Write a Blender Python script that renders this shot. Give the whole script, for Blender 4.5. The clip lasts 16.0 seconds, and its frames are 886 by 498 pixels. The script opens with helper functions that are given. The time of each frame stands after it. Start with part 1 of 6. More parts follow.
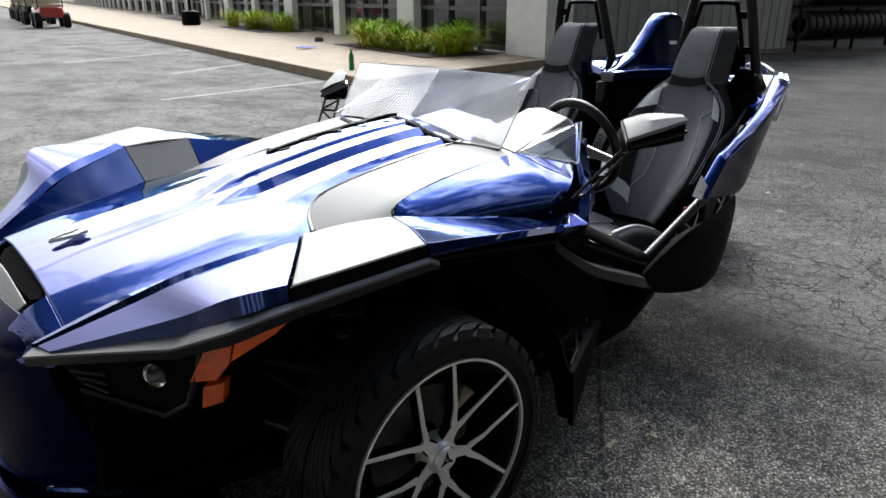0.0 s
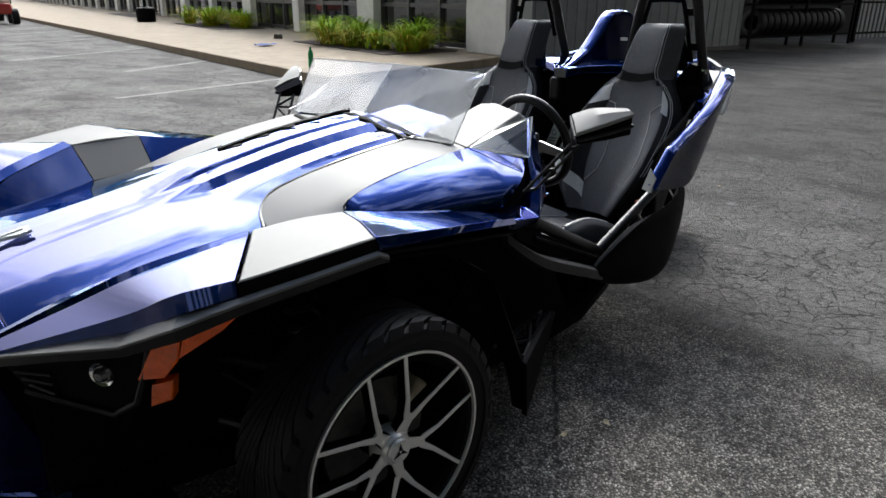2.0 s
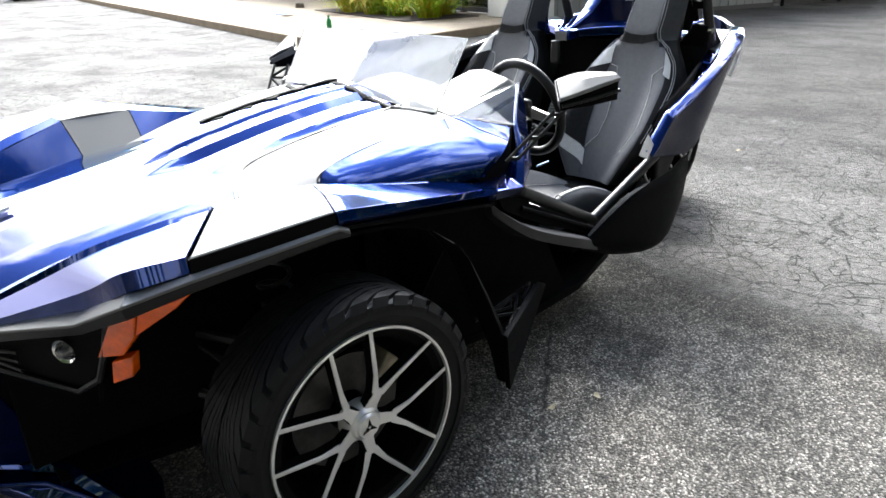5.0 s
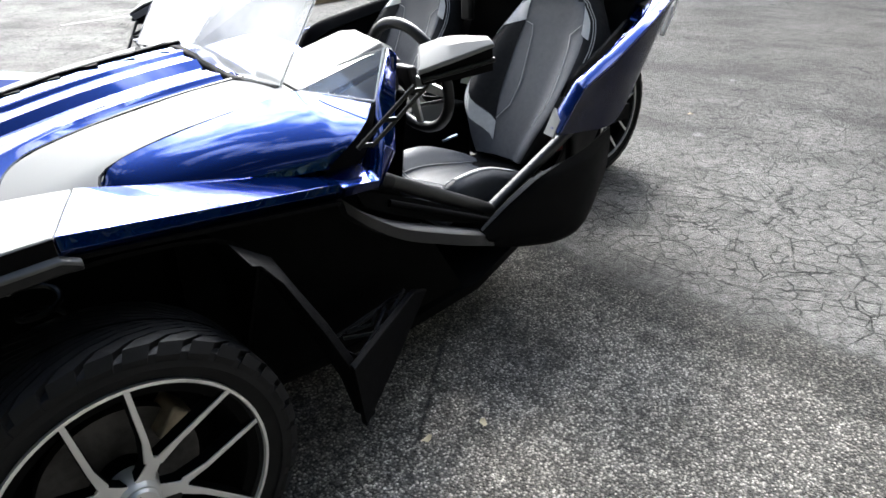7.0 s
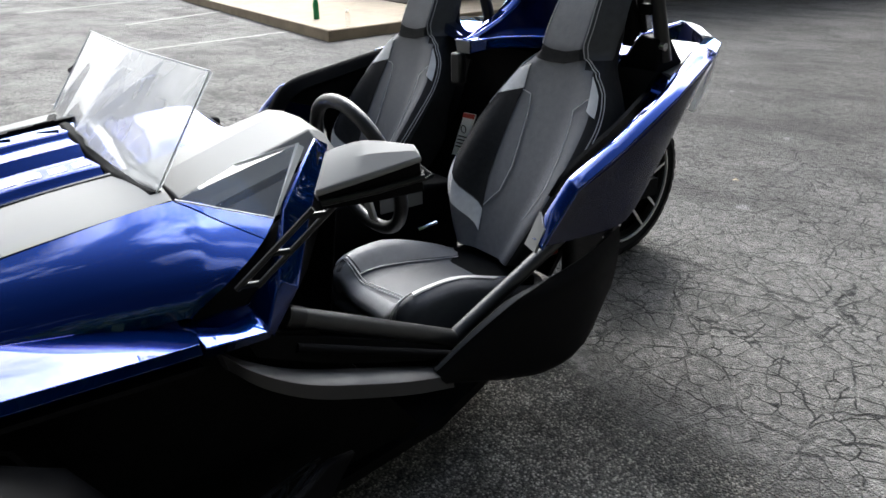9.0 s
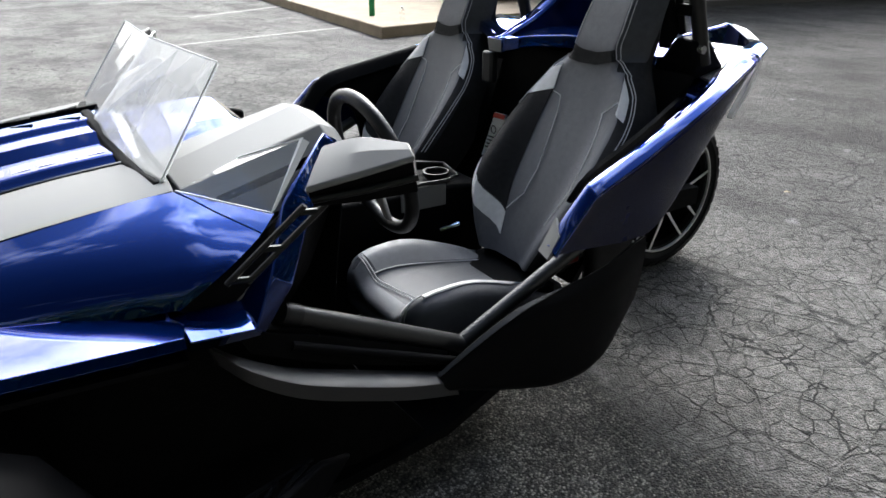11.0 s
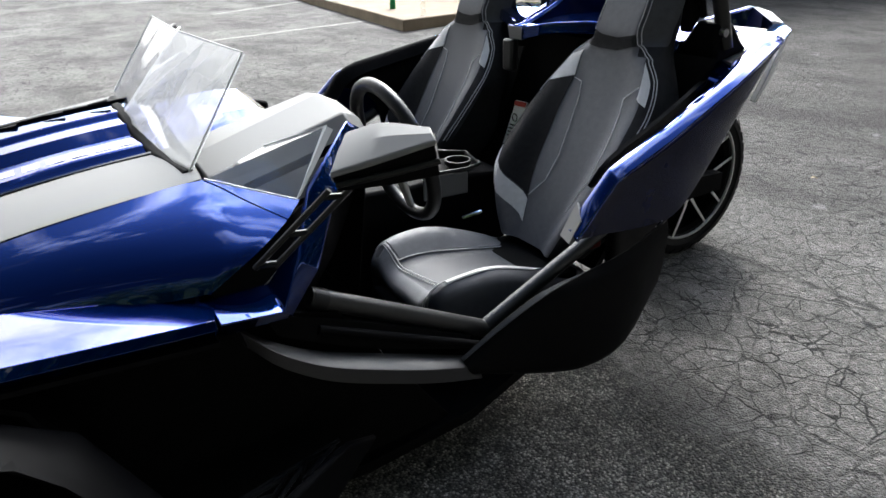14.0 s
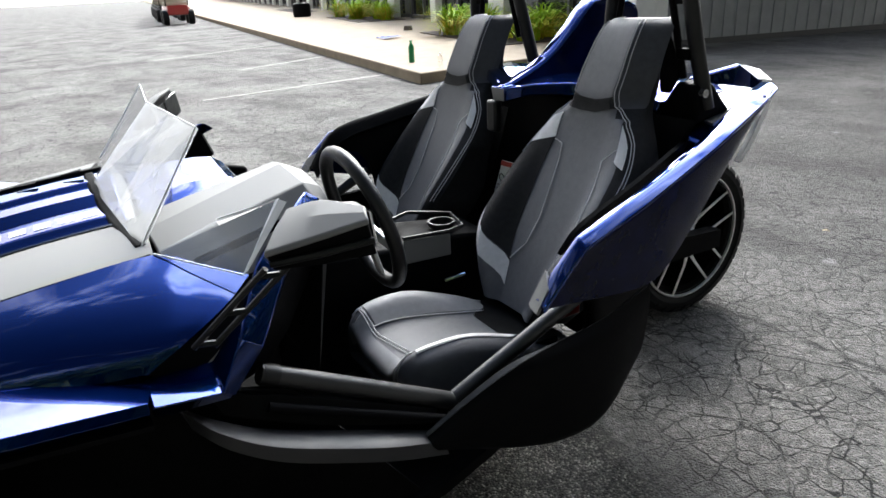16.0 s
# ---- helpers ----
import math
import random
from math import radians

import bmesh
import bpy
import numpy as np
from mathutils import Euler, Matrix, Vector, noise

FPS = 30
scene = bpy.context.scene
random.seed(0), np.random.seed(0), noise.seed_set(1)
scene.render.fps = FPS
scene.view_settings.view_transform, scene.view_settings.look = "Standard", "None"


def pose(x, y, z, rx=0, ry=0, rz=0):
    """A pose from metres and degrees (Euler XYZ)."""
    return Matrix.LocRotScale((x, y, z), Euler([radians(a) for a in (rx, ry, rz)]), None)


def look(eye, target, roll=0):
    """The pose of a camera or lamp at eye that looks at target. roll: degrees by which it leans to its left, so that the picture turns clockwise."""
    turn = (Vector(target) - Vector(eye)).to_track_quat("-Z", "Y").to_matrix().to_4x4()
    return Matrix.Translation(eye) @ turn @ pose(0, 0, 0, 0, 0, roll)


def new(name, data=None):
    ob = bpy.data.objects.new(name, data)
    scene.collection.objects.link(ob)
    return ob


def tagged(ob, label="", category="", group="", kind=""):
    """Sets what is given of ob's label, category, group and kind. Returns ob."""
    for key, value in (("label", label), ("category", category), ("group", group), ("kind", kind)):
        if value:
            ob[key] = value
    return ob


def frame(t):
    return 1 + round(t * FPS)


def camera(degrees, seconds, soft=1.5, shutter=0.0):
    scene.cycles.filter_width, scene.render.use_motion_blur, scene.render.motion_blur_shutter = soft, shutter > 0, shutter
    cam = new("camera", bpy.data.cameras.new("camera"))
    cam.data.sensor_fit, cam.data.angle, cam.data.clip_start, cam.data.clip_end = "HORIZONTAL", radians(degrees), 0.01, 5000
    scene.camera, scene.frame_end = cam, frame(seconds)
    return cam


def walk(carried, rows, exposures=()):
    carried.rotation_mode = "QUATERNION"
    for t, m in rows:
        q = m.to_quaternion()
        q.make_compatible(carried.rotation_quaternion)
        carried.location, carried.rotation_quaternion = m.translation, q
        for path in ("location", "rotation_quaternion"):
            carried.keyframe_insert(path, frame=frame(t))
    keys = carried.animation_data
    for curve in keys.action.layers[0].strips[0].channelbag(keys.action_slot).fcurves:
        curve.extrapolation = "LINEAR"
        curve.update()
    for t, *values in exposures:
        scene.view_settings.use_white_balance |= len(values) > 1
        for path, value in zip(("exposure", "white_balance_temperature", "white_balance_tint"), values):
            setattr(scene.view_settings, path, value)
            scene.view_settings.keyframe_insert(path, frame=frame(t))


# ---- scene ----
cam = camera(66.0, 16.0, soft=1.6)
PATH = [
    (0, (0.834, 1.951, 1.298), (-0.379, 0.52, 0.605), -0.1),
    (0.5, (0.829, 1.962, 1.316), (-0.448, 0.563, 0.676), 0.0),
    (1, (0.817, 1.97, 1.312), (-0.471, 0.585, 0.662), -0.4),
    (1.5, (0.818, 1.982, 1.305), (-0.473, 0.608, 0.637), -0.3),
    (2, (0.821, 1.988, 1.295), (-0.467, 0.626, 0.595), 0.1),
    (2.5, (0.824, 1.986, 1.279), (-0.453, 0.643, 0.529), 0.4),
    (3, (0.835, 1.994, 1.278), (-0.452, 0.677, 0.498), 0.6),
    (3.2, (0.843, 1.988, 1.271), (-0.446, 0.672, 0.493), 0.7),
    (5.3, (0.617, 2.093, 1.289), (-0.568, 0.679, 0.517), -1.5),
    (5.5, (0.563, 2.12, 1.278), (-0.624, 0.701, 0.516), -1.2),
    (6, (0.437, 2.106, 1.25), (-0.728, 0.753, 0.349), -2.0),
    (6.5, (0.283, 2.012, 1.254), (-0.978, 0.725, 0.385), 0.2),
    (7, (0.19, 1.983, 1.251), (-1.013, 0.666, 0.345), -1.3),
    (7.5, (0.029, 1.966, 1.266), (-1.021, 0.482, 0.433), -2.4),
    (8, (-0.106, 1.965, 1.268), (-1.077, 0.412, 0.466), -2.6),
    (8.5, (-0.244, 1.852, 1.261), (-1.282, 0.364, 0.42), -2.0),
    (9, (-0.335, 1.75, 1.283), (-1.457, 0.32, 0.448), -0.9),
    (9.5, (-0.376, 1.725, 1.276), (-1.448, 0.279, 0.404), -0.7),
    (9.7, (-0.395, 1.741, 1.272), (-1.43, 0.26, 0.416), -1.7),
    (12, (-0.438, 1.771, 1.269), (-1.432, 0.249, 0.436), 0.2),
    (12.5, (-0.433, 1.772, 1.266), (-1.417, 0.245, 0.43), -0.4),
    (13, (-0.431, 1.78, 1.266), (-1.403, 0.252, 0.418), -0.9),
    (13.5, (-0.426, 1.784, 1.259), (-1.386, 0.259, 0.393), -0.9),
    (14, (-0.422, 1.79, 1.263), (-1.363, 0.244, 0.41), -1.7),
    (14.5, (-0.428, 1.792, 1.263), (-1.359, 0.239, 0.413), -1.6),
    (15, (-0.44, 1.786, 1.27), (-1.34, 0.212, 0.426), -2.4),
    (15.5, (-0.489, 1.793, 1.284), (-1.412, 0.209, 0.485), -4.0),
    (16, (-0.572, 1.817, 1.292), (-1.473, 0.186, 0.565), -2.9),
]
EXPOSURES = [(0, 0.12), (0.5, -0.2), (1.2, -0.18), (2.1, -0.15), (3.0, 0.35), (5.3, 1.27), (6.5, 1.20), (8.0, 0.68), (9.0, 0.56), (12.0, 0.55), (14.8, 0.53), (15.5, 0.50), (16, 0.64)]
walk(cam, [(t, look(eye, target, roll)) for t, eye, target, roll in PATH], EXPOSURES)

# ---- world, sun ----
SUN_ELEV, SUN_AZ = 42.0, 226.0  # azimuth: degrees from +x, counter-clockwise, towards the sun
sun_way = Vector((math.cos(radians(SUN_ELEV)) * math.cos(radians(SUN_AZ)), math.cos(radians(SUN_ELEV)) * math.sin(radians(SUN_AZ)), math.sin(radians(SUN_ELEV))))
world = bpy.data.worlds.new("world")
scene.world = world
world.use_nodes = True
wn, wl = world.node_tree.nodes, world.node_tree.links
wn.clear()
w_out, w_bg, w_sky = wn.new("ShaderNodeOutputWorld"), wn.new("ShaderNodeBackground"), wn.new("ShaderNodeTexSky")
w_sky.sky_type, w_sky.sun_disc = "NISHITA", False
w_sky.sun_elevation, w_sky.sun_rotation = radians(SUN_ELEV), radians(90 - SUN_AZ)
w_sky.air_density, w_sky.dust_density = 0.8, 1.0
# broken cloud over the whole sky
w_geo, w_map, w_noise = wn.new("ShaderNodeTexCoord"), wn.new("ShaderNodeMapping"), wn.new("ShaderNodeTexNoise")
w_map.inputs["Scale"].default_value = (1.0, 1.0, 2.2)
w_noise.inputs["Scale"].default_value, w_noise.inputs["Detail"].default_value = 3.4, 8.0
w_noise.inputs["Roughness"].default_value, w_noise.inputs["Distortion"].default_value = 0.55, 0.3
w_ramp, w_mix = wn.new("ShaderNodeValToRGB"), wn.new("ShaderNodeMixRGB")
w_ramp.color_ramp.elements[0].position, w_ramp.color_ramp.elements[1].position = 0.43, 0.62
w_cloud = wn.new("ShaderNodeRGB")
w_cloud.outputs[0].default_value = (17.6, 17.7, 17.5, 1)
wl.new(w_geo.outputs["Generated"], w_map.inputs["Vector"])
wl.new(w_map.outputs["Vector"], w_noise.inputs["Vector"])
w_sep, w_low, w_add = wn.new("ShaderNodeSeparateXYZ"), wn.new("ShaderNodeMath"), wn.new("ShaderNodeMath")
w_low.operation, w_add.operation = "MULTIPLY_ADD", "ADD"
w_low.inputs[1].default_value, w_low.inputs[2].default_value = -0.50, 0.300  # more cloud low down, clear sky overhead
wl.new(w_geo.outputs["Generated"], w_sep.inputs["Vector"])
wl.new(w_sep.outputs["Z"], w_low.inputs[0])
wl.new(w_noise.outputs["Fac"], w_add.inputs[0])
wl.new(w_low.outputs["Value"], w_add.inputs[1])
wl.new(w_ramp.outputs["Color"], w_mix.inputs["Fac"])
w_deep = wn.new("ShaderNodeMixRGB")
w_deep.blend_type = "MULTIPLY"
w_deep.inputs["Fac"].default_value, w_deep.inputs["Color2"].default_value = 1.0, (0.60, 0.78, 0.96, 1)
wl.new(w_sky.outputs["Color"], w_deep.inputs["Color1"])
wl.new(w_deep.outputs["Color"], w_mix.inputs["Color1"])
wl.new(w_cloud.outputs["Color"], w_mix.inputs["Color2"])
# haze lights up towards the sun
w_dot, w_pow, w_gain, w_glow = wn.new("ShaderNodeVectorMath"), wn.new("ShaderNodeMath"), wn.new("ShaderNodeMath"), wn.new("ShaderNodeMixRGB")
w_dot.operation, w_pow.operation, w_gain.operation, w_glow.blend_type = "DOT_PRODUCT", "POWER", "MULTIPLY_ADD", "MULTIPLY"
w_dot.inputs[1].default_value = sun_way
w_pow.use_clamp = False
w_max = wn.new("ShaderNodeMath")
w_max.operation = "MAXIMUM"
w_max.inputs[1].default_value = 0.0
wl.new(w_geo.outputs["Generated"], w_dot.inputs[0])
wl.new(w_dot.outputs["Value"], w_max.inputs[0])
wl.new(w_max.outputs["Value"], w_pow.inputs[0])
w_pow.inputs[1].default_value = 5.6
w_near = wn.new("ShaderNodeMath")  # thin bright cloud lies round the sun
w_near.operation = "MULTIPLY_ADD"
w_near.inputs[1].default_value = 0.13
wl.new(w_pow.outputs["Value"], w_near.inputs[0])
wl.new(w_add.outputs["Value"], w_near.inputs[2])
w_over, w_veil = wn.new("ShaderNodeMath"), wn.new("ShaderNodeMath")  # and a veil overhead
w_over.operation, w_veil.operation = "SUBTRACT", "MULTIPLY_ADD"
w_over.use_clamp, w_over.inputs[1].default_value, w_veil.inputs[1].default_value = True, 0.80, 0.30
wl.new(w_sep.outputs["Z"], w_over.inputs[0])
wl.new(w_over.outputs["Value"], w_veil.inputs[0])
wl.new(w_near.outputs["Value"], w_veil.inputs[2])
wl.new(w_veil.outputs["Value"], w_ramp.inputs["Fac"])
wl.new(w_pow.outputs["Value"], w_gain.inputs[0])
w_gain.inputs[1].default_value, w_gain.inputs[2].default_value = 7.2, 0.37
w_glow.inputs["Fac"].default_value = 1.0
wl.new(w_mix.outputs["Color"], w_glow.inputs["Color1"])
wl.new(w_gain.outputs["Value"], w_glow.inputs["Color2"])
wl.new(w_glow.outputs["Color"], w_bg.inputs["Color"])
wl.new(w_bg.outputs["Background"], w_out.inputs["Surface"])
w_bg.inputs["Strength"].default_value = 0.13

sun = new("sun", bpy.data.lights.new("sun", "SUN"))
sun.data.energy, sun.data.angle, sun.data.color = 3.3, radians(14), (1.0, 0.97, 0.93)
sun.matrix_basis = look(sun_way * 30, (0, 0, 0))


# ---- materials ----
def material(name, colour, rough=0.5, metal=0.0, coat=0.0, vary=0.0, scale=20.0, bump=0.0, bump_scale=200.0, spec=0.5, rough_vary=0.0):
    m = bpy.data.materials.new(name)
    m.use_nodes = True
    n, l = m.node_tree.nodes, m.node_tree.links
    b = n["Principled BSDF"]
    b.inputs["Base Color"].default_value = (*colour, 1)
    b.inputs["Roughness"].default_value, b.inputs["Metallic"].default_value = rough, metal
    b.inputs["Coat Weight"].default_value, b.inputs["Coat Roughness"].default_value = coat, 0.03
    b.inputs["Specular IOR Level"].default_value = spec
    co = n.new("ShaderNodeTexCoord")
    if vary or rough_vary:
        t = n.new("ShaderNodeTexNoise")
        t.inputs["Scale"].default_value, t.inputs["Detail"].default_value = scale, 8.0
        t.inputs["Roughness"].default_value = 0.65
        l.new(co.outputs["Object"], t.inputs["Vector"])
        if vary:
            r = n.new("ShaderNodeValToRGB")
            r.color_ramp.elements[0].position, r.color_ramp.elements[1].position = 0.3, 0.7
            r.color_ramp.elements[0].color = (*[c * (1 - vary) for c in colour], 1)
            r.color_ramp.elements[1].color = (*[min(1, c * (1 + vary)) for c in colour], 1)
            l.new(t.outputs["Fac"], r.inputs["Fac"])
            l.new(r.outputs["Color"], b.inputs["Base Color"])
        if rough_vary:
            mr = n.new("ShaderNodeMapRange")
            mr.inputs["From Min"].default_value, mr.inputs["From Max"].default_value = 0.3, 0.7
            mr.inputs["To Min"].default_value, mr.inputs["To Max"].default_value = rough - rough_vary, rough + rough_vary
            l.new(t.outputs["Fac"], mr.inputs["Value"])
            l.new(mr.outputs["Result"], b.inputs["Roughness"])
    if bump:
        t2, bp = n.new("ShaderNodeTexNoise"), n.new("ShaderNodeBump")
        t2.inputs["Scale"].default_value, t2.inputs["Detail"].default_value = bump_scale, 3.0
        bp.inputs["Strength"].default_value, bp.inputs["Distance"].default_value = bump, 0.002
        l.new(co.outputs["Object"], t2.inputs["Vector"])
        l.new(t2.outputs["Fac"], bp.inputs["Height"])
        l.new(bp.outputs["Normal"], b.inputs["Normal"])
    return m


def glass(name, colour, rough=0.02, ior=1.45, alpha=1.0):
    m = material(name, colour, rough)
    b = m.node_tree.nodes["Principled BSDF"]
    b.inputs["Transmission Weight"].default_value, b.inputs["IOR"].default_value = 1.0, ior
    return m


BLUE = material("blue_paint", (0.0002, 0.0175, 0.122), 0.09, 0.9, 1.0, 0.15, 900.0)
blue_node = BLUE.node_tree.nodes["Principled BSDF"]
blue_node.inputs["Specular Tint"].default_value, blue_node.inputs["Coat Roughness"].default_value = (0.06, 0.43, 0.78, 1), 0.012
blue_node.inputs["Coat IOR"].default_value = 1.46
# blue paint with the dark reflections of steep faces put into its colour
DARKENED_BLUE = material("darkened_blue_gloss", (0.0010, 0.0030, 0.024), 0.16, 0.0, 0.0, 0.5, 9.0, spec=0.05)
DARKENED_BLUE.node_tree.nodes["Principled BSDF"].inputs["Coat Roughness"].default_value = 0.02
SILVER = material("satin_silver_paint", (0.158, 0.158, 0.153), 0.50, 0.1, 0.0, 0.05, 700.0, rough_vary=0.05, spec=0.22)
BLACK = material("black_textured_plastic", (0.0028, 0.0028, 0.0031), 0.58, 0.0, 0.0, 0.3, 30.0, 0.25, 900.0, rough_vary=0.06, spec=0.04)
TRIM = material("satin_black_trim", (0.009, 0.009, 0.0095), 0.36, 0.0, 0.0, 0.2, 30.0, 0.15, 900.0, rough_vary=0.06, spec=0.25)
GLOSS = material("gloss_black", (0.003, 0.003, 0.0035), 0.18, 0.0, 0.0, spec=0.4)
DARK = material("underbody_black", (0.003, 0.003, 0.003), 0.8, 0.0, 0.0, 0.4, 15.0, spec=0.05)
TUBE = material("black_powder_coat", (0.016, 0.016, 0.016), 0.32, 0.1, 0.0, 0.2, 60.0, 0.15, 700.0)
RUBBER = material("tyre_rubber", (0.0068, 0.0068, 0.0072), 0.55, 0.0, 0.0, 0.4, 25.0, 0.2, 400.0, rough_vary=0.1, spec=0.16)
ALU = material("machined_aluminium", (0.74, 0.73, 0.71), 0.34, 0.55, 0.2)
STEEL = material("brake_steel", (0.07, 0.068, 0.065), 0.45, 0.8, 0.0, 0.3, 40.0)
CALIPER = material("caliper_metal", (0.30, 0.25, 0.18), 0.5, 0.5, 0.0, 0.25, 40.0)
SEAT_GREY = material("charcoal_seat_vinyl", (0.085, 0.088, 0.099), 0.54, 0.0, 0.0, 0.12, 60.0, 0.35, 1400.0, spec=0.35)
SEAT_DARK = material("dark_charcoal_vinyl", (0.046, 0.048, 0.054), 0.5, 0.0, 0.0, 0.15, 60.0, 0.35, 1400.0, spec=0.3)
# pale tone paints the sheen along the cushion's edge
SEAT_SHINE = material("painted_sheen_vinyl", (0.34, 0.34, 0.34), 0.42, 0.0, 0.0, 0.1, 60.0, 0.3, 1400.0)
SEAT_BLACK = material("black_seat_vinyl", (0.019, 0.019, 0.0205), 0.5, 0.0, 0.0, 0.2, 60.0, 0.35, 1400.0, spec=0.05)
SEAT_LIGHT = material("silver_seat_vinyl", (0.60, 0.60, 0.60), 0.42, 0.0, 0.0, 0.1, 60.0, 0.3, 1400.0)
SEAT_SHEEN = material("polished_charcoal_vinyl", (0.105, 0.107, 0.112), 0.38, 0.0, 0.0, 0.12, 60.0, 0.3, 1400.0, spec=0.6)
SILL = material("dark_grey_plastic", (0.0095, 0.0095, 0.0105), 0.48, 0.0, 0.0, 0.1, 40.0, 0.2, 900.0)
THREAD = material("grey_thread", (0.42, 0.42, 0.43), 0.7)
LENS = glass("clear_lens", (0.95, 0.95, 0.95), 0.05, 1.3)
FROST = material("frosted_clear_lens", (0.72, 0.74, 0.75), 0.22, 0.0, 0.4, 0.1, 120.0)
AMBER = material("amber_lens", (0.66, 0.090, 0.0008), 0.14, 0.0, 0.3, 0.28, 30.0)
RED = material("red_plastic", (0.35, 0.02, 0.015), 0.3, 0.0, 0.4)
CHROME = material("chrome", (0.8, 0.8, 0.8), 0.12, 1.0)
DECAL = material("pale_vinyl_decal", (0.30, 0.34, 0.44), 0.3, 0.5, 1.0)
DECAL.node_tree.nodes["Principled BSDF"].inputs["Coat Roughness"].default_value = 0.012
LIP = material("satin_grey_plastic", (0.075, 0.075, 0.074), 0.32, 0.0, 0.0, 0.08, 60.0, 0.15, 900.0)
BADGE = material("bright_badge_metal", (0.86, 0.86, 0.85), 0.35, 0.2, 0.3)
PROJECTOR = material("dark_projector_glass", (0.04, 0.042, 0.045), 0.06, 0.0, 0.6, spec=0.8)
LABEL_WHITE = material("white_label", (0.85, 0.85, 0.83), 0.5)
LABEL_RED = material("red_label", (0.45, 0.05, 0.03), 0.5)


def acrylic(low, high):
    """Clear acrylic with a film of dust: see-through, with a sheen that grows towards grazing."""
    m = bpy.data.materials.new("dusty_clear_acrylic")
    m.use_nodes = True
    n, l = m.node_tree.nodes, m.node_tree.links
    n.remove(n["Principled BSDF"])
    out = n["Material Output"]
    see, film, matt = n.new("ShaderNodeBsdfTransparent"), n.new("ShaderNodeBsdfTranslucent"), n.new("ShaderNodeBsdfDiffuse")
    sheen, edge = n.new("ShaderNodeBsdfGlossy"), n.new("ShaderNodeLayerWeight")
    mix1, mix2, mix3 = n.new("ShaderNodeMixShader"), n.new("ShaderNodeMixShader"), n.new("ShaderNodeMixShader")
    see.inputs["Color"].default_value, film.inputs["Color"].default_value = (0.96, 0.97, 0.98, 1), (0.9, 0.92, 0.94, 1)
    matt.inputs["Color"].default_value = (0.85, 0.87, 0.89, 1)
    sheen.inputs["Roughness"].default_value = 0.04
    steep, gain = n.new("ShaderNodeMath"), n.new("ShaderNodeMath")
    steep.operation, gain.operation = "POWER", "MULTIPLY_ADD"
    steep.inputs[1].default_value, gain.inputs[1].default_value, gain.inputs[2].default_value = 3.6, 0.85, 0.04
    l.new(edge.outputs["Facing"], steep.inputs[0])
    l.new(steep.outputs["Value"], gain.inputs[0])
    dirt, ramp, co = n.new("ShaderNodeTexNoise"), n.new("ShaderNodeMapRange"), n.new("ShaderNodeTexCoord")
    dirt.inputs["Scale"].default_value, dirt.inputs["Detail"].default_value = 6.0, 8.0
    ramp.inputs["From Min"].default_value, ramp.inputs["From Max"].default_value = 0.3, 0.75
    ramp.inputs["To Min"].default_value, ramp.inputs["To Max"].default_value = low, high
    l.new(co.outputs["Object"], dirt.inputs["Vector"])
    l.new(dirt.outputs["Fac"], ramp.inputs["Value"])
    mix1.inputs["Fac"].default_value = 0.2
    l.new(film.outputs["BSDF"], mix1.inputs[1])
    l.new(matt.outputs["BSDF"], mix1.inputs[2])
    l.new(ramp.outputs["Result"], mix2.inputs["Fac"])
    l.new(see.outputs["BSDF"], mix2.inputs[1])
    l.new(mix1.outputs["Shader"], mix2.inputs[2])
    l.new(gain.outputs["Value"], mix3.inputs["Fac"])
    l.new(mix2.outputs["Shader"], mix3.inputs[1])
    l.new(sheen.outputs["BSDF"], mix3.inputs[2])
    l.new(mix3.outputs["Shader"], out.inputs["Surface"])
    return m


EDGE = material("frosted_acrylic_edge", (0.55, 0.57, 0.57), 0.4)
CLEAR, THIN, CLEAN = acrylic(0.24, 0.38), acrylic(0.20, 0.32), acrylic(0.02, 0.10)


# ---- mesh helpers ----
def where(ob):
    return where(ob.parent) @ ob.matrix_parent_inverse @ ob.matrix_basis if ob.parent else ob.matrix_basis.copy()


def mesh_of(name, bm, mats, flat=False, angle=35):
    me = bpy.data.meshes.new(name)
    bm.normal_update()
    bm.to_mesh(me)
    bm.free()
    for m in mats if isinstance(mats, (list, tuple)) else [mats]:
        me.materials.append(m)
    if not flat:
        me.shade_smooth()
        me.set_sharp_from_angle(angle=radians(angle))
    return me


def part(name, bm, mats, parent, label="", bevel=0.0, sub=0, flat=False, angle=35, at=None):
    ob = new(name, mesh_of(name, bm, mats, flat, angle))
    if at is not None:
        ob.matrix_basis = at
    ob.parent = parent
    ob.matrix_parent_inverse = where(parent).inverted()
    if bevel:
        mod = ob.modifiers.new("bevel", "BEVEL")
        mod.width, mod.segments, mod.limit_method, mod.angle_limit = bevel, 2, "ANGLE", radians(28)
    if sub:
        mod = ob.modifiers.new("subsurf", "SUBSURF")
        mod.levels = mod.render_levels = sub
    return tagged(ob, label)


def thing(name, base, label, category, group="", kind=""):
    ob = new(name)
    ob.empty_display_size = 0.1
    ob.matrix_basis = Matrix.Translation(base)
    return tagged(ob, label, category, group, kind)


def solo(name, bm, mats, label, category, group="", kind="", bevel=0.0, sub=0, flat=False, at=None):
    ob = new(name, mesh_of(name, bm, mats, flat))
    if at is not None:
        ob.matrix_basis = at
    if bevel:
        mod = ob.modifiers.new("bevel", "BEVEL")
        mod.width, mod.segments, mod.limit_method, mod.angle_limit = bevel, 2, "ANGLE", radians(28)
    if sub:
        mod = ob.modifiers.new("subsurf", "SUBSURF")
        mod.levels = mod.render_levels = sub
    return tagged(ob, label, category, group, kind)


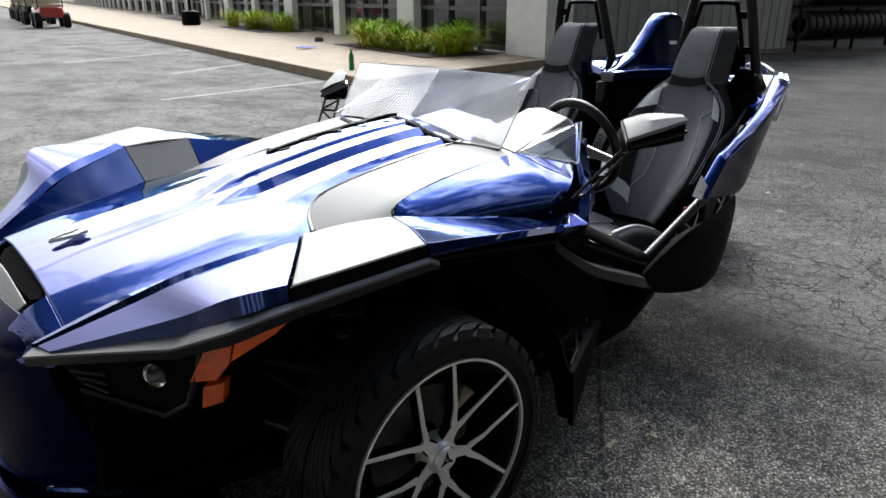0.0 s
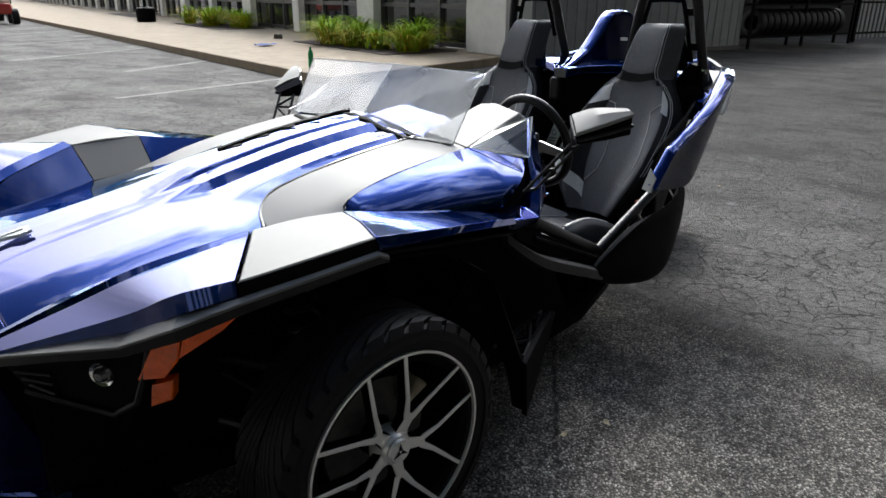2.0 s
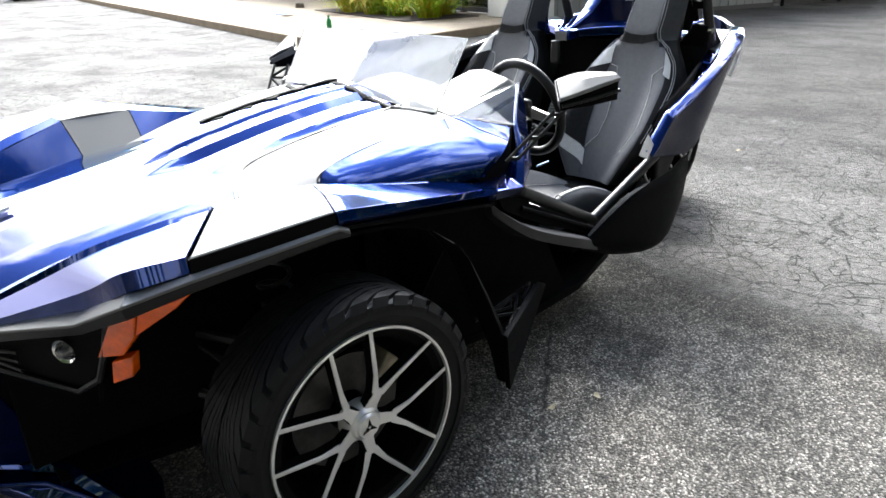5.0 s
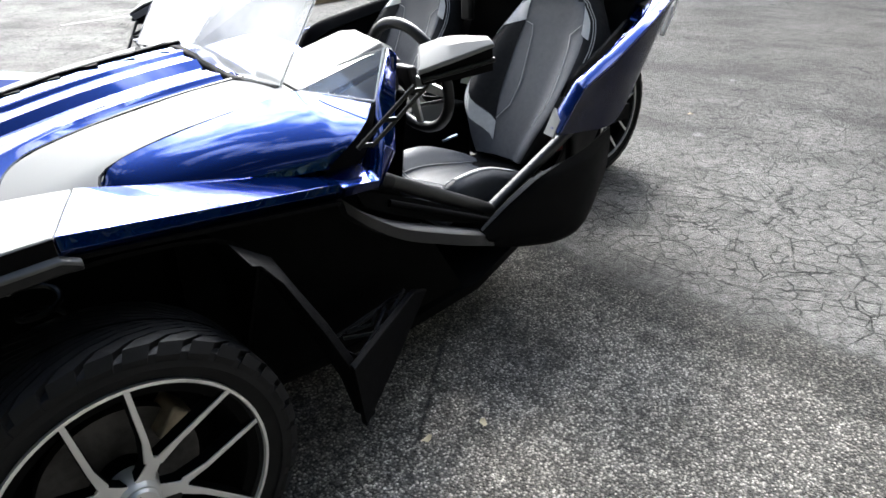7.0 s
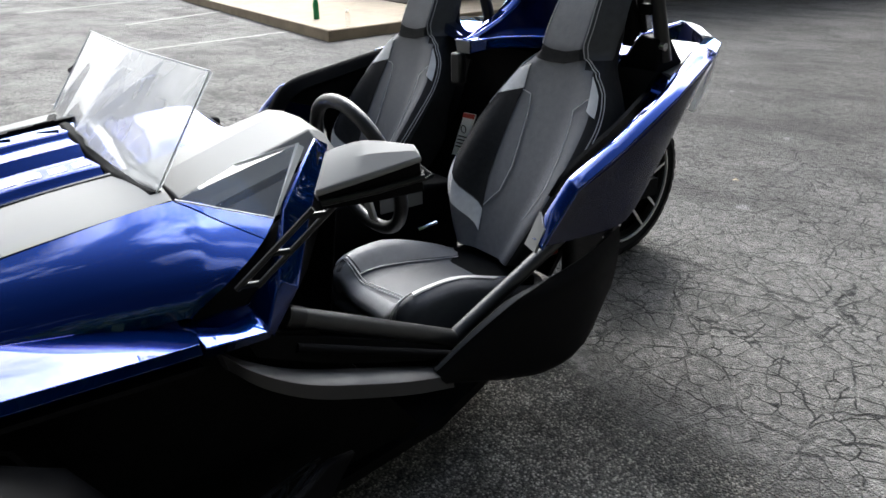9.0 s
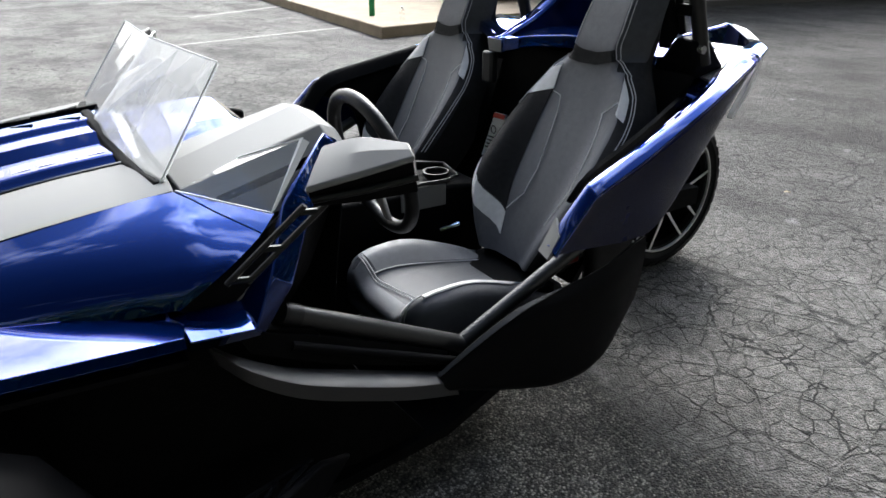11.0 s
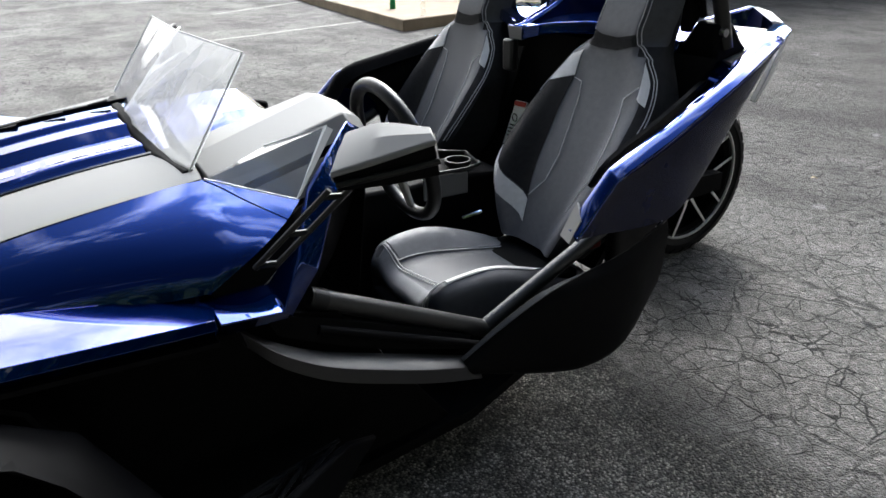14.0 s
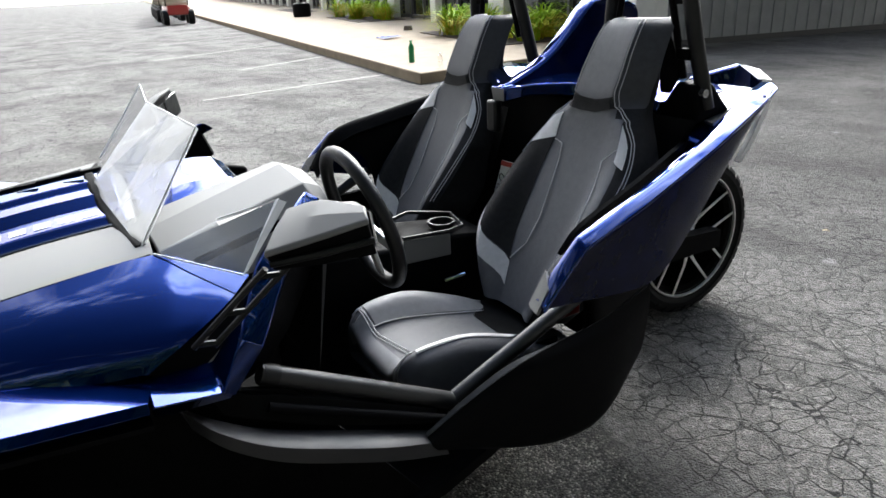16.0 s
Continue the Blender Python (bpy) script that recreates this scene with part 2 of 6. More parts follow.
def along(pts, n, smooth=True):
    """Points through pts, n to a stretch; Catmull-Rom or straight."""
    pts = [Vector(p) for p in pts]
    if n <= 1:
        return pts
    out = []
    for i in range(len(pts) - 1):
        a, b = pts[i], pts[i + 1]
        p = pts[i - 1] if i else a * 2 - b
        q = pts[i + 2] if i + 2 < len(pts) else b * 2 - a
        for k in range(n):
            t = k / n
            out.append(0.5 * (2 * a + (b - p) * t + (2 * p - 5 * a + 4 * b - q) * t * t + (3 * a - p - 3 * b + q) * t**3) if smooth else a.lerp(b, t))
    return out + [pts[-1]]


def grid_bm(rows, thick, hint):
    """A sheet through rows of points, thickened away from hint."""
    bm = bmesh.new()
    vs = [[bm.verts.new(p) for p in row] for row in rows]
    for a, b in zip(vs, vs[1:]):
        for i in range(len(a) - 1):
            quad = [a[i], a[i + 1], b[i + 1], b[i]]
            if len({tuple(v.co) for v in quad}) > 2:
                bm.faces.new(quad)
    bm.normal_update()
    total = Vector()
    for f in bm.faces:
        total += f.normal * f.calc_area()
    if total.dot(Vector(hint)) < 0:
        bmesh.ops.reverse_faces(bm, faces=bm.faces[:])
    bm.normal_update()
    if thick:
        tops, n = bm.faces[:], len(bm.verts)
        low = {v: bm.verts.new(v.co - v.normal * thick) for v in bm.verts[:n]} if False else {}
        for v in list(bm.verts):
            low[v] = bm.verts.new(v.co - v.normal * thick)
        edges = [(e.verts[0], e.verts[1], e.link_faces[0]) for e in bm.edges if len(e.link_faces) == 1]
        for f in tops:
            bm.faces.new([low[v] for v in reversed(f.verts)])
        for a, b, f in edges:
            order = list(f.verts)
            if order[(order.index(a) + 1) % len(order)] is not b:
                a, b = b, a
            bm.faces.new([b, a, low[a], low[b]])
    return bm


def sheet(rows, nu=4, nv=4, thick=0.006, hint=(0, 0, 1), su=True, sv=True, s=1):
    """Rows of control points: nu steps between rows, nv within a row. s=-1 mirrors it."""
    rows = [along(r, nv, sv) for r in rows]
    cols = [along(c, nu, su) for c in zip(*rows)]
    rows = [[Vector((p.x, p.y * s, p.z)) for p in r] for r in zip(*cols)]
    return grid_bm(rows, thick, (hint[0], hint[1] * s, hint[2]))


def tube_bm(pts, r, seg=10, n=1, smooth=True, closed=False, s=1, flat=1.0):
    pts = [Vector((p[0], p[1] * s, p[2])) for p in along(pts, n, smooth)]
    if closed:
        pts = pts[:-1]
    bm, rings, m = bmesh.new(), [], len(pts)
    up = None
    for i, p in enumerate(pts):
        a = pts[(i - 1) % m] if closed or i else p
        b = pts[(i + 1) % m] if closed or i + 1 < m else p
        d = (b - a).normalized()
        side = d.cross(up if up else (Vector((0, 0, 1)) if abs(d.z) < 0.9 else Vector((1, 0, 0)))).normalized()
        up = side.cross(d).normalized()
        rr = r[i * (len(r) - 1) // max(1, m - 1)] if isinstance(r, (list, tuple)) else r
        rings.append([bm.verts.new(p + side * rr * math.cos(2 * math.pi * k / seg) + up * rr * flat * math.sin(2 * math.pi * k / seg)) for k in range(seg)])
    for i in range(m if closed else m - 1):
        a, b = rings[i], rings[(i + 1) % m]
        for k in range(seg):
            bm.faces.new([a[k], a[(k + 1) % seg], b[(k + 1) % seg], b[k]])
    if not closed:
        bm.faces.new(rings[0][::-1])
        bm.faces.new(rings[-1])
    bmesh.ops.recalc_face_normals(bm, faces=bm.faces[:])
    return bm


def loft(rings, caps=True, s=1):
    """A closed body through rings of as many points each."""
    bm = bmesh.new()
    vs = [[bm.verts.new((p[0], p[1] * s, p[2])) for p in r] for r in rings]
    k = len(vs[0])
    for a, b in zip(vs, vs[1:]):
        for i in range(k):
            bm.faces.new([a[i], a[(i + 1) % k], b[(i + 1) % k], b[i]])
    if caps:
        bm.faces.new(vs[0][::-1])
        bm.faces.new(vs[-1])
    bmesh.ops.recalc_face_normals(bm, faces=bm.faces[:])
    return bm


def box_bm(c, size, m=None):
    bm = bmesh.new()
    bmesh.ops.create_cube(bm, size=1, matrix=Matrix.Translation(c) @ (m or Matrix()) @ Matrix.Diagonal((*size, 1)))
    return bm


def join(*bms):
    out = bmesh.new()
    for b in bms:
        me = bpy.data.meshes.new("tmp")
        b.to_mesh(me)
        b.free()
        out.from_mesh(me)
        bpy.data.meshes.remove(me)
    return out


def turned(profile, n=48, closed=False):
    """Turns (radius, y) pairs round the y axis."""
    bm = bmesh.new()
    rings = [[bm.verts.new((r * math.cos(2 * math.pi * k / n), y, r * math.sin(2 * math.pi * k / n))) for k in range(n)] if r > 1e-5 else [bm.verts.new((0, y, 0))] for r, y in profile]
    pairs = list(zip(rings, rings[1:])) + ([(rings[-1], rings[0])] if closed else [])
    for a, b in pairs:
        for k in range(n):
            q = [a[k % len(a)], a[(k + 1) % n % len(a)], b[(k + 1) % n % len(b)], b[k % len(b)]]
            q = [v for i, v in enumerate(q) if v not in q[:i]]
            if len(q) > 2:
                bm.faces.new(q)
    bmesh.ops.recalc_face_normals(bm, faces=bm.faces[:])
    return bm


def slab(outline, lift, s=1):
    """A prism: the outline and the same outline moved by lift."""
    lift = Vector(lift)
    return loft([[Vector(p) for p in outline], [Vector(p) + lift for p in outline]], True, s)


# ---- ground ----
def asphalt():
    m = bpy.data.materials.new("worn_asphalt")
    m.use_nodes = True
    n, l = m.node_tree.nodes, m.node_tree.links
    b = n["Principled BSDF"]
    co = n.new("ShaderNodeTexCoord").outputs["Object"]

    def noise_of(scale, detail=6.0, rough=0.6, vec=co):
        t = n.new("ShaderNodeTexNoise")
        t.inputs["Scale"].default_value, t.inputs["Detail"].default_value, t.inputs["Roughness"].default_value = scale, detail, rough
        l.new(vec, t.inputs["Vector"])
        return t.outputs["Fac"]

    def ramp(value, *stops):
        r = n.new("ShaderNodeValToRGB")
        while len(r.color_ramp.elements) < len(stops):
            r.color_ramp.elements.new(0.5)
        for e, (p, c) in zip(r.color_ramp.elements, stops):
            e.position, e.color = p, (*c, 1) if isinstance(c, tuple) else (c, c, c, 1)
        l.new(value, r.inputs["Fac"])
        return r.outputs["Color"]

    def mix(kind, fac, a, c):
        x = n.new("ShaderNodeMixRGB")
        x.blend_type = kind
        for i, v in zip(("Fac", "Color1", "Color2"), (fac, a, c)):
            if isinstance(v, (int, float)):
                x.inputs[i].default_value = v if i == "Fac" else (v, v, v, 1)
            else:
                l.new(v, x.inputs[i])
        return x.outputs["Color"]

    stones = n.new("ShaderNodeTexVoronoi")
    stones.inputs["Scale"].default_value = 160.0
    l.new(co, stones.inputs["Vector"])
    bright = n.new("ShaderNodeSeparateColor")
    l.new(stones.outputs["Color"], bright.inputs["Color"])
    stone = ramp(bright.outputs[0], (0.0, (0.031, 0.0295, 0.027)), (0.38, (0.049, 0.0465, 0.042)), (0.72, (0.098, 0.0925, 0.083)), (1.0, (0.205, 0.193, 0.172)))
    gap = ramp(stones.outputs["Distance"], (0.35, 1.0), (0.75, 0.34))
    col = mix("MULTIPLY", 1.0, stone, gap)
    fine = ramp(noise_of(420.0, 3.0), (0.3, 0.6), (0.75, 1.3))
    col = mix("MULTIPLY", 1.0, col, fine)
    # worn and sealed stretches
    wear = ramp(noise_of(0.55, 8.0, 0.62), (0.36, 0.0), (0.62, 1.0))
    dust = mix("MIX", 0.7, col, ramp(noise_of(60.0, 6.0), (0.3, (0.10, 0.098, 0.094)), (0.7, (0.20, 0.196, 0.188))))
    clump = ramp(noise_of(17.0, 7.0, 0.72), (0.34, 0.46), (0.66, 1.48))
    coarse = mix("MULTIPLY", 1.0, mix("MULTIPLY", 1.0, col, clump), ramp(noise_of(3.1, 5.0, 0.6), (0.36, 0.70), (0.64, 1.28)))
    col = mix("MIX", wear, col, dust)
    blotch = ramp(noise_of(2.6, 7.0, 0.65), (0.32, 0.48), (0.68, 1.3))
    col = mix("MULTIPLY", 1.0, col, blotch)
    # coarse open surface by the car; past a ragged seam the older, paler one
    at = n.new("ShaderNodeSeparateXYZ")
    l.new(co, at.inputs["Vector"])

    def math_of(kind, a, c, d=None):
        x = n.new("ShaderNodeMath")
        x.operation = kind
        for i, v in enumerate((a, c, d)):
            if isinstance(v, (int, float)):
                x.inputs[i].default_value = v
            elif v is not None:
                l.new(v, x.inputs[i])
        return x.outputs["Value"]

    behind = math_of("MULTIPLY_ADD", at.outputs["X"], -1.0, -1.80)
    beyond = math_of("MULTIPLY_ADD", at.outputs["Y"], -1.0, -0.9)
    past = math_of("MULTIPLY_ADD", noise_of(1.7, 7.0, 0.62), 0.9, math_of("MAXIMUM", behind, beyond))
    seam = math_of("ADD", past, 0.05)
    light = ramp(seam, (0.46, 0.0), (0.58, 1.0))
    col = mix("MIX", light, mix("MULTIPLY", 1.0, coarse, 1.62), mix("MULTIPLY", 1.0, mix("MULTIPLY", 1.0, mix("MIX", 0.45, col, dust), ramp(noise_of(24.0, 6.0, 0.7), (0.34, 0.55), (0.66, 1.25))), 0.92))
    # a dark strip along the seam; the coarse side pales away from it
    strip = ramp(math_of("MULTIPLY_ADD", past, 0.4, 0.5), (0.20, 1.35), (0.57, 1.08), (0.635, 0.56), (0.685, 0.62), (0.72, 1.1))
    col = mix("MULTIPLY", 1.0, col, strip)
    # broad dark drifts across the worn side
    drift = n.new("ShaderNodeVectorMath")
    drift.operation = "MULTIPLY"
    drift.inputs[1].default_value = (1.5, 0.8, 0)
    l.new(co, drift.inputs[0])
    col = mix("MULTIPLY", mix("MULTIPLY", 1.0, light, 0.8), col, ramp(noise_of(1.0, 7.0, 0.62, drift.outputs["Vector"]), (0.38, 0.42), (0.50, 1.0), (0.66, 1.28)))
    # asphalt grows darker beyond the tail
    tail_fade = ramp(at.outputs["X"], (0.0, 1.0), (1.0, 0.0))
    for v, a0, a1 in (("X", -2.6, -4.6), ("Y", -9.0, -4.0)):
        mr = n.new("ShaderNodeMapRange")
        mr.inputs["From Min"].default_value, mr.inputs["From Max"].default_value = a0, a1
        l.new(at.outputs[v], mr.inputs["Value"])
        tail_fade = mr.outputs["Result"] if v == "X" else mix("MULTIPLY", 1.0, tail_fade, mr.outputs["Result"])
    col = mix("MULTIPLY", tail_fade, col, 0.54)
    pale = n.new("ShaderNodeMapRange")  # asphalt grows paler beyond the car
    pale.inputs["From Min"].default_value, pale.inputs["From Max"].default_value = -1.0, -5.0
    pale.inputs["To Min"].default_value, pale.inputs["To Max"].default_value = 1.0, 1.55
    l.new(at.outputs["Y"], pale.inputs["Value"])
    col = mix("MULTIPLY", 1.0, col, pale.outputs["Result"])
    # scattered pale dust spots
    spot = n.new("ShaderNodeTexVoronoi")
    spot.inputs["Scale"].default_value = 1.7
    l.new(co, spot.inputs["Vector"])
    spotted = math_of("MULTIPLY_ADD", noise_of(26.0, 5.0, 0.65), 0.07, spot.outputs["Distance"])
    col = mix("MIX", mix("MULTIPLY", 1.0, ramp(spotted, (0.065, 0.55), (0.115, 0.0)), 1.0), col, 0.17)
    # crazing
    bend = n.new("ShaderNodeVectorMath")
    bend.operation = "ADD"
    wob = n.new("ShaderNodeTexNoise")
    wob.inputs["Scale"].default_value, wob.inputs["Detail"].default_value = 16.0, 4.0
    l.new(co, wob.inputs["Vector"])
    sc = n.new("ShaderNodeVectorMath")
    sc.operation = "SCALE"
    sc.inputs["Scale"].default_value = 0.030
    l.new(wob.outputs["Color"], sc.inputs[0])
    l.new(co, bend.inputs[0])
    l.new(sc.outputs["Vector"], bend.inputs[1])

    def cracks(scale, wide):
        v = n.new("ShaderNodeTexVoronoi")
        v.feature = "DISTANCE_TO_EDGE"
        v.inputs["Scale"].default_value = scale
        l.new(bend.outputs["Vector"], v.inputs["Vector"])
        return ramp(v.outputs["Distance"], (wide * 0.35, 1.0), (wide, 0.0))

    where_crazed = mix("MULTIPLY", 1.0, ramp(noise_of(0.5, 4.0, 0.5), (0.34, 0.45), (0.5, 1.0)), ramp(seam, (0.38, 0.0), (0.75, 1.0)))
    crack = mix("MULTIPLY", 1.0, mix("LIGHTEN", 1.0, cracks(11.5, 0.034), cracks(4.2, 0.018)), where_crazed)
    crack = mix("LIGHTEN", 1.0, crack, cracks(0.45, 0.0035))
    soft = mix("MULTIPLY", 1.0, crack, ramp(noise_of(9.0, 5.0), (0.40, 0.12), (0.54, 1.0)))
    col = mix("MIX", soft, col, 0.012)
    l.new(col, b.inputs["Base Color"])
    b.inputs["Roughness"].default_value, b.inputs["Specular IOR Level"].default_value = 0.85, 0.2
    height = mix("SUBTRACT", 1.0, gap, crack)
    bp = n.new("ShaderNodeBump")
    bp.inputs["Strength"].default_value, bp.inputs["Distance"].default_value = 0.9, 0.006
    l.new(height, bp.inputs["Height"])
    l.new(bp.outputs["Normal"], b.inputs["Normal"])
    return m


ASPHALT = asphalt()
CONCRETE = material("tan_concrete", (0.235, 0.182, 0.122), 0.85, 0.0, 0.0, 0.22, 3.0, 0.5, 120.0)
LINE = material("worn_line_paint", (0.24, 0.235, 0.22), 0.8, 0.0, 0.0, 0.7, 18.0, 0.4, 150.0)
WHITE = material("off_white_render", (0.74, 0.74, 0.71), 0.8, 0.0, 0.0, 0.08, 4.0, 0.4, 90.0)
SIDING = material("grey_metal_siding", (0.25, 0.258, 0.265), 0.5, 0.2, 0.0, 0.12, 3.0)
FRAME = material("dark_window_frame", (0.05, 0.05, 0.05), 0.4)
PANE = material("dark_window_glass", (0.02, 0.022, 0.022), 0.05, 0.0, 0.0, spec=0.8)
SOIL = material("dark_soil", (0.05, 0.035, 0.025), 0.95, 0.0, 0.0, 0.3, 20.0, 0.8, 60.0)
# near-black colour stands in for the shade inside the shed
SHADE = material("shaded_shed_interior", (0.012, 0.012, 0.012), 0.8, 0.0, 0.0, 0.3, 4.0)
LEAF = material("day_lily_leaf", (0.26, 0.43, 0.012), 0.65, 0.0, 0.0, 0.35, 1.5, spec=0.08)
LEAF_DRY = material("yellow_day_lily_leaf", (0.48, 0.40, 0.025), 0.7, 0.0, 0.0, 0.3, 1.5, spec=0.08)
RED_PAINT = material("red_cart_paint", (0.32, 0.015, 0.012), 0.35, 0.0, 0.6)
TAN = material("tan_cart_plastic", (0.40, 0.36, 0.28), 0.6)
GREEN_PET = material("green_plastic", (0.01, 0.22, 0.07), 0.25)
CLOTH_BLUE = material("blue_cloth", (0.015, 0.06, 0.30), 0.8, 0.0, 0.0, 0.2, 30.0)
STONE = material("grey_brown_stone", (0.12, 0.10, 0.085), 0.9, 0.0, 0.0, 0.3, 12.0, 0.5, 40.0)
LEAF_FALLEN = material("dry_leaf", (0.36, 0.31, 0.20), 0.8, 0.0, 0.0, 0.2, 40.0)

bm = bmesh.new()
bmesh.ops.create_grid(bm, x_segments=2, y_segments=2, size=400)
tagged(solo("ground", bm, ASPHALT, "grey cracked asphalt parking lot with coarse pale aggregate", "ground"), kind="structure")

# kerb line and building line, both running away from the lot's near end
K0, KD = Vector((-5.2, -8.0, 0)), Vector((-0.118, -0.993, 0)).normalized()
B0, BD = Vector((-9.75, -7.35, 0)), Vector((-0.180, -0.984, 0)).normalized()
SD = Vector((-0.974, 0.225, 0)).normalized()
ke, ks = K0 + KD * 420, K0 - KD * 1.35
be, bs = B0 + BD * 420, B0 + Vector((0, 0, 0))


def up(p, z):
    return Vector((p.x, p.y, z))


KERB = 0.15
pav = [up(ks, -0.02), up(ke, -0.02), up(be + SD * 2, -0.02), up(bs + SD * 0.3, -0.02), up(bs - SD * 0.2 - BD * 0.1, -0.02)]
tagged(solo("pavement", slab(pav, (0, 0, KERB + 0.02)), CONCRETE, "tan concrete pavement slab with a worn kerb face", "pavement", bevel=0.02), kind="structure")


def stripe(a, b, w=0.085):
    a, b = Vector(a), Vector(b)
    d = (b - a).normalized()
    q = Vector((-d.y, d.x, 0)) * w / 2
    return slab([a + q, b + q, b - q, a - q], (0, 0, 0.004))


for a, b in (((-5.15, -8.1, 0), (-2.3, -7.6, 0)), ((-5.72, -11.97, 0), (-3.6, -10.9, 0)), ((-6.2, -16.4, 0), (-2.7, -14.63, 0)), ((-6.82, -21.5, 0), (-3.6, -19.8, 0)), ((-7.5, -27.0, 0), (-5.0, -25.6, 0))):
    tagged(solo("parking_line", stripe(a, b), LINE, "faded white painted parking bay line on asphalt", "line", "parking bay lines"), kind="structure")

# ---- building ----
H = 4.2


def wall_box(a, d, n, u0, u1, w0, w1, z0, z1):
    """A box on a wall that starts at a and runs along d, out along n."""
    p = [a + d * u0 + n * w0, a + d * u1 + n * w0, a + d * u1 + n * w1, a + d * u0 + n * w1]
    return slab([up(q, z0) for q in p], (0, 0, z1 - z0))


BN = Vector((-BD.y, BD.x, 0))  # out of the front wall
SN = Vector((0.225, 0.974, 0))  # out of the side wall
front = thing("building_front", B0 + BD * 20, "shop front with off-white piers and dark windows", "building", kind="structure")
part("wall", wall_box(B0, BD, BN, 0, 500, -0.6, -0.35, KERB, H), WHITE, front)
u, first = 0.0, True
bays = 0
while u < 158:
    pier = 1.35 if first else (0.95 if bays % 2 else 0.5)
    part("pier", wall_box(B0, BD, BN, u, u + pier, -0.35, 0.06, KERB, H), WHITE, front, bevel=0.01)
    u += pier
    wide = 4.2
    part("window_frame", join(*[wall_box(B0, BD, BN, u + k * wide / 3 - 0.04, u + k * wide / 3 + 0.04, -0.30, -0.16, KERB, H) for k in range(4)],
                              *[wall_box(B0, BD, BN, u, u + wide, -0.29, -0.18, z - 0.05, z + 0.05) for z in (KERB + 0.08, 1.05, 2.6)]), FRAME, front)
    for k in range(3):
        part("pane", wall_box(B0, BD, BN, u + k * wide / 3 + 0.04, u + (k + 1) * wide / 3 - 0.04, -0.27, -0.25, KERB + 0.1, H), PANE, front)
    u += wide
    first = False
    bays += 1

side = thing("building_side", B0 + SD * 5, "dark grey ribbed metal siding wall", "wall", kind="structure")
part("wall", wall_box(B0 + BD * 0.3, SD, SN, 0.3, 7.4, -0.3, 0.0, 0, H), SIDING, side)
for k in range(26):
    part("rib", wall_box(B0 + BD * 0.3, SD, SN, 0.35 + k * 0.275, 0.375 + k * 0.275, 0.0, 0.02, 0.02, H), SIDING, side)
part("base_board", wall_box(B0 + BD * 0.3, SD, SN, 0.3, 7.4, 0.0, 0.03, 0, 0.10), FRAME, side)

shed = thing("open_shed", B0 + SD * 12, "dark open shed bay beside the building", "shed", kind="structure")
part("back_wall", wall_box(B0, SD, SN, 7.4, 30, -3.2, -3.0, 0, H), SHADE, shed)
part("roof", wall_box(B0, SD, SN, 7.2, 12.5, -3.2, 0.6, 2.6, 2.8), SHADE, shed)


# ---- the three-wheeler: x forward, y to its left, front axle over the origin ----
car = thing("three_wheel_roadster", (-1.2, 0, 0), "open two-seat three-wheeled roadster in metallic blue and satin silver", "vehicle")
HUB_Z, TR, SPIN = 0.317, 0.317, radians(47.5)


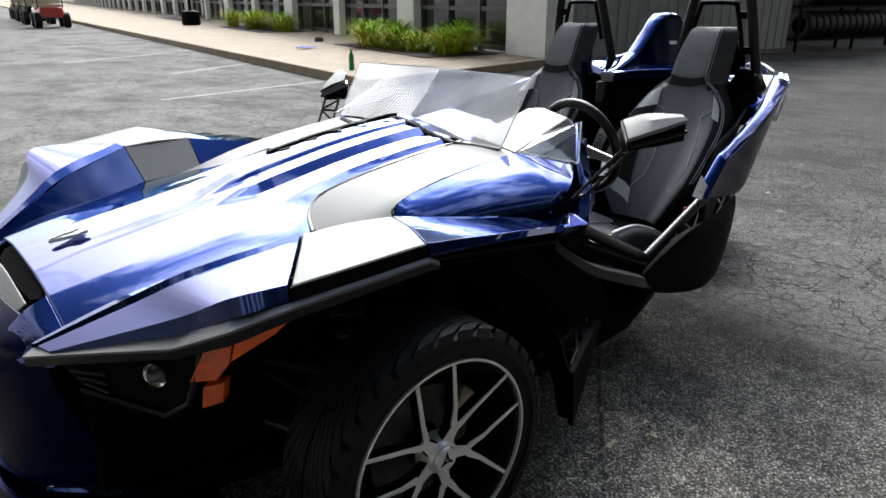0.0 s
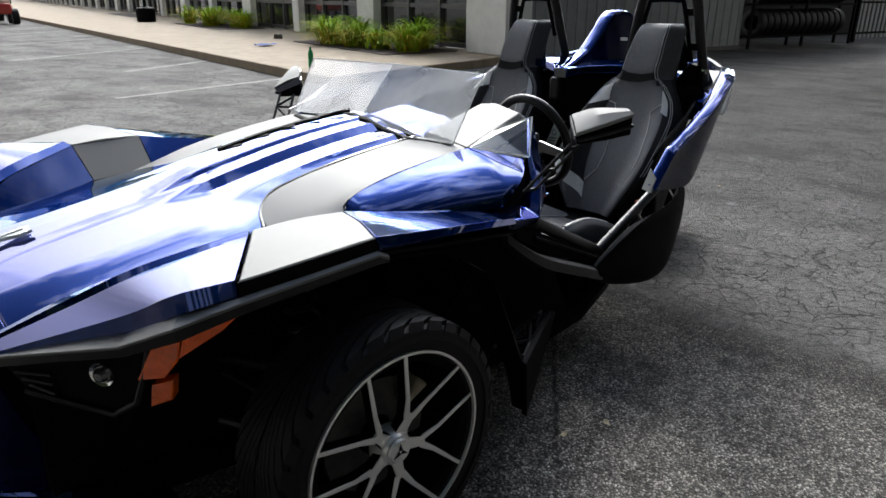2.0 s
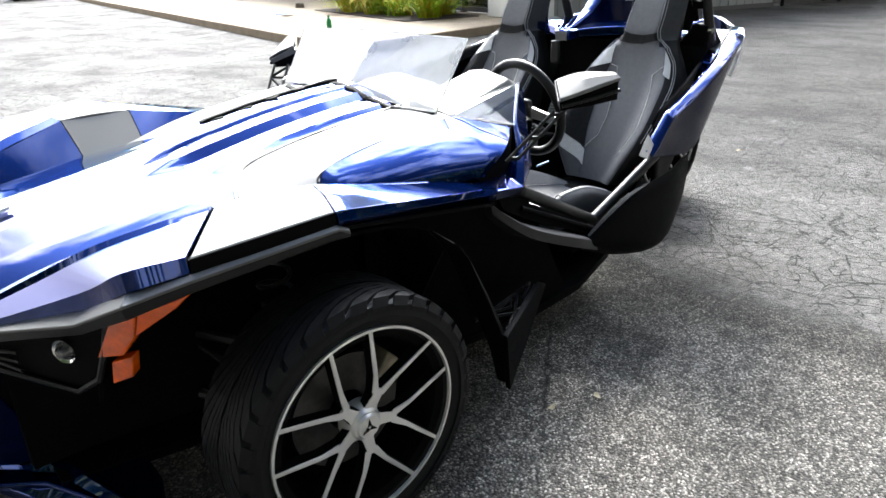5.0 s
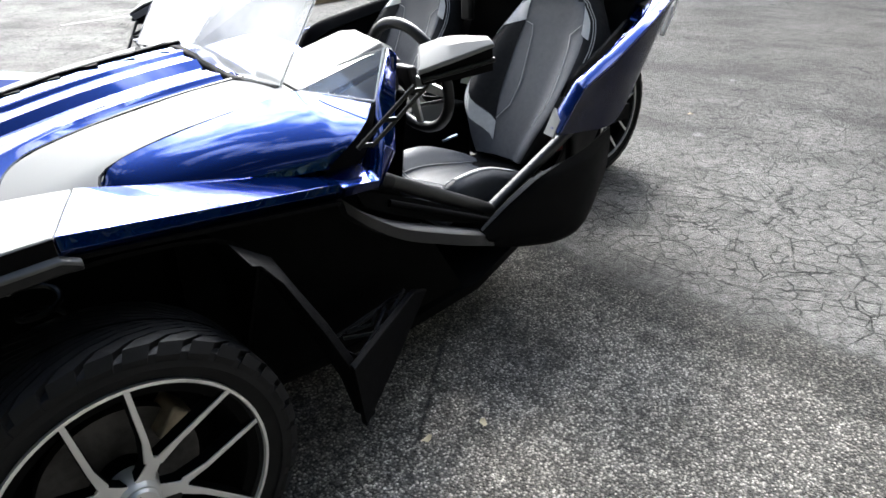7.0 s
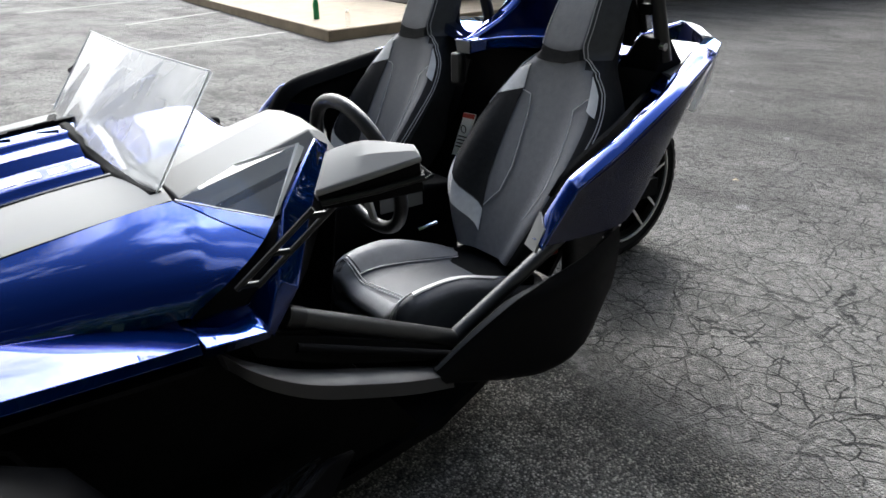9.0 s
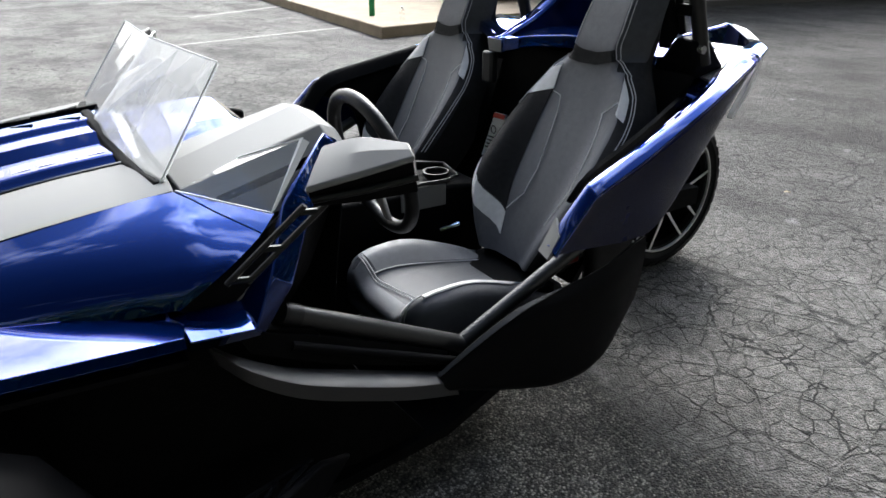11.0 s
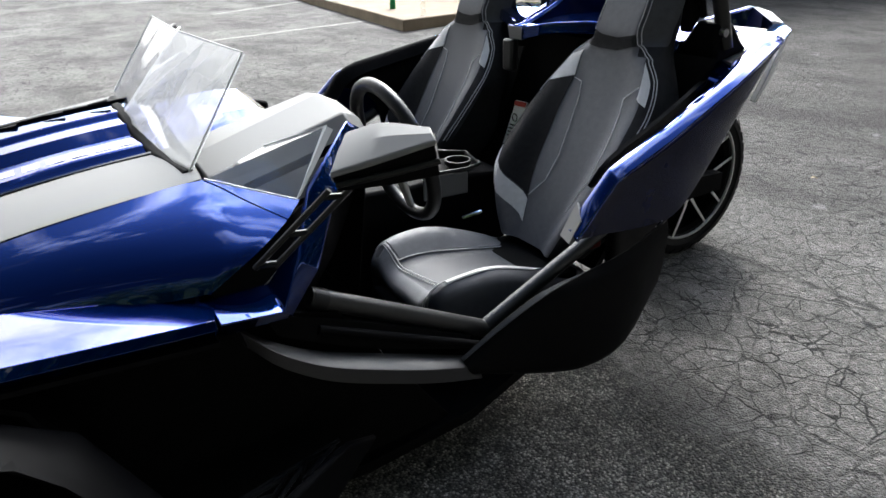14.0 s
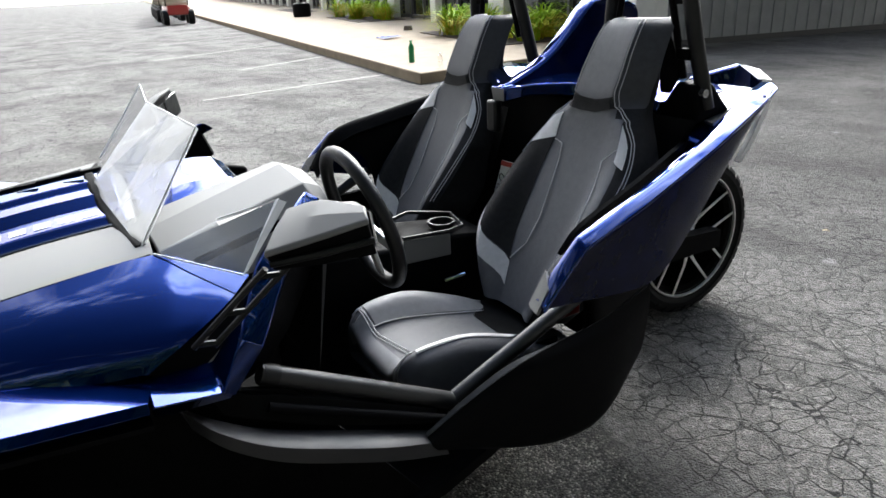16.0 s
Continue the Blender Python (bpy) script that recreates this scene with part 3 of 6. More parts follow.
def wheel(name, at, width, rad, rim, label, spokes=5):
    """Axle along y, outer face towards +y."""
    root = new(name)
    root.empty_display_size = 0.1
    root.parent, root.matrix_parent_inverse, root.matrix_basis = car, where(car).inverted(), at
    tagged(root, label)
    h = width / 2
    lip = rim + 0.012
    prof = [(rim - 0.01, -h * 0.8), (lip, -h * 0.86), (lip + 0.03, -h * 0.98), (rad - 0.045, -h), (rad - 0.020, -h * 0.93), (rad - 0.014, -h * 0.8)]
    prof += [(rad - 0.014, h * 0.8), (rad - 0.020, h * 0.93), (rad - 0.045, h), (lip + 0.03, h * 0.98), (lip + 0.004, h * 0.90), (rim - 0.01, h * 0.8)]
    part("tyre", turned(prof, 64, True), RUBBER, root, at=Matrix()).matrix_parent_inverse = Matrix()
    # tread: long directional ribs, swept back towards the shoulders
    bm = bmesh.new()
    count, steps = 34, (0.03, 0.10, 0.20, 0.34, 0.50, 0.68, 0.86, 0.97)
    for k in range(count):
        for sgn in (1, -1):
            lo, hi = [], []
            for y in steps:
                sweep, wide = 5.2 * (1 - y) ** 1.9, 0.84 if y < 0.7 else 0.74
                r0 = rad if y < 0.8 else rad - 0.022 * ((y - 0.8) / 0.17) ** 2
                for off in (0, wide):
                    th = 2 * math.pi * (k + (0.5 if sgn < 0 else 0) + sweep + off) / count
                    lo.append(bm.verts.new(((r0 - 0.02) * math.cos(th), sgn * y * h, (r0 - 0.02) * math.sin(th))))
                    hi.append(bm.verts.new((r0 * math.cos(th), sgn * y * h, r0 * math.sin(th))))
            n = len(steps)
            for i in range(n - 1):
                q = [2 * i, 2 * i + 1, 2 * i + 3, 2 * i + 2]
                bm.faces.new([hi[j] for j in q])
                bm.faces.new([lo[q[0]], lo[q[3]], hi[q[3]], hi[q[0]]])
                bm.faces.new([lo[q[1]], hi[q[1]], hi[q[2]], lo[q[2]]])
            bm.faces.new([lo[-2], lo[-1], hi[-1], hi[-2]])
    bmesh.ops.recalc_face_normals(bm, faces=bm.faces[:])
    part("tread", bm, RUBBER, root, flat=True).matrix_parent_inverse = Matrix()
    # rim: barrel, bright lip, split spokes
    part("rim_barrel", turned([(rim - 0.004, h * 0.8), (rim - 0.02, h * 0.7), (rim - 0.03, 0), (rim - 0.02, -h * 0.8), (rim - 0.034, -h * 0.8), (rim - 0.045, 0), (rim - 0.03, h * 0.72)], 64, True), DARK, root).matrix_parent_inverse = Matrix()
    part("rim_lip", turned([(rim + 0.003, h * 0.85), (rim + 0.003, h * 0.925), (rim + 0.001, h * 0.932), (rim - 0.003, h * 0.928), (rim - 0.004, h * 0.85)], 72, True), ALU, root).matrix_parent_inverse = Matrix()
    ys, ye = h * 0.86, h * 0.90
    for k in range(spokes):
        a = 2 * math.pi * k / spokes + SPIN

        def spoke_pt(r, t, y):
            return (r * math.cos(a) - t * math.sin(a), y, r * math.sin(a) + t * math.cos(a))

        fork = rim * 0.36
        end_r, end_t = (rim - 0.002) * math.cos(radians(23.5)), (rim - 0.002) * math.sin(radians(23.5))
        for mat, y_in, y_out, d0, d1, grow in ((ALU, ys - 0.012, ye - 0.004, 0.004, 0.004, 0.0), (DARK, ys - 0.015, ye - 0.009, 0.024, 0.026, 0.0015)):
            bits = []
            prof2 = [(0.030, -0.021 - grow), (0.048, -0.0145 - grow), (fork * 0.82, -0.0125 - grow), (fork * 1.06, -0.019 - grow), (fork * 1.0, 0.0), (fork * 1.06, 0.019 + grow), (fork * 0.82, 0.0125 + grow), (0.048, 0.0145 + grow), (0.030, 0.021 + grow)]
            bits.append(loft([[spoke_pt(r, t, y_in + (0.0 if r < 0.06 else 0.004)) for r, t in prof2], [spoke_pt(r, t, y_in - d0) for r, t in prof2]]))
            for sg in (1, -1):
                wv = 0.0052 + grow
                mid_r, mid_t = rim * 0.50, sg * rim * 0.125
                pts = [(fork * 0.90, sg * 0.0085, 0.009), (mid_r, mid_t, wv * 1.12), (end_r, sg * end_t, wv * 0.92)]
                ring = []
                for i, (r, t, w2) in enumerate(pts):
                    d = Vector((pts[min(i + 1, 2)][0] - pts[max(i - 1, 0)][0], pts[min(i + 1, 2)][1] - pts[max(i - 1, 0)][1], 0)).normalized()
                    q = Vector((-d.y, d.x, 0)) * w2
                    y = y_in + (0.004, 0.006 + 0.2 * (y_out - y_in), y_out - y_in)[i]
                    ring.append([spoke_pt(r + q.x, t + q.y, y), spoke_pt(r - q.x, t - q.y, y), spoke_pt(r - q.x, t - q.y, y - d1), spoke_pt(r + q.x, t + q.y, y - d1)])
                bits.append(loft(ring))
            part("spoke" if mat is ALU else "spoke_back", join(*bits), mat, root, bevel=0.0015).matrix_parent_inverse = Matrix()
    part("hub", turned([(0, ys - 0.004), (0.034, ys - 0.004), (0.042, ys - 0.014), (0.050, ys - 0.05), (0, ys - 0.05)], 32), ALU, root).matrix_parent_inverse = Matrix()
    cap = part("centre_cap", turned([(0, ys + 0.004), (0.028, ys + 0.004), (0.032, ys - 0.002), (0, ys - 0.002)], 32), ALU, root)
    cap.matrix_parent_inverse = Matrix()
    bits = []
    for k in range(3):
        a = radians(90 + 120 * k)
        o = Vector((math.cos(a), 0, math.sin(a)))
        q = Vector((-math.sin(a), 0, math.cos(a)))
        c = Vector((0, ys + 0.0045, 0))
        bits.append(slab([c + o * 0.003 + q * 0.006, c + o * 0.023, c + o * 0.003 - q * 0.006], (0, 0.0015, 0)))
    part("cap_emblem", join(*bits), GLOSS, cap).matrix_parent_inverse = Matrix()
    part("brake_disc", turned([(0.05, 0.0), (0.145, 0.0), (0.145, -0.02), (0.05, -0.02)], 48, True), STEEL, root).matrix_parent_inverse = Matrix()
    c = part("brake_caliper", loft([[(0.10 * math.cos(t), y, 0.10 * math.sin(t)), (0.165 * math.cos(t), y, 0.165 * math.sin(t)), (0.165 * math.cos(t), y - 0.07, 0.165 * math.sin(t)), (0.10 * math.cos(t), y - 0.07, 0.10 * math.sin(t))] for t, y in ((2.28, 0.035), (2.45, 0.04), (2.62, 0.035))]), CALIPER, root, bevel=0.005)
    c.matrix_parent_inverse = Matrix()
    # added dark disc blocks the view through the spokes
    part("wheel_backing", turned([(0, -h * 0.55), (rim - 0.05, -h * 0.55), (rim - 0.04, -h * 0.62), (0, -h * 0.62)], 40), DARK, root).matrix_parent_inverse = Matrix()
    return root


front_wheel = wheel("front_wheel", pose(0, 0.888, HUB_Z), 0.205, TR, 0.242, "black tyre on a machined split-spoke alloy wheel")
wheel("front_wheel", pose(0, -0.888, HUB_Z, 0, 0, 180), 0.205, TR, 0.242, "black tyre on a machined split-spoke alloy wheel")
wheel("rear_wheel", pose(-2.625, 0, 0.320), 0.25, 0.320, 0.247, "wide black rear tyre on a machined alloy wheel")

# -- hood: creased lengthways --
HOOD_Y = (0.0, 0.045, 0.062, 0.118, 0.152, 0.245, 0.272, 0.40, 0.48)
hood_rows = []
for x, zs, stretch in (
    (0.60, (0.672, 0.672, 0.6714, 0.6709, 0.668, 0.6554, 0.652, 0.622, 0.597), 0.98), (0.46, (0.698, 0.698, 0.6972, 0.6966, 0.693, 0.6843, 0.682, 0.657, 0.637), 1.04),
    (0.28, (0.728, 0.728, 0.7271, 0.7264, 0.722, 0.7125, 0.71, 0.687, 0.662), 1.04), (0.13, (0.754, 0.754, 0.753, 0.7521, 0.747, 0.7367, 0.734, 0.712, 0.687), 1.04),
    (-0.01, (0.803, 0.803, 0.7925, 0.7883, 0.768, 0.7587, 0.7535, 0.73, 0.7), 1.0), (-0.15, (0.833, 0.833, 0.8222, 0.8179, 0.797, 0.791, 0.783, 0.745, 0.7), 0.96),
    (-0.30, (0.861, 0.861, 0.8502, 0.8459, 0.825, 0.819, 0.805, 0.762, 0.72), 0.94), (-0.48, (0.885, 0.885, 0.8745, 0.8703, 0.85, 0.844, 0.827, 0.785, 0.75), 0.92),
    (-0.66, (0.9, 0.9, 0.8895, 0.8853, 0.865, 0.859, 0.843, 0.8, 0.77), 0.92),
):
    left = [(x, y * (stretch if y > 0.2 else 1), z) for y, z in zip(HOOD_Y, zs)]
    hood_rows.append([(p[0], -p[1], p[2]) for p in reversed(left)][:-1] + left)
hood = part("hood", sheet(hood_rows, 3, 2, 0.008, sv=False), BLUE, car, "metallic blue hood with a raised centre spine", bevel=0.006, angle=18)
part("hood_slot", loft([[(x, -0.078, z - 0.008), (x, -0.052, z - 0.006), (x, -0.052, z + 0.006), (x, -0.078, z + 0.004)] for x, z in ((-0.135, 0.829), (-0.15, 0.834), (-0.30, 0.862), (-0.48, 0.886), (-0.645, 0.900))]), BLACK, hood, "black hood slot", bevel=0.002)
for x in (-0.17, -0.27, -0.37, -0.47, -0.57):
    z = 0.8335 + 0.186 * (-0.15 - x) - (0.12 * (x + 0.3) ** 2 if x < -0.3 else 0)
    part("hood_vent", slab([(x + 0.016, -0.044, z - 0.003), (x - 0.030, -0.044, z + 0.005), (x - 0.026, -0.022, z + 0.005)], (0, 0, 0.0025)), BLACK, hood)
badge = part("hood_badge", slab([(0.535, 0.0, 0.692), (0.470, 0.026, 0.703), (0.440, 0.020, 0.709), (0.452, 0.0, 0.707), (0.440, -0.020, 0.709), (0.470, -0.026, 0.703)], (0.001, 0, 0.010)), BADGE, hood, "small silver arrow badge", bevel=0.002)
part("badge_ridge", tube_bm([(0.530, 0, 0.704), (0.458, 0, 0.718)], 0.003, 6), BADGE, badge)


def hood_z(x, y):
    """Height of the hood's skin."""
    for r0, r1 in zip(hood_rows, hood_rows[1:]):
        if r0[0][0] >= x >= r1[0][0]:
            t = (r0[0][0] - x) / (r0[0][0] - r1[0][0])
            line = [(a[1] + (b[1] - a[1]) * t, a[2] + (b[2] - a[2]) * t) for a, b in zip(r0, r1)]
            for (y0, z0), (y1, z1) in zip(line, line[1:]):
                if y0 <= y <= y1:
                    return z0 + (z1 - z0) * (y - y0) / (y1 - y0)
    return 0.8


for k in range(9):  # a worn brand name, as plain bars
    x = -0.20 - 0.047 * k
    part("pale_mark", grid_bm([[(x - dx, y, hood_z(x - dx, y) + 0.0015) for y in (0.178, 0.193, 0.208)] for dx in (0, 0.016, 0.032)], 0.0, (0, 0, 1)), DECAL, hood)



def seal_row(dx, dz):
    """A line along the foot of the windscreen, over hood and side panels."""
    row = []
    for y, x in ((-0.44, -0.655), (-0.37, -0.638), (-0.27, -0.621), (-0.145, -0.617), (-0.10, -0.615), (0.0, -0.613), (0.10, -0.617), (0.145, -0.622), (0.26, -0.636), (0.36, -0.649), (0.46, -0.662)):
        z = hood_z(x + dx, y) if abs(y) < 0.255 else (0.846 if y > 0 else 0.834)
        row.append((x + dx, y, z + dz))
    return row


part("screen_seal", sheet([seal_row(0.013, 0.001), seal_row(0.008, 0.006), seal_row(-0.008, 0.007), seal_row(-0.013, 0.001)], 1, 1, 0.005, su=False, sv=False), BLACK, car, "black seal along the windscreen foot", bevel=0.002)
part("hood_rear_seam", sheet([[(-0.655, y, 0.898 - abs(y) * 0.22) for y in (-0.27, -0.14, 0, 0.14, 0.27)], [(-0.685, y, 0.888 - abs(y) * 0.22) for y in (-0.27, -0.14, 0, 0.14, 0.27)]], 1, 2, 0.02), GLOSS, car)
part("scuttle_panel", sheet([[(-0.69, -0.50, 0.80), (-0.69, -0.25, 0.85), (-0.69, 0.0, 0.888), (-0.69, 0.18, 0.866), (-0.69, 0.38, 0.826)], [(-0.80, -0.50, 0.80), (-0.80, -0.25, 0.85), (-0.80, 0.0, 0.903), (-0.80, 0.17, 0.884), (-0.80, 0.33, 0.835)], [(-0.90, -0.50, 0.785), (-0.90, -0.25, 0.84), (-0.90, 0.0, 0.900), (-0.90, 0.17, 0.884), (-0.90, 0.29, 0.835)], [(-0.945, -0.50, 0.76), (-0.945, -0.25, 0.81), (-0.945, 0.0, 0.86), (-0.945, 0.16, 0.85), (-0.945, 0.28, 0.81)]], 2, 2, 0.012, sv=False), BLUE, car, "faceted blue scuttle panel behind the windscreen", bevel=0.004, angle=12)
part("passenger_dash", loft([[(-0.94, -0.12, 0.85), (-0.94, -0.50, 0.79), (-0.96, -0.52, 0.62), (-0.96, -0.12, 0.62)], [(-1.02, -0.12, 0.83), (-1.02, -0.48, 0.77), (-1.0, -0.50, 0.62), (-1.0, -0.12, 0.62)]]), BLACK, car, bevel=0.01)

for s in (1, -1):
    # silver panel beside the hood, with its dark seam
    part("hood_side_panel", sheet([
        [(-0.135, 0.305, 0.781), (-0.075, 0.325, 0.764), (-0.03, 0.375, 0.742), (-0.005, 0.46, 0.720), (0.0, 0.56, 0.700)],
        [(-0.22, 0.303, 0.800), (-0.18, 0.35, 0.788), (-0.14, 0.43, 0.768), (-0.11, 0.50, 0.748), (-0.10, 0.57, 0.720)],
        [(-0.32, 0.300, 0.816), (-0.30, 0.36, 0.812), (-0.28, 0.44, 0.800), (-0.26, 0.51, 0.785), (-0.24, 0.56, 0.750)],
        [(-0.50, 0.290, 0.838), (-0.49, 0.36, 0.836), (-0.48, 0.44, 0.830), (-0.46, 0.51, 0.818), (-0.45, 0.545, 0.800)],
        [(-0.69, 0.282, 0.850), (-0.69, 0.35, 0.855), (-0.68, 0.43, 0.853), (-0.675, 0.50, 0.847), (-0.67, 0.53, 0.838)],
    ], 4, 3, 0.008, s=s), SILVER, car, "satin silver hood side panel", at=Matrix.Translation((0, 0, -0.016 if s < 0 else 0)))
    if s > 0:
        part("hood_seam", tube_bm([(0.0, 0.44, 0.722), (-0.035, 0.362, 0.742), (-0.085, 0.312, 0.764), (-0.15, 0.295, 0.782), (-0.32, 0.291, 0.815), (-0.50, 0.281, 0.836), (-0.67, 0.273, 0.848)], 0.0055, 6, 3, s=s), GLOSS, car, at=Matrix.Translation((0, 0, -0.016 if s < 0 else 0)))
    # blue shoulder panel: rounded nose, crisp top edge, nearly flat face
    part("shoulder_panel", sheet([
        [(-0.178, 0.552, 0.752), (-0.178, 0.575, 0.746), (-0.182, 0.60, 0.732), (-0.185, 0.617, 0.714)],
        [(-0.215, 0.532, 0.782), (-0.222, 0.572, 0.768), (-0.23, 0.615, 0.742), (-0.23, 0.636, 0.714)],
        [(-0.33, 0.525, 0.808), (-0.335, 0.585, 0.786), (-0.34, 0.642, 0.749), (-0.34, 0.664, 0.714)],
        [(-0.50, 0.522, 0.832), (-0.495, 0.602, 0.803), (-0.485, 0.668, 0.757), (-0.48, 0.694, 0.714)],
        [(-0.67, 0.522, 0.848), (-0.655, 0.617, 0.810), (-0.62, 0.695, 0.757), (-0.60, 0.718, 0.715)],
        [(-0.745, 0.568, 0.829), (-0.711, 0.641, 0.797), (-0.66, 0.702, 0.758), (-0.606, 0.720, 0.7145)],
        [(-0.82, 0.622, 0.806), (-0.770, 0.668, 0.785), (-0.70, 0.706, 0.758), (-0.612, 0.721, 0.714)],
    ], 4, 3, 0.008, hint=(0, 0.5, 1), s=s), BLUE, car, "glossy blue shoulder panel beside the cowl", bevel=0.004, at=Matrix.Translation((0, 0, -0.03 if s < 0 else 0)))
    if s > 0:
        part("shoulder_seam", tube_bm([(-0.178, 0.608, 0.716), (-0.172, 0.568, 0.746), (-0.20, 0.534, 0.775), (-0.33, 0.519, 0.806), (-0.50, 0.517, 0.829), (-0.67, 0.517, 0.846)], 0.0035, 6, 3, s=s), GLOSS, car)
    part("mirror_mount", sheet([[(-0.60, 0.700, 0.712), (-0.70, 0.690, 0.745), (-0.83, 0.612, 0.795)], [(-0.66, 0.705, 0.672), (-0.74, 0.695, 0.715), (-0.86, 0.598, 0.80)]], 2, 3, 0.02, hint=(0, 1, 0.4), s=s), BLACK, car, "black mirror mount plate")
    # front fender: blue nose, silver middle, blue tail
    fender = part("front_fender", sheet([
        [(0.665, 0.375, 0.598), (0.660, 0.395, 0.604), (0.657, 0.405, 0.601), (0.645, 0.46, 0.606), (0.648, 0.464, 0.590)],
        [(0.50, 0.465, 0.685), (0.492, 0.502, 0.696), (0.489, 0.520, 0.688), (0.455, 0.70, 0.712), (0.456, 0.706, 0.679)],
        [(0.36, 0.545, 0.742), (0.366, 0.585, 0.760), (0.371, 0.606, 0.752), (0.405, 0.840, 0.786), (0.405, 0.849, 0.750)],
        [(0.14, 0.635, 0.795), (0.157, 0.662, 0.808), (0.168, 0.678, 0.801), (0.295, 0.862, 0.791), (0.295, 0.868, 0.760)],
    ], 5, 1, 0.010, sv=False, s=s), BLUE, car, "pointed blue front fender with a silver mid panel", angle=20)
    part("fender_mid_panel", sheet([
        [(0.135, 0.635, 0.797), (0.195, 0.73, 0.799), (0.290, 0.866, 0.788)],
        [(0.02, 0.645, 0.802), (0.08, 0.76, 0.808), (0.145, 0.890, 0.803)],
        [(-0.10, 0.655, 0.795), (-0.05, 0.79, 0.814), (0.0, 0.912, 0.818)],
    ], 4, 4, 0.010, s=s), SILVER, fender, "satin silver fender panel", bevel=0.004)
    part("fender_tail", sheet([
        [(-0.104, 0.655, 0.795), (-0.054, 0.79, 0.813), (-0.004, 0.912, 0.818), (-0.004, 0.925, 0.797), (-0.004, 0.908, 0.772)],
        [(-0.35, 0.672, 0.745), (-0.32, 0.77, 0.754), (-0.30, 0.848, 0.758), (-0.30, 0.858, 0.742), (-0.30, 0.830, 0.712)],
        [(-0.63, 0.69, 0.698), (-0.61, 0.74, 0.698), (-0.60, 0.782, 0.698), (-0.60, 0.790, 0.682), (-0.60, 0.755, 0.650)],
    ], 4, 3, 0.010, sv=False, s=s), BLUE, fender, "blue fender tail", bevel=0.005)
    part("fender_inner_side", sheet([
        [(0.665, 0.375, 0.596), (0.62, 0.36, 0.57)],
        [(0.36, 0.545, 0.740), (0.34, 0.46, 0.65)],
        [(0.14, 0.635, 0.793), (0.12, 0.53, 0.685)],
    ], 2, 2, 0.008, hint=(0, -1, 0.5), su=False, s=s), BLUE, fender)
    part("fender_inner_mid", sheet([[(0.136, 0.635, 0.794), (0.116, 0.53, 0.685)], [(-0.10, 0.655, 0.793), (-0.10, 0.56, 0.695)]], 2, 2, 0.008, hint=(0, -1, 0.5), s=s), SILVER, fender)
    part("fender_inner_tail", sheet([[(-0.104, 0.655, 0.793), (-0.104, 0.56, 0.695)], [(-0.63, 0.69, 0.696), (-0.63, 0.66, 0.66)]], 2, 2, 0.008, hint=(0, -1, 0.5), s=s), BLUE, fender)
    part("mid_panel_side", sheet([[(0.292, 0.868, 0.786), (0.292, 0.872, 0.760)], [(0.145, 0.893, 0.801), (0.145, 0.897, 0.772)], [(0.0, 0.915, 0.816), (0.0, 0.919, 0.786)]], 2, 1, 0.006, hint=(0, 1, 0), s=s), BLACK, fender, "dark grey plastic side strip")
    LIP_EDGE = ((0.665, 0.380, 0.590), (0.455, 0.705, 0.678), (0.405, 0.850, 0.750), (0.295, 0.870, 0.758), (0.145, 0.895, 0.774), (0.0, 0.917, 0.790), (-0.03, 0.917, 0.775))
    part("lip_top", sheet([[e, (e[0] + ox, e[1] + oy, e[2] - oz), (e[0] + ox, e[1] + oy, e[2] - oz - 0.006)] for e, (ox, oy, oz) in zip(LIP_EDGE, ((0.025, 0.020, 0.006), (0.030, 0.032, 0.008), (0.022, 0.028, 0.010), (0.004, 0.014, 0.007), (0.0, 0.012, 0.006), (0.0, 0.012, 0.006), (0.0, 0.006, 0.006)))], 2, 1, 0.004, hint=(0.2, 0.3, 1), su=False, sv=False, s=s), LIP, fender, "satin grey fender lip flange", bevel=0.002)
    lip = part("fender_lip", sheet([
        [(0.688, 0.398, 0.578), (0.685, 0.395, 0.556), (0.64, 0.39, 0.55)],
        [(0.483, 0.735, 0.664), (0.475, 0.730, 0.642), (0.42, 0.70, 0.63)],
        [(0.425, 0.876, 0.734), (0.42, 0.870, 0.708), (0.36, 0.82, 0.69)],
        [(0.299, 0.883, 0.748), (0.297, 0.878, 0.724), (0.25, 0.84, 0.710)],
        [(0.145, 0.906, 0.765), (0.142, 0.902, 0.742), (0.12, 0.86, 0.730)],
        [(0.0, 0.928, 0.780), (0.0, 0.924, 0.760), (0.0, 0.88, 0.745)],
        [(-0.03, 0.923, 0.762), (-0.03, 0.92, 0.756), (-0.03, 0.86, 0.73)],
    ], 2, 1, 0.008, hint=(0.3, 1, 0), su=False, sv=False, s=s), TRIM, fender, "satin black plastic fender lip", bevel=0.004)
    part("fender_underside", sheet([[(-0.004, 0.918, 0.775), (-0.004, 0.64, 0.735)], [(-0.30, 0.850, 0.712), (-0.30, 0.62, 0.68)], [(-0.60, 0.782, 0.647), (-0.60, 0.66, 0.63)]], 2, 2, 0.008, hint=(0, 0, -1), s=s), BLACK, fender)
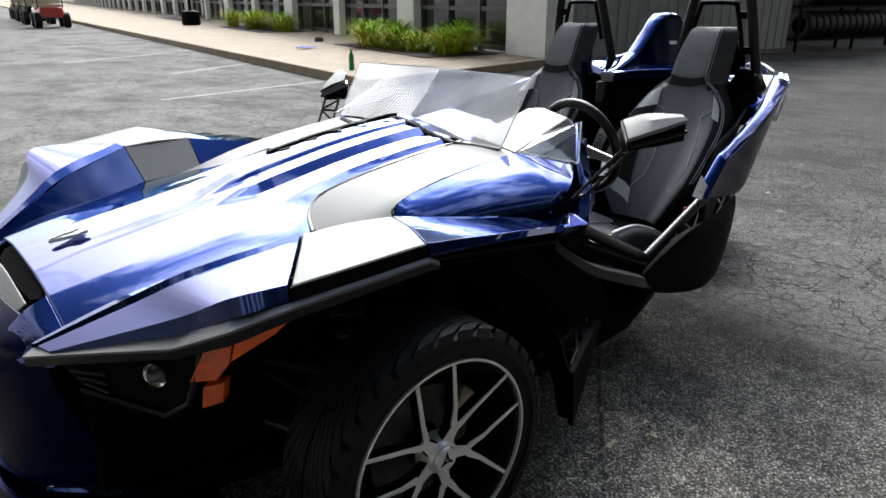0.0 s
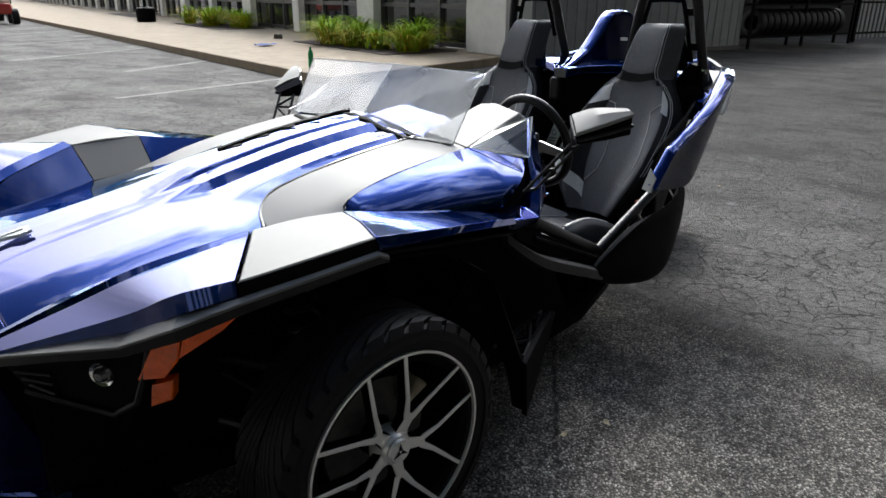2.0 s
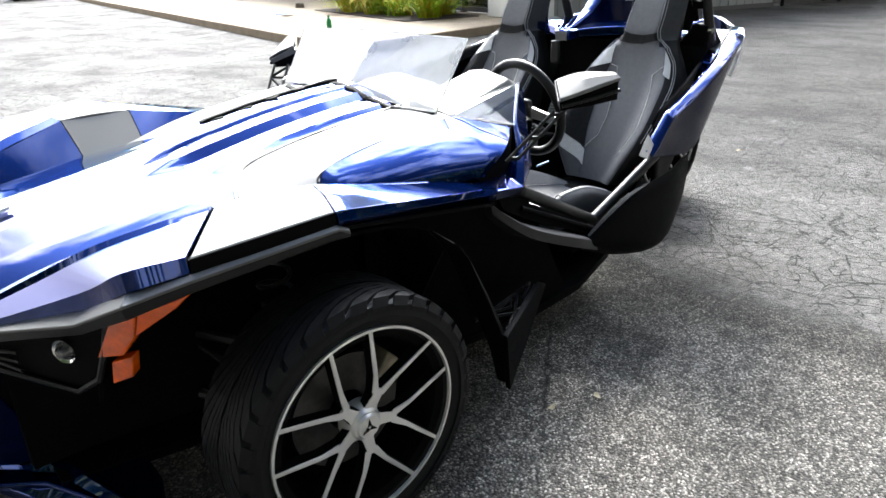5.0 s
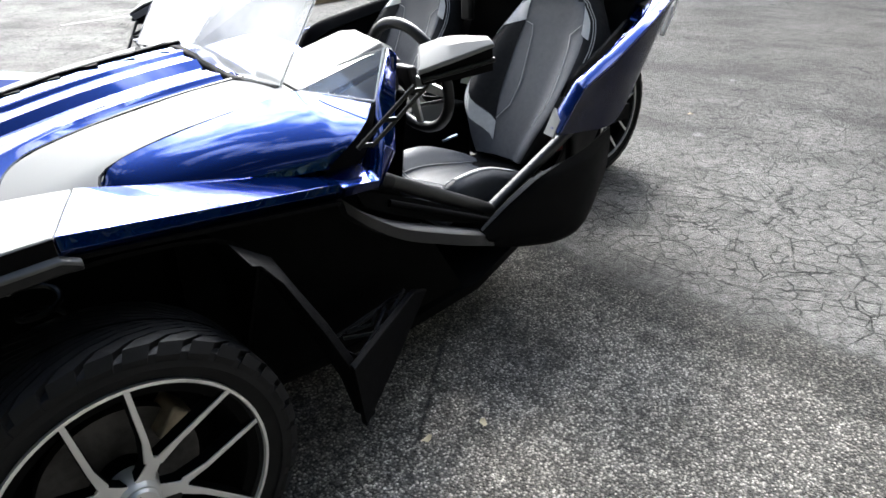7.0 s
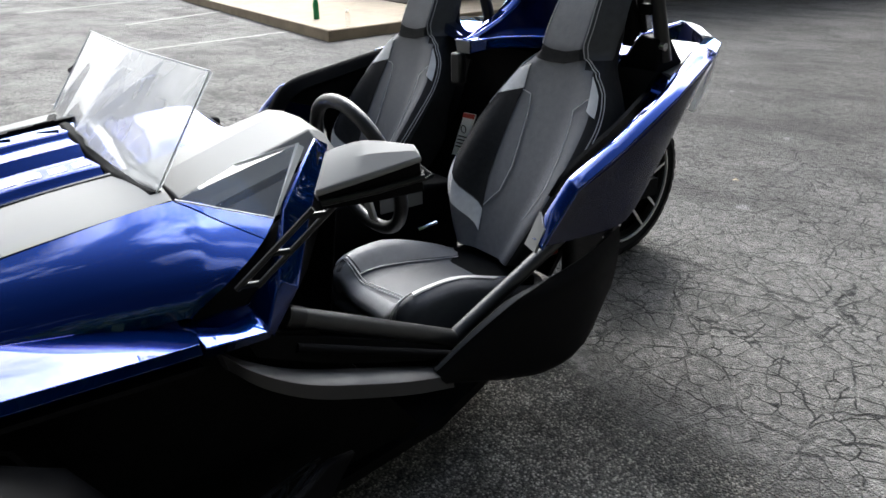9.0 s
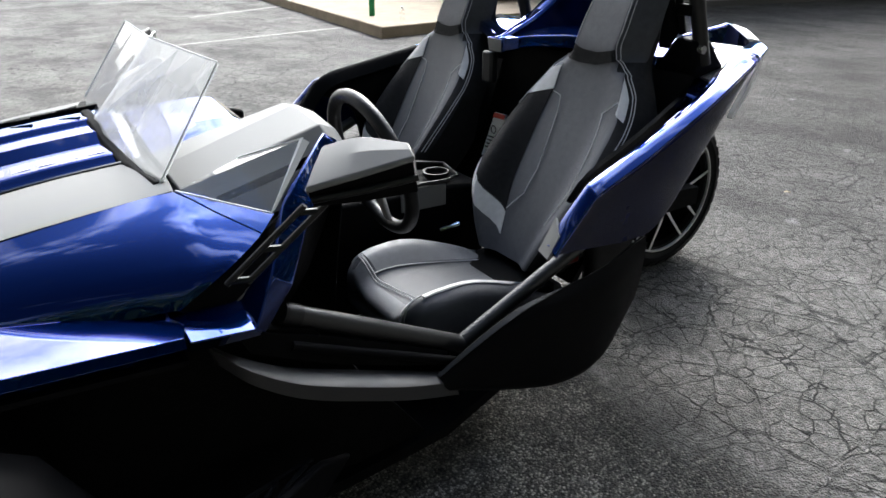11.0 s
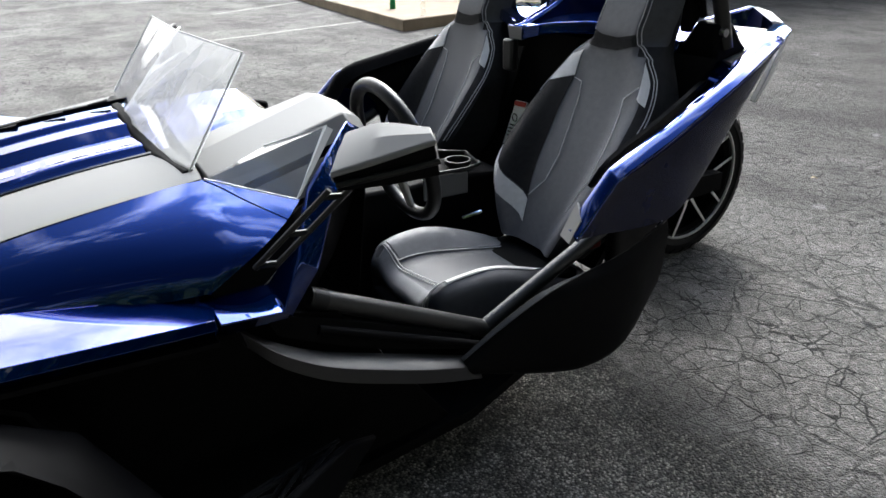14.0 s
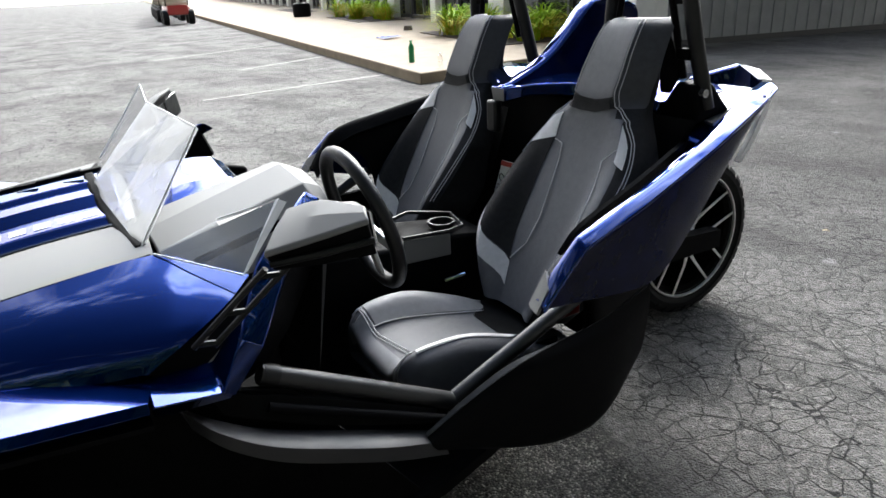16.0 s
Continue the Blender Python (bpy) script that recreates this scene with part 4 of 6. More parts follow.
    # pillar blade
    part("pillar_blade", loft([
        [(-0.605, 0.70, 0.698), (-0.605, 0.790, 0.690), (-0.605, 0.755, 0.650), (-0.605, 0.72, 0.650)],
        [(-0.715, 0.705, 0.698), (-0.715, 0.784, 0.675), (-0.735, 0.752, 0.642), (-0.745, 0.71, 0.645)],
        [(-0.775, 0.69, 0.755), (-0.765, 0.738, 0.745), (-0.80, 0.738, 0.712), (-0.82, 0.69, 0.725)],
        [(-0.842, 0.615, 0.832), (-0.828, 0.643, 0.827), (-0.880, 0.645, 0.795), (-0.895, 0.615, 0.803)],
        [(-0.985, 0.492, 0.906), (-0.968, 0.512, 0.902), (-1.000, 0.512, 0.880), (-1.018, 0.492, 0.884)],
    ], s=s), BLUE, car, "blue cowl pillar blade", bevel=0.006)
    part("blade_inner", sheet([[(-0.62, 0.70, 0.66), (-0.80, 0.69, 0.715), (-0.97, 0.52, 0.885)], [(-0.62, 0.64, 0.60), (-0.82, 0.62, 0.62), (-1.0, 0.50, 0.80)]], 2, 3, 0.01, hint=(-1, -1, 0), s=s), BLACK, car)
    # mirror on its slotted arm
    far = Matrix.Translation((-0.88, -0.85, 0.912)) @ Matrix.Scale(1.22, 4) @ Matrix.Translation((0.88, 0.85, -0.93)) if s < 0 else None  # the far mirror is enlarged and lowered to fit the camera's view
    mir = part("door_mirror", loft([
        [(-0.806, 0.826, 0.915), (-0.868, 0.760, 0.955), (-0.880, 0.760, 0.888), (-0.816, 0.824, 0.884)],
        [(-0.874, 0.880, 0.943), (-0.910, 0.813, 0.976), (-0.922, 0.815, 0.892), (-0.886, 0.870, 0.893)],
        [(-0.938, 0.926, 0.968), (-0.948, 0.898, 0.981), (-0.962, 0.895, 0.905), (-0.955, 0.914, 0.908)],
    ], s=s), BLACK, car, "silver-capped black wedge mirror on a slotted arm", bevel=0.003, angle=14, at=far)
    part("mirror_cap", sheet([
        [(-0.803, 0.830, 0.911), (-0.804, 0.828, 0.920), (-0.835, 0.795, 0.944), (-0.868, 0.760, 0.960)],
        [(-0.871, 0.885, 0.939), (-0.872, 0.883, 0.948), (-0.887, 0.852, 0.969), (-0.908, 0.815, 0.981)],
        [(-0.938, 0.931, 0.965), (-0.938, 0.930, 0.973), (-0.941, 0.917, 0.980), (-0.947, 0.900, 0.985)],
    ], 4, 1, 0.006, s=s, hint=(0.4, 0.3, 1), sv=False), SILVER, mir, "satin silver mirror cap", bevel=0.002, angle=14, at=far)
    part("mirror_ridge", tube_bm([(-0.812, 0.832, 0.899), (-0.880, 0.884, 0.918), (-0.950, 0.922, 0.936)], 0.006, 8, s=s), TRIM, mir, "satin black housing ridge", at=far)
    part("mirror_end", slab([(-0.805, 0.826, 0.914), (-0.868, 0.758, 0.956), (-0.872, 0.758, 0.935), (-0.812, 0.822, 0.900)], (0, -0.004, 0), s=s), SILVER, mir, "satin silver mirror end", at=far)
    part("mirror_glass", slab([(-0.888, 0.768, 0.896), (-0.964, 0.893, 0.912), (-0.956, 0.893, 0.972), (-0.880, 0.768, 0.946)], (-0.004, 0, 0), s=s), CHROME, mir, "mirror glass", at=far)
    foot, head, step = (Vector((-0.688, 0.738, 0.748)), Vector((-0.808, 0.808, 0.884)), Vector((-0.032, 0.0115, 0))) if s > 0 else (Vector((-0.688, 0.715, 0.735)), Vector((-0.800, 0.800, 0.872)), Vector((-0.032, -0.062, 0)))
    for k in (0, 1):
        part("mirror_arm_rail", tube_bm([foot + step * k, head + step * k], 0.0055, 8, s=s), TRIM, mir)
    for t0, t1 in ((0.04, 0.04), (0.45, 0.45), (0.91, 0.91)) if s > 0 else ((0.03, 0.03), (0.06, 0.34), (0.62, 0.34), (0.64, 0.64), (0.66, 0.94)):
        part("mirror_arm_rung", tube_bm([foot.lerp(head, t0), foot.lerp(head, t1) + step], 0.0055, 6, s=s), TRIM, mir)
    # wheel arch, suspension and mudguard
    part("wheel_arch", sheet([
        [(0.42, 0.45, 0.30), (0.36, 0.50, 0.58), (0.0, 0.56, 0.66), (-0.33, 0.58, 0.60), (-0.40, 0.58, 0.22)],
        [(0.44, 0.66, 0.50), (0.36, 0.76, 0.66), (0.0, 0.86, 0.73), (-0.28, 0.82, 0.68), (-0.34, 0.86, 0.62)],
    ], 2, 3, 0.008, hint=(0, 0, -1), s=s), DARK, car)
    part("inner_wheel_house", sheet([[(0.50, 0.42, 0.60), (-0.40, 0.56, 0.66)], [(0.46, 0.38, 0.16), (-0.40, 0.50, 0.16)]], 2, 2, 0.01, hint=(0, 1, 0), s=s), DARK, car)
    for z0, z1, xo in ((0.40, 0.43, 0.16), (0.22, 0.22, 0.18)):
        for xs in (1, -1):
            part("suspension_arm", tube_bm([(0.02 * xs, 0.80, z1), (xo * xs, 0.44, z0)], 0.013, 8, s=s), TUBE, car)
    part("tie_rod", tube_bm([(0.12, 0.80, 0.36), (0.16, 0.44, 0.36)], 0.008, 8, s=s), STEEL, car)
    spring = [(0.0 + 0.042 * math.cos(t), 0.66 - 0.06 * t / 30 + 0.042 * math.sin(t), 0.30 + 0.30 * t / 38) for t in [k * 0.5 for k in range(76)]]
    part("coil_spring", tube_bm(spring, 0.006, 6, s=s), TUBE, car)
    part("mudguard", loft([
        [(-0.285, 0.86, 0.690), (-0.285, 0.955, 0.676), (-0.300, 0.955, 0.668), (-0.30, 0.86, 0.67)],
        [(-0.375, 0.85, 0.625), (-0.365, 0.900, 0.622), (-0.345, 0.950, 0.612), (-0.345, 0.86, 0.61)],
        [(-0.46, 0.86, 0.46), (-0.455, 0.905, 0.455), (-0.430, 0.935, 0.450), (-0.42, 0.86, 0.45)],
        [(-0.545, 0.86, 0.27), (-0.545, 0.905, 0.265), (-0.520, 0.92, 0.26), (-0.50, 0.86, 0.26)],
        [(-0.57, 0.86, 0.14), (-0.57, 0.895, 0.135), (-0.545, 0.905, 0.135), (-0.53, 0.86, 0.14)],
    ], s=s), BLACK, car, "black plastic mudguard behind the front wheel", bevel=0.005)
    vane = part("side_vane", loft([
        [(-0.490, 0.920, 0.335), (-0.490, 0.940, 0.332), (-0.515, 0.930, 0.145), (-0.515, 0.910, 0.145)],
        [(-0.665, 0.833, 0.336), (-0.665, 0.852, 0.333), (-0.670, 0.850, 0.200), (-0.670, 0.832, 0.200)],
        [(-0.805, 0.765, 0.337), (-0.805, 0.780, 0.334), (-0.885, 0.738, 0.290), (-0.885, 0.724, 0.290)],
    ], s=s), BLACK, car, "black side vane with a web of struts", bevel=0.003)
    for run in ([(-0.549, 0.814), (-0.613, 0.845), (-0.656, 0.835), (-0.796, 0.764)], [(-0.613, 0.851), (-0.717, 0.765)], [(-0.522, 0.862), (-0.528, 0.899), (-0.613, 0.851)], [(-0.569, 0.799), (-0.677, 0.777), (-0.636, 0.812), (-0.569, 0.799)], [(-0.719, 0.760), (-0.783, 0.751), (-0.695, 0.805), (-0.719, 0.760)], [(-0.50, 0.80), (-0.60, 0.785), (-0.80, 0.740)]):
        part("vane_strut", tube_bm([(x, y, 0.325) for x, y in run], 0.005, 6, 1, False, s=s), TRIM, vane)
    # tub side, sill, tubes
    part("footwell_side", sheet([[(-0.28, 0.60, 0.70), (-0.62, 0.68, 0.65), (-0.85, 0.68, 0.58)], [(-0.28, 0.58, 0.13), (-0.70, 0.62, 0.13), (-1.15, 0.61, 0.14)]], 2, 3, 0.012, hint=(0, 1, 0), s=s), DARK, car)
    part("sill", loft([[(p.x, 0.70, p.z), (p.x - 0.005, p.y - 0.012, p.z - 0.004), (p.x - 0.012, p.y, p.z - 0.014), (p.x - 0.02, p.y + 0.002, p.z - 0.050), (p.x - 0.02, 0.68, p.z - 0.060)] for p in along(
        [(-0.640, 0.712, 0.634), (-0.690, 0.742, 0.588), (-0.780, 0.754, 0.529), (-0.910, 0.757, 0.472), (-1.02, 0.755, 0.428), (-1.14, 0.733, 0.378)], 4)], s=s), SILL, car, "dark grey plastic sill ledge", bevel=0.002)
    part("sill_upper", sheet([[(-0.70, 0.69, 0.63), (-0.90, 0.69, 0.545), (-1.16, 0.69, 0.42)], [(-0.72, 0.70, 0.58), (-0.90, 0.70, 0.488), (-1.14, 0.70, 0.395)]], 1, 3, 0.02, hint=(0, 1, 0.3), s=s), DARK, car)
    tube = part("door_tube", tube_bm([(-0.80, 0.662, 0.622), (-1.21, 0.668, 0.410)], 0.021, 14, s=s), TUBE, car, "black steel door tube")
    part("tube_clamp", tube_bm([(-0.803, 0.662, 0.6205), (-0.832, 0.663, 0.6055)], 0.0225, 14, s=s), TRIM, tube)
    part("lower_tube", tube_bm([(-0.80, 0.695, 0.565), (-1.17, 0.702, 0.398)], 0.010, 14, s=s), BLACK, car)
    part("seat_frame_tube", tube_bm([(-1.205, 0.668, 0.409), (-1.50, 0.672, 0.545), (-1.62, 0.672, 0.60)], 0.019, 14, s=s), TUBE, car, "black steel frame tube")
    part("rear_quarter", sheet([
        [(-1.11, 0.722, 0.395), (-1.22, 0.728, 0.455), (-1.33, 0.730, 0.497), (-1.45, 0.728, 0.508), (-1.62, 0.715, 0.52), (-1.80, 0.68, 0.545)],
        [(-1.115, 0.742, 0.375), (-1.23, 0.752, 0.42), (-1.34, 0.756, 0.452), (-1.46, 0.755, 0.46), (-1.63, 0.742, 0.465), (-1.795, 0.69, 0.48)],
        [(-1.13, 0.738, 0.352), (-1.25, 0.748, 0.318), (-1.36, 0.752, 0.286), (-1.48, 0.750, 0.258), (-1.62, 0.735, 0.262), (-1.765, 0.685, 0.34)],
        [(-1.14, 0.66, 0.315), (-1.27, 0.67, 0.262), (-1.40, 0.68, 0.222), (-1.52, 0.67, 0.196), (-1.64, 0.65, 0.206), (-1.74, 0.60, 0.28)],
    ], 4, 3, 0.012, hint=(0, 1, 0), s=s), BLACK, car, "black plastic lower rear quarter", bevel=0.003)
    # lighter strip paints the highlight along the quarter's top edge
    part("ridge_highlight", sheet([
        [(-1.108, 0.726, 0.397), (-1.22, 0.732, 0.458), (-1.33, 0.734, 0.500), (-1.40, 0.734, 0.509), (-1.46, 0.732, 0.512)],
        [(-1.110, 0.732, 0.393), (-1.222, 0.741, 0.452), (-1.332, 0.744, 0.494), (-1.401, 0.740, 0.505), (-1.461, 0.733, 0.511)],
    ], 1, 4, 0.004, hint=(0, 1, 1), s=s), SILL, car, "grey strip painted as the lit ridge of the rear quarter")
    part("inner_side_panel", sheet([
        [(-1.48, 0.70, 0.715), (-1.54, 0.70, 0.772), (-1.75, 0.655, 0.825), (-2.02, 0.57, 0.88)],
        [(-1.61, 0.63, 0.64), (-1.64, 0.63, 0.69), (-1.76, 0.60, 0.72), (-1.98, 0.55, 0.76)],
        [(-1.65, 0.62, 0.25), (-1.68, 0.62, 0.25), (-1.76, 0.58, 0.34), (-1.96, 0.52, 0.48)],
    ], 3, 3, 0.01, hint=(0, -1, 0), s=s), BLACK, car)
    # rear fender: bright top band, and a face in the darkened blue
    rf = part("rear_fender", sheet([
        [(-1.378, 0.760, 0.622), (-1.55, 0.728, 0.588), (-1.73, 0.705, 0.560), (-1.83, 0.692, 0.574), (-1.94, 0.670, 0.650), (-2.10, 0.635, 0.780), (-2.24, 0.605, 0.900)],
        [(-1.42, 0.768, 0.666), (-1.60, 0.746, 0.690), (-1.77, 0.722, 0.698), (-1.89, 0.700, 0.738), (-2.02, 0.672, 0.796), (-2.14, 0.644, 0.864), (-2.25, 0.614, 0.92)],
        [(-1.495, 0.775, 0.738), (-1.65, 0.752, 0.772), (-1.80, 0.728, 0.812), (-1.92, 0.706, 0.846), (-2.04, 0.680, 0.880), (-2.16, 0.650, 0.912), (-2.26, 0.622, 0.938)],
    ], 3, 3, 0.012, hint=(0, 1, 0), s=s), DARKENED_BLUE, car, "rear fender with a glossy darkened blue face", bevel=0.003)
    part("fender_top_band", sheet([
        [(-1.378, 0.782, 0.630), (-1.43, 0.783, 0.685), (-1.495, 0.779, 0.742), (-1.70, 0.746, 0.790), (-2.0, 0.690, 0.874), (-2.28, 0.615, 0.948), (-2.43, 0.54, 0.955)],
        [(-1.385, 0.752, 0.640), (-1.435, 0.755, 0.700), (-1.50, 0.752, 0.762), (-1.70, 0.718, 0.810), (-2.0, 0.655, 0.890), (-2.28, 0.575, 0.962), (-2.45, 0.50, 0.968)],
        [(-1.390, 0.728, 0.634), (-1.442, 0.734, 0.699), (-1.508, 0.732, 0.762), (-1.70, 0.699, 0.810), (-2.0, 0.634, 0.888), (-2.28, 0.540, 0.962), (-2.45, 0.46, 0.968)],
    ], 2, 4, 0.012, hint=(0, 0.3, 1), sv=False, s=s), BLUE, rf, "bright blue fender top band", bevel=0.006)
    if s < 0:
        part("fender_inner_rim", sheet([
        [(-1.392, 0.722, 0.636), (-1.445, 0.722, 0.710), (-1.515, 0.718, 0.775), (-1.70, 0.686, 0.822), (-2.0, 0.612, 0.896)],
        [(-1.40, 0.700, 0.640), (-1.453, 0.698, 0.716), (-1.523, 0.694, 0.784), (-1.70, 0.660, 0.830), (-2.0, 0.580, 0.900)],
        [(-1.40, 0.665, 0.61), (-1.46, 0.662, 0.68), (-1.53, 0.655, 0.745), (-1.70, 0.625, 0.79), (-2.0, 0.55, 0.86)],
    ], 3, 4, 0.008, hint=(0, -0.7, 1), s=s), BLACK, rf, "black inner fender rim")
    part("tip_cap", sheet([[(-1.370, 0.768, 0.622), (-1.404, 0.764, 0.668)], [(-1.384, 0.722, 0.624), (-1.430, 0.722, 0.694)]], 1, 1, 0.008, hint=(1, 0, 0.5), s=s), SILVER, rf, "silver tip cap")
    part("tail_lamp", loft([
        [(-2.300, 0.600, 0.958), (-2.400, 0.545, 0.972), (-2.405, 0.525, 0.965), (-2.310, 0.575, 0.945)],
        [(-2.262, 0.616, 0.925), (-2.330, 0.588, 0.930), (-2.335, 0.565, 0.925), (-2.270, 0.590, 0.915)],
        [(-2.205, 0.632, 0.862), (-2.245, 0.620, 0.858), (-2.250, 0.600, 0.855), (-2.210, 0.610, 0.858)],
        [(-2.150, 0.640, 0.800), (-2.170, 0.634, 0.795), (-2.175, 0.616, 0.795), (-2.155, 0.620, 0.800)],
    ], s=s), FROST, rf, "clear tail lamp lens", bevel=0.003)
    # darker grey than the silver panels: the deck's shade is in the colour
    part("deck_panel", sheet([[(-2.10, 0.585, 0.905), (-2.12, 0.40, 0.93)], [(-2.36, 0.50, 0.962), (-2.34, 0.34, 0.965)]], 2, 2, 0.008, s=s), LIP, car, "satin deck panel in a shade-darkened grey")
    fin = part("deck_fin", loft([
        [(-2.26, 0.400, 0.925), (-2.26, 0.362, 0.990), (-2.28, 0.335, 0.990), (-2.28, 0.32, 0.940)],
        [(-2.44, 0.415, 0.925), (-2.46, 0.372, 1.012), (-2.48, 0.345, 1.012), (-2.46, 0.32, 0.945)],
        [(-2.58, 0.395, 0.915), (-2.58, 0.360, 0.975), (-2.58, 0.34, 0.975), (-2.58, 0.32, 0.935)],
    ], s=s), BLUE, car, "blue tail fin", bevel=0.008)
    part("fin_lamp", loft([[(-2.46, 0.445, 0.970), (-2.46, 0.375, 1.008), (-2.48, 0.375, 1.008), (-2.48, 0.445, 0.970)], [(-2.54, 0.430, 0.958), (-2.54, 0.38, 0.988), (-2.55, 0.38, 0.988), (-2.55, 0.430, 0.958)]], s=s), FROST, fin, "clear fin lamp", bevel=0.003)
    # roll hoop: flattened outer tube, inner bar, foot
    cyh = 0.375
    hoop = part("roll_hoop", tube_bm([(-2.10, cyh - 0.20, 0.94), (-2.07, cyh - 0.165, 1.12), (-2.05, cyh - 0.125, 1.285), (-2.05, cyh - 0.100, 1.318), (-2.05, cyh + 0.095, 1.318), (-2.05, cyh + 0.128, 1.285), (-2.07, cyh + 0.155, 1.12), (-2.11, cyh + 0.175, 0.94)], 0.0215, 12, 3, s=s), TRIM, car, "black roll hoop with an inner bar")
    part("hoop_inner_bar", tube_bm([(-2.06, cyh - 0.135, 1.10), (-2.05, cyh - 0.095, 1.250), (-2.05, cyh - 0.075, 1.272), (-2.05, cyh + 0.050, 1.272), (-2.05, cyh + 0.075, 1.250), (-2.06, cyh + 0.110, 1.10), (-2.07, cyh + 0.125, 1.02)], 0.010, 8, 3, s=s), BLACK, hoop)
    for k, z in enumerate((1.225, 1.085)):
        part("hoop_bracket", box_bm((-2.06, (cyh + 0.108 + 0.024 * k) * s, z), (0.022, 0.045, 0.030)), BLACK, hoop, bevel=0.003)
    part("hoop_foot", loft([
        [(-2.04, cyh + 0.055, 0.90), (-2.06, cyh + 0.185, 0.90), (-2.20, cyh + 0.185, 0.925), (-2.20, cyh + 0.055, 0.935)],
        [(-2.045, cyh + 0.085, 0.96), (-2.065, cyh + 0.182, 0.955), (-2.17, cyh + 0.182, 0.955), (-2.17, cyh + 0.085, 0.96)],
        [(-2.05, cyh + 0.120, 1.015), (-2.06, cyh + 0.178, 1.005), (-2.13, cyh + 0.178, 1.005), (-2.13, cyh + 0.120, 1.015)],
    ], s=s), BLACK, hoop, "black hoop foot", bevel=0.010)
    part("hoop_link", loft([
        [(-2.03, cyh + 0.055, 1.12), (-2.03, cyh + 0.09, 1.12), (-2.05, cyh + 0.09, 1.14), (-2.05, cyh + 0.055, 1.14)],
        [(-2.03, cyh + 0.08, 0.98), (-2.03, cyh + 0.12, 0.98), (-2.07, cyh + 0.12, 1.03), (-2.07, cyh + 0.08, 1.03)],
    ], s=s), BLACK, hoop, bevel=0.005)
    part("hoop_bolt", tube_bm([(-2.08, cyh + 0.175, 0.985), (-2.08, cyh + 0.195, 0.985)], 0.012, 10, s=s), CHROME, hoop)
    # headlamp
    hl = part("headlamp", sheet([
        [(0.635, 0.425, 0.572), (0.56, 0.535, 0.600), (0.48, 0.640, 0.625), (0.43, 0.715, 0.645)],
        [(0.622, 0.445, 0.550), (0.55, 0.545, 0.545), (0.49, 0.635, 0.545), (0.445, 0.695, 0.550)],
        [(0.60, 0.475, 0.508), (0.545, 0.555, 0.492), (0.485, 0.640, 0.478), (0.455, 0.685, 0.50)],
    ], 3, 3, 0.05, hint=(1, 0.7, 0), s=s), BLACK, car, "black headlamp with a projector lens and amber indicator", bevel=0.003)
    part("lamp_bezel", tube_bm([(0.605, 0.485, 0.512), (0.548, 0.562, 0.494), (0.488, 0.648, 0.479), (0.455, 0.695, 0.515), (0.440, 0.715, 0.575), (0.425, 0.728, 0.645)], 0.007, 6, 2, smooth=False, s=s), TRIM, hl)
    for k in range(3):
        part("lamp_fin", tube_bm([(0.615 - 0.01 * k, 0.470 + 0.005 * k, 0.555 - 0.018 * k), (0.565, 0.545, 0.558 - 0.022 * k)], 0.004, 6, s=s), TRIM, hl)
    part("projector_lens", turned([(0, 0.026), (0.010, 0.023), (0.017, 0.014), (0.020, 0.0), (0.020, -0.02), (0, -0.02)], 24), PROJECTOR, hl, "round projector lens", at=pose(0.488, 0.632 * s, 0.572, 0, 0, -54 if s > 0 else -126))
    part("lens_ring", turned([(0.021, 0.006), (0.027, 0.010), (0.029, -0.01), (0.021, -0.01)], 24, True), CHROME, hl, at=pose(0.488, 0.632 * s, 0.572, 0, 0, -54 if s > 0 else -126))
    ind = part("indicator", loft([
        [(0.452, 0.708, 0.570), (0.425, 0.745, 0.652), (0.385, 0.800, 0.690), (0.395, 0.788, 0.626), (0.415, 0.760, 0.583)],
        [(0.420, 0.680, 0.570), (0.395, 0.715, 0.652), (0.355, 0.770, 0.690), (0.365, 0.758, 0.626), (0.385, 0.730, 0.583)],
    ], s=s), AMBER, hl, "amber indicator lens", bevel=0.003)
    part("indicator_tail", loft([
        [(0.382, 0.802, 0.690), (0.345, 0.842, 0.706), (0.295, 0.868, 0.722), (0.325, 0.850, 0.690), (0.393, 0.790, 0.630)],
        [(0.355, 0.770, 0.690), (0.320, 0.810, 0.706), (0.270, 0.835, 0.722), (0.30, 0.82, 0.690), (0.365, 0.758, 0.630)],
    ], s=s), AMBER, ind, bevel=0.003)
    part("side_marker", loft([
        [(0.433, 0.730, 0.562), (0.402, 0.770, 0.580), (0.407, 0.764, 0.532), (0.438, 0.720, 0.508)],
        [(0.410, 0.708, 0.562), (0.380, 0.748, 0.580), (0.385, 0.742, 0.532), (0.415, 0.70, 0.508)],
    ], s=s), AMBER, ind, "amber side marker", bevel=0.003)

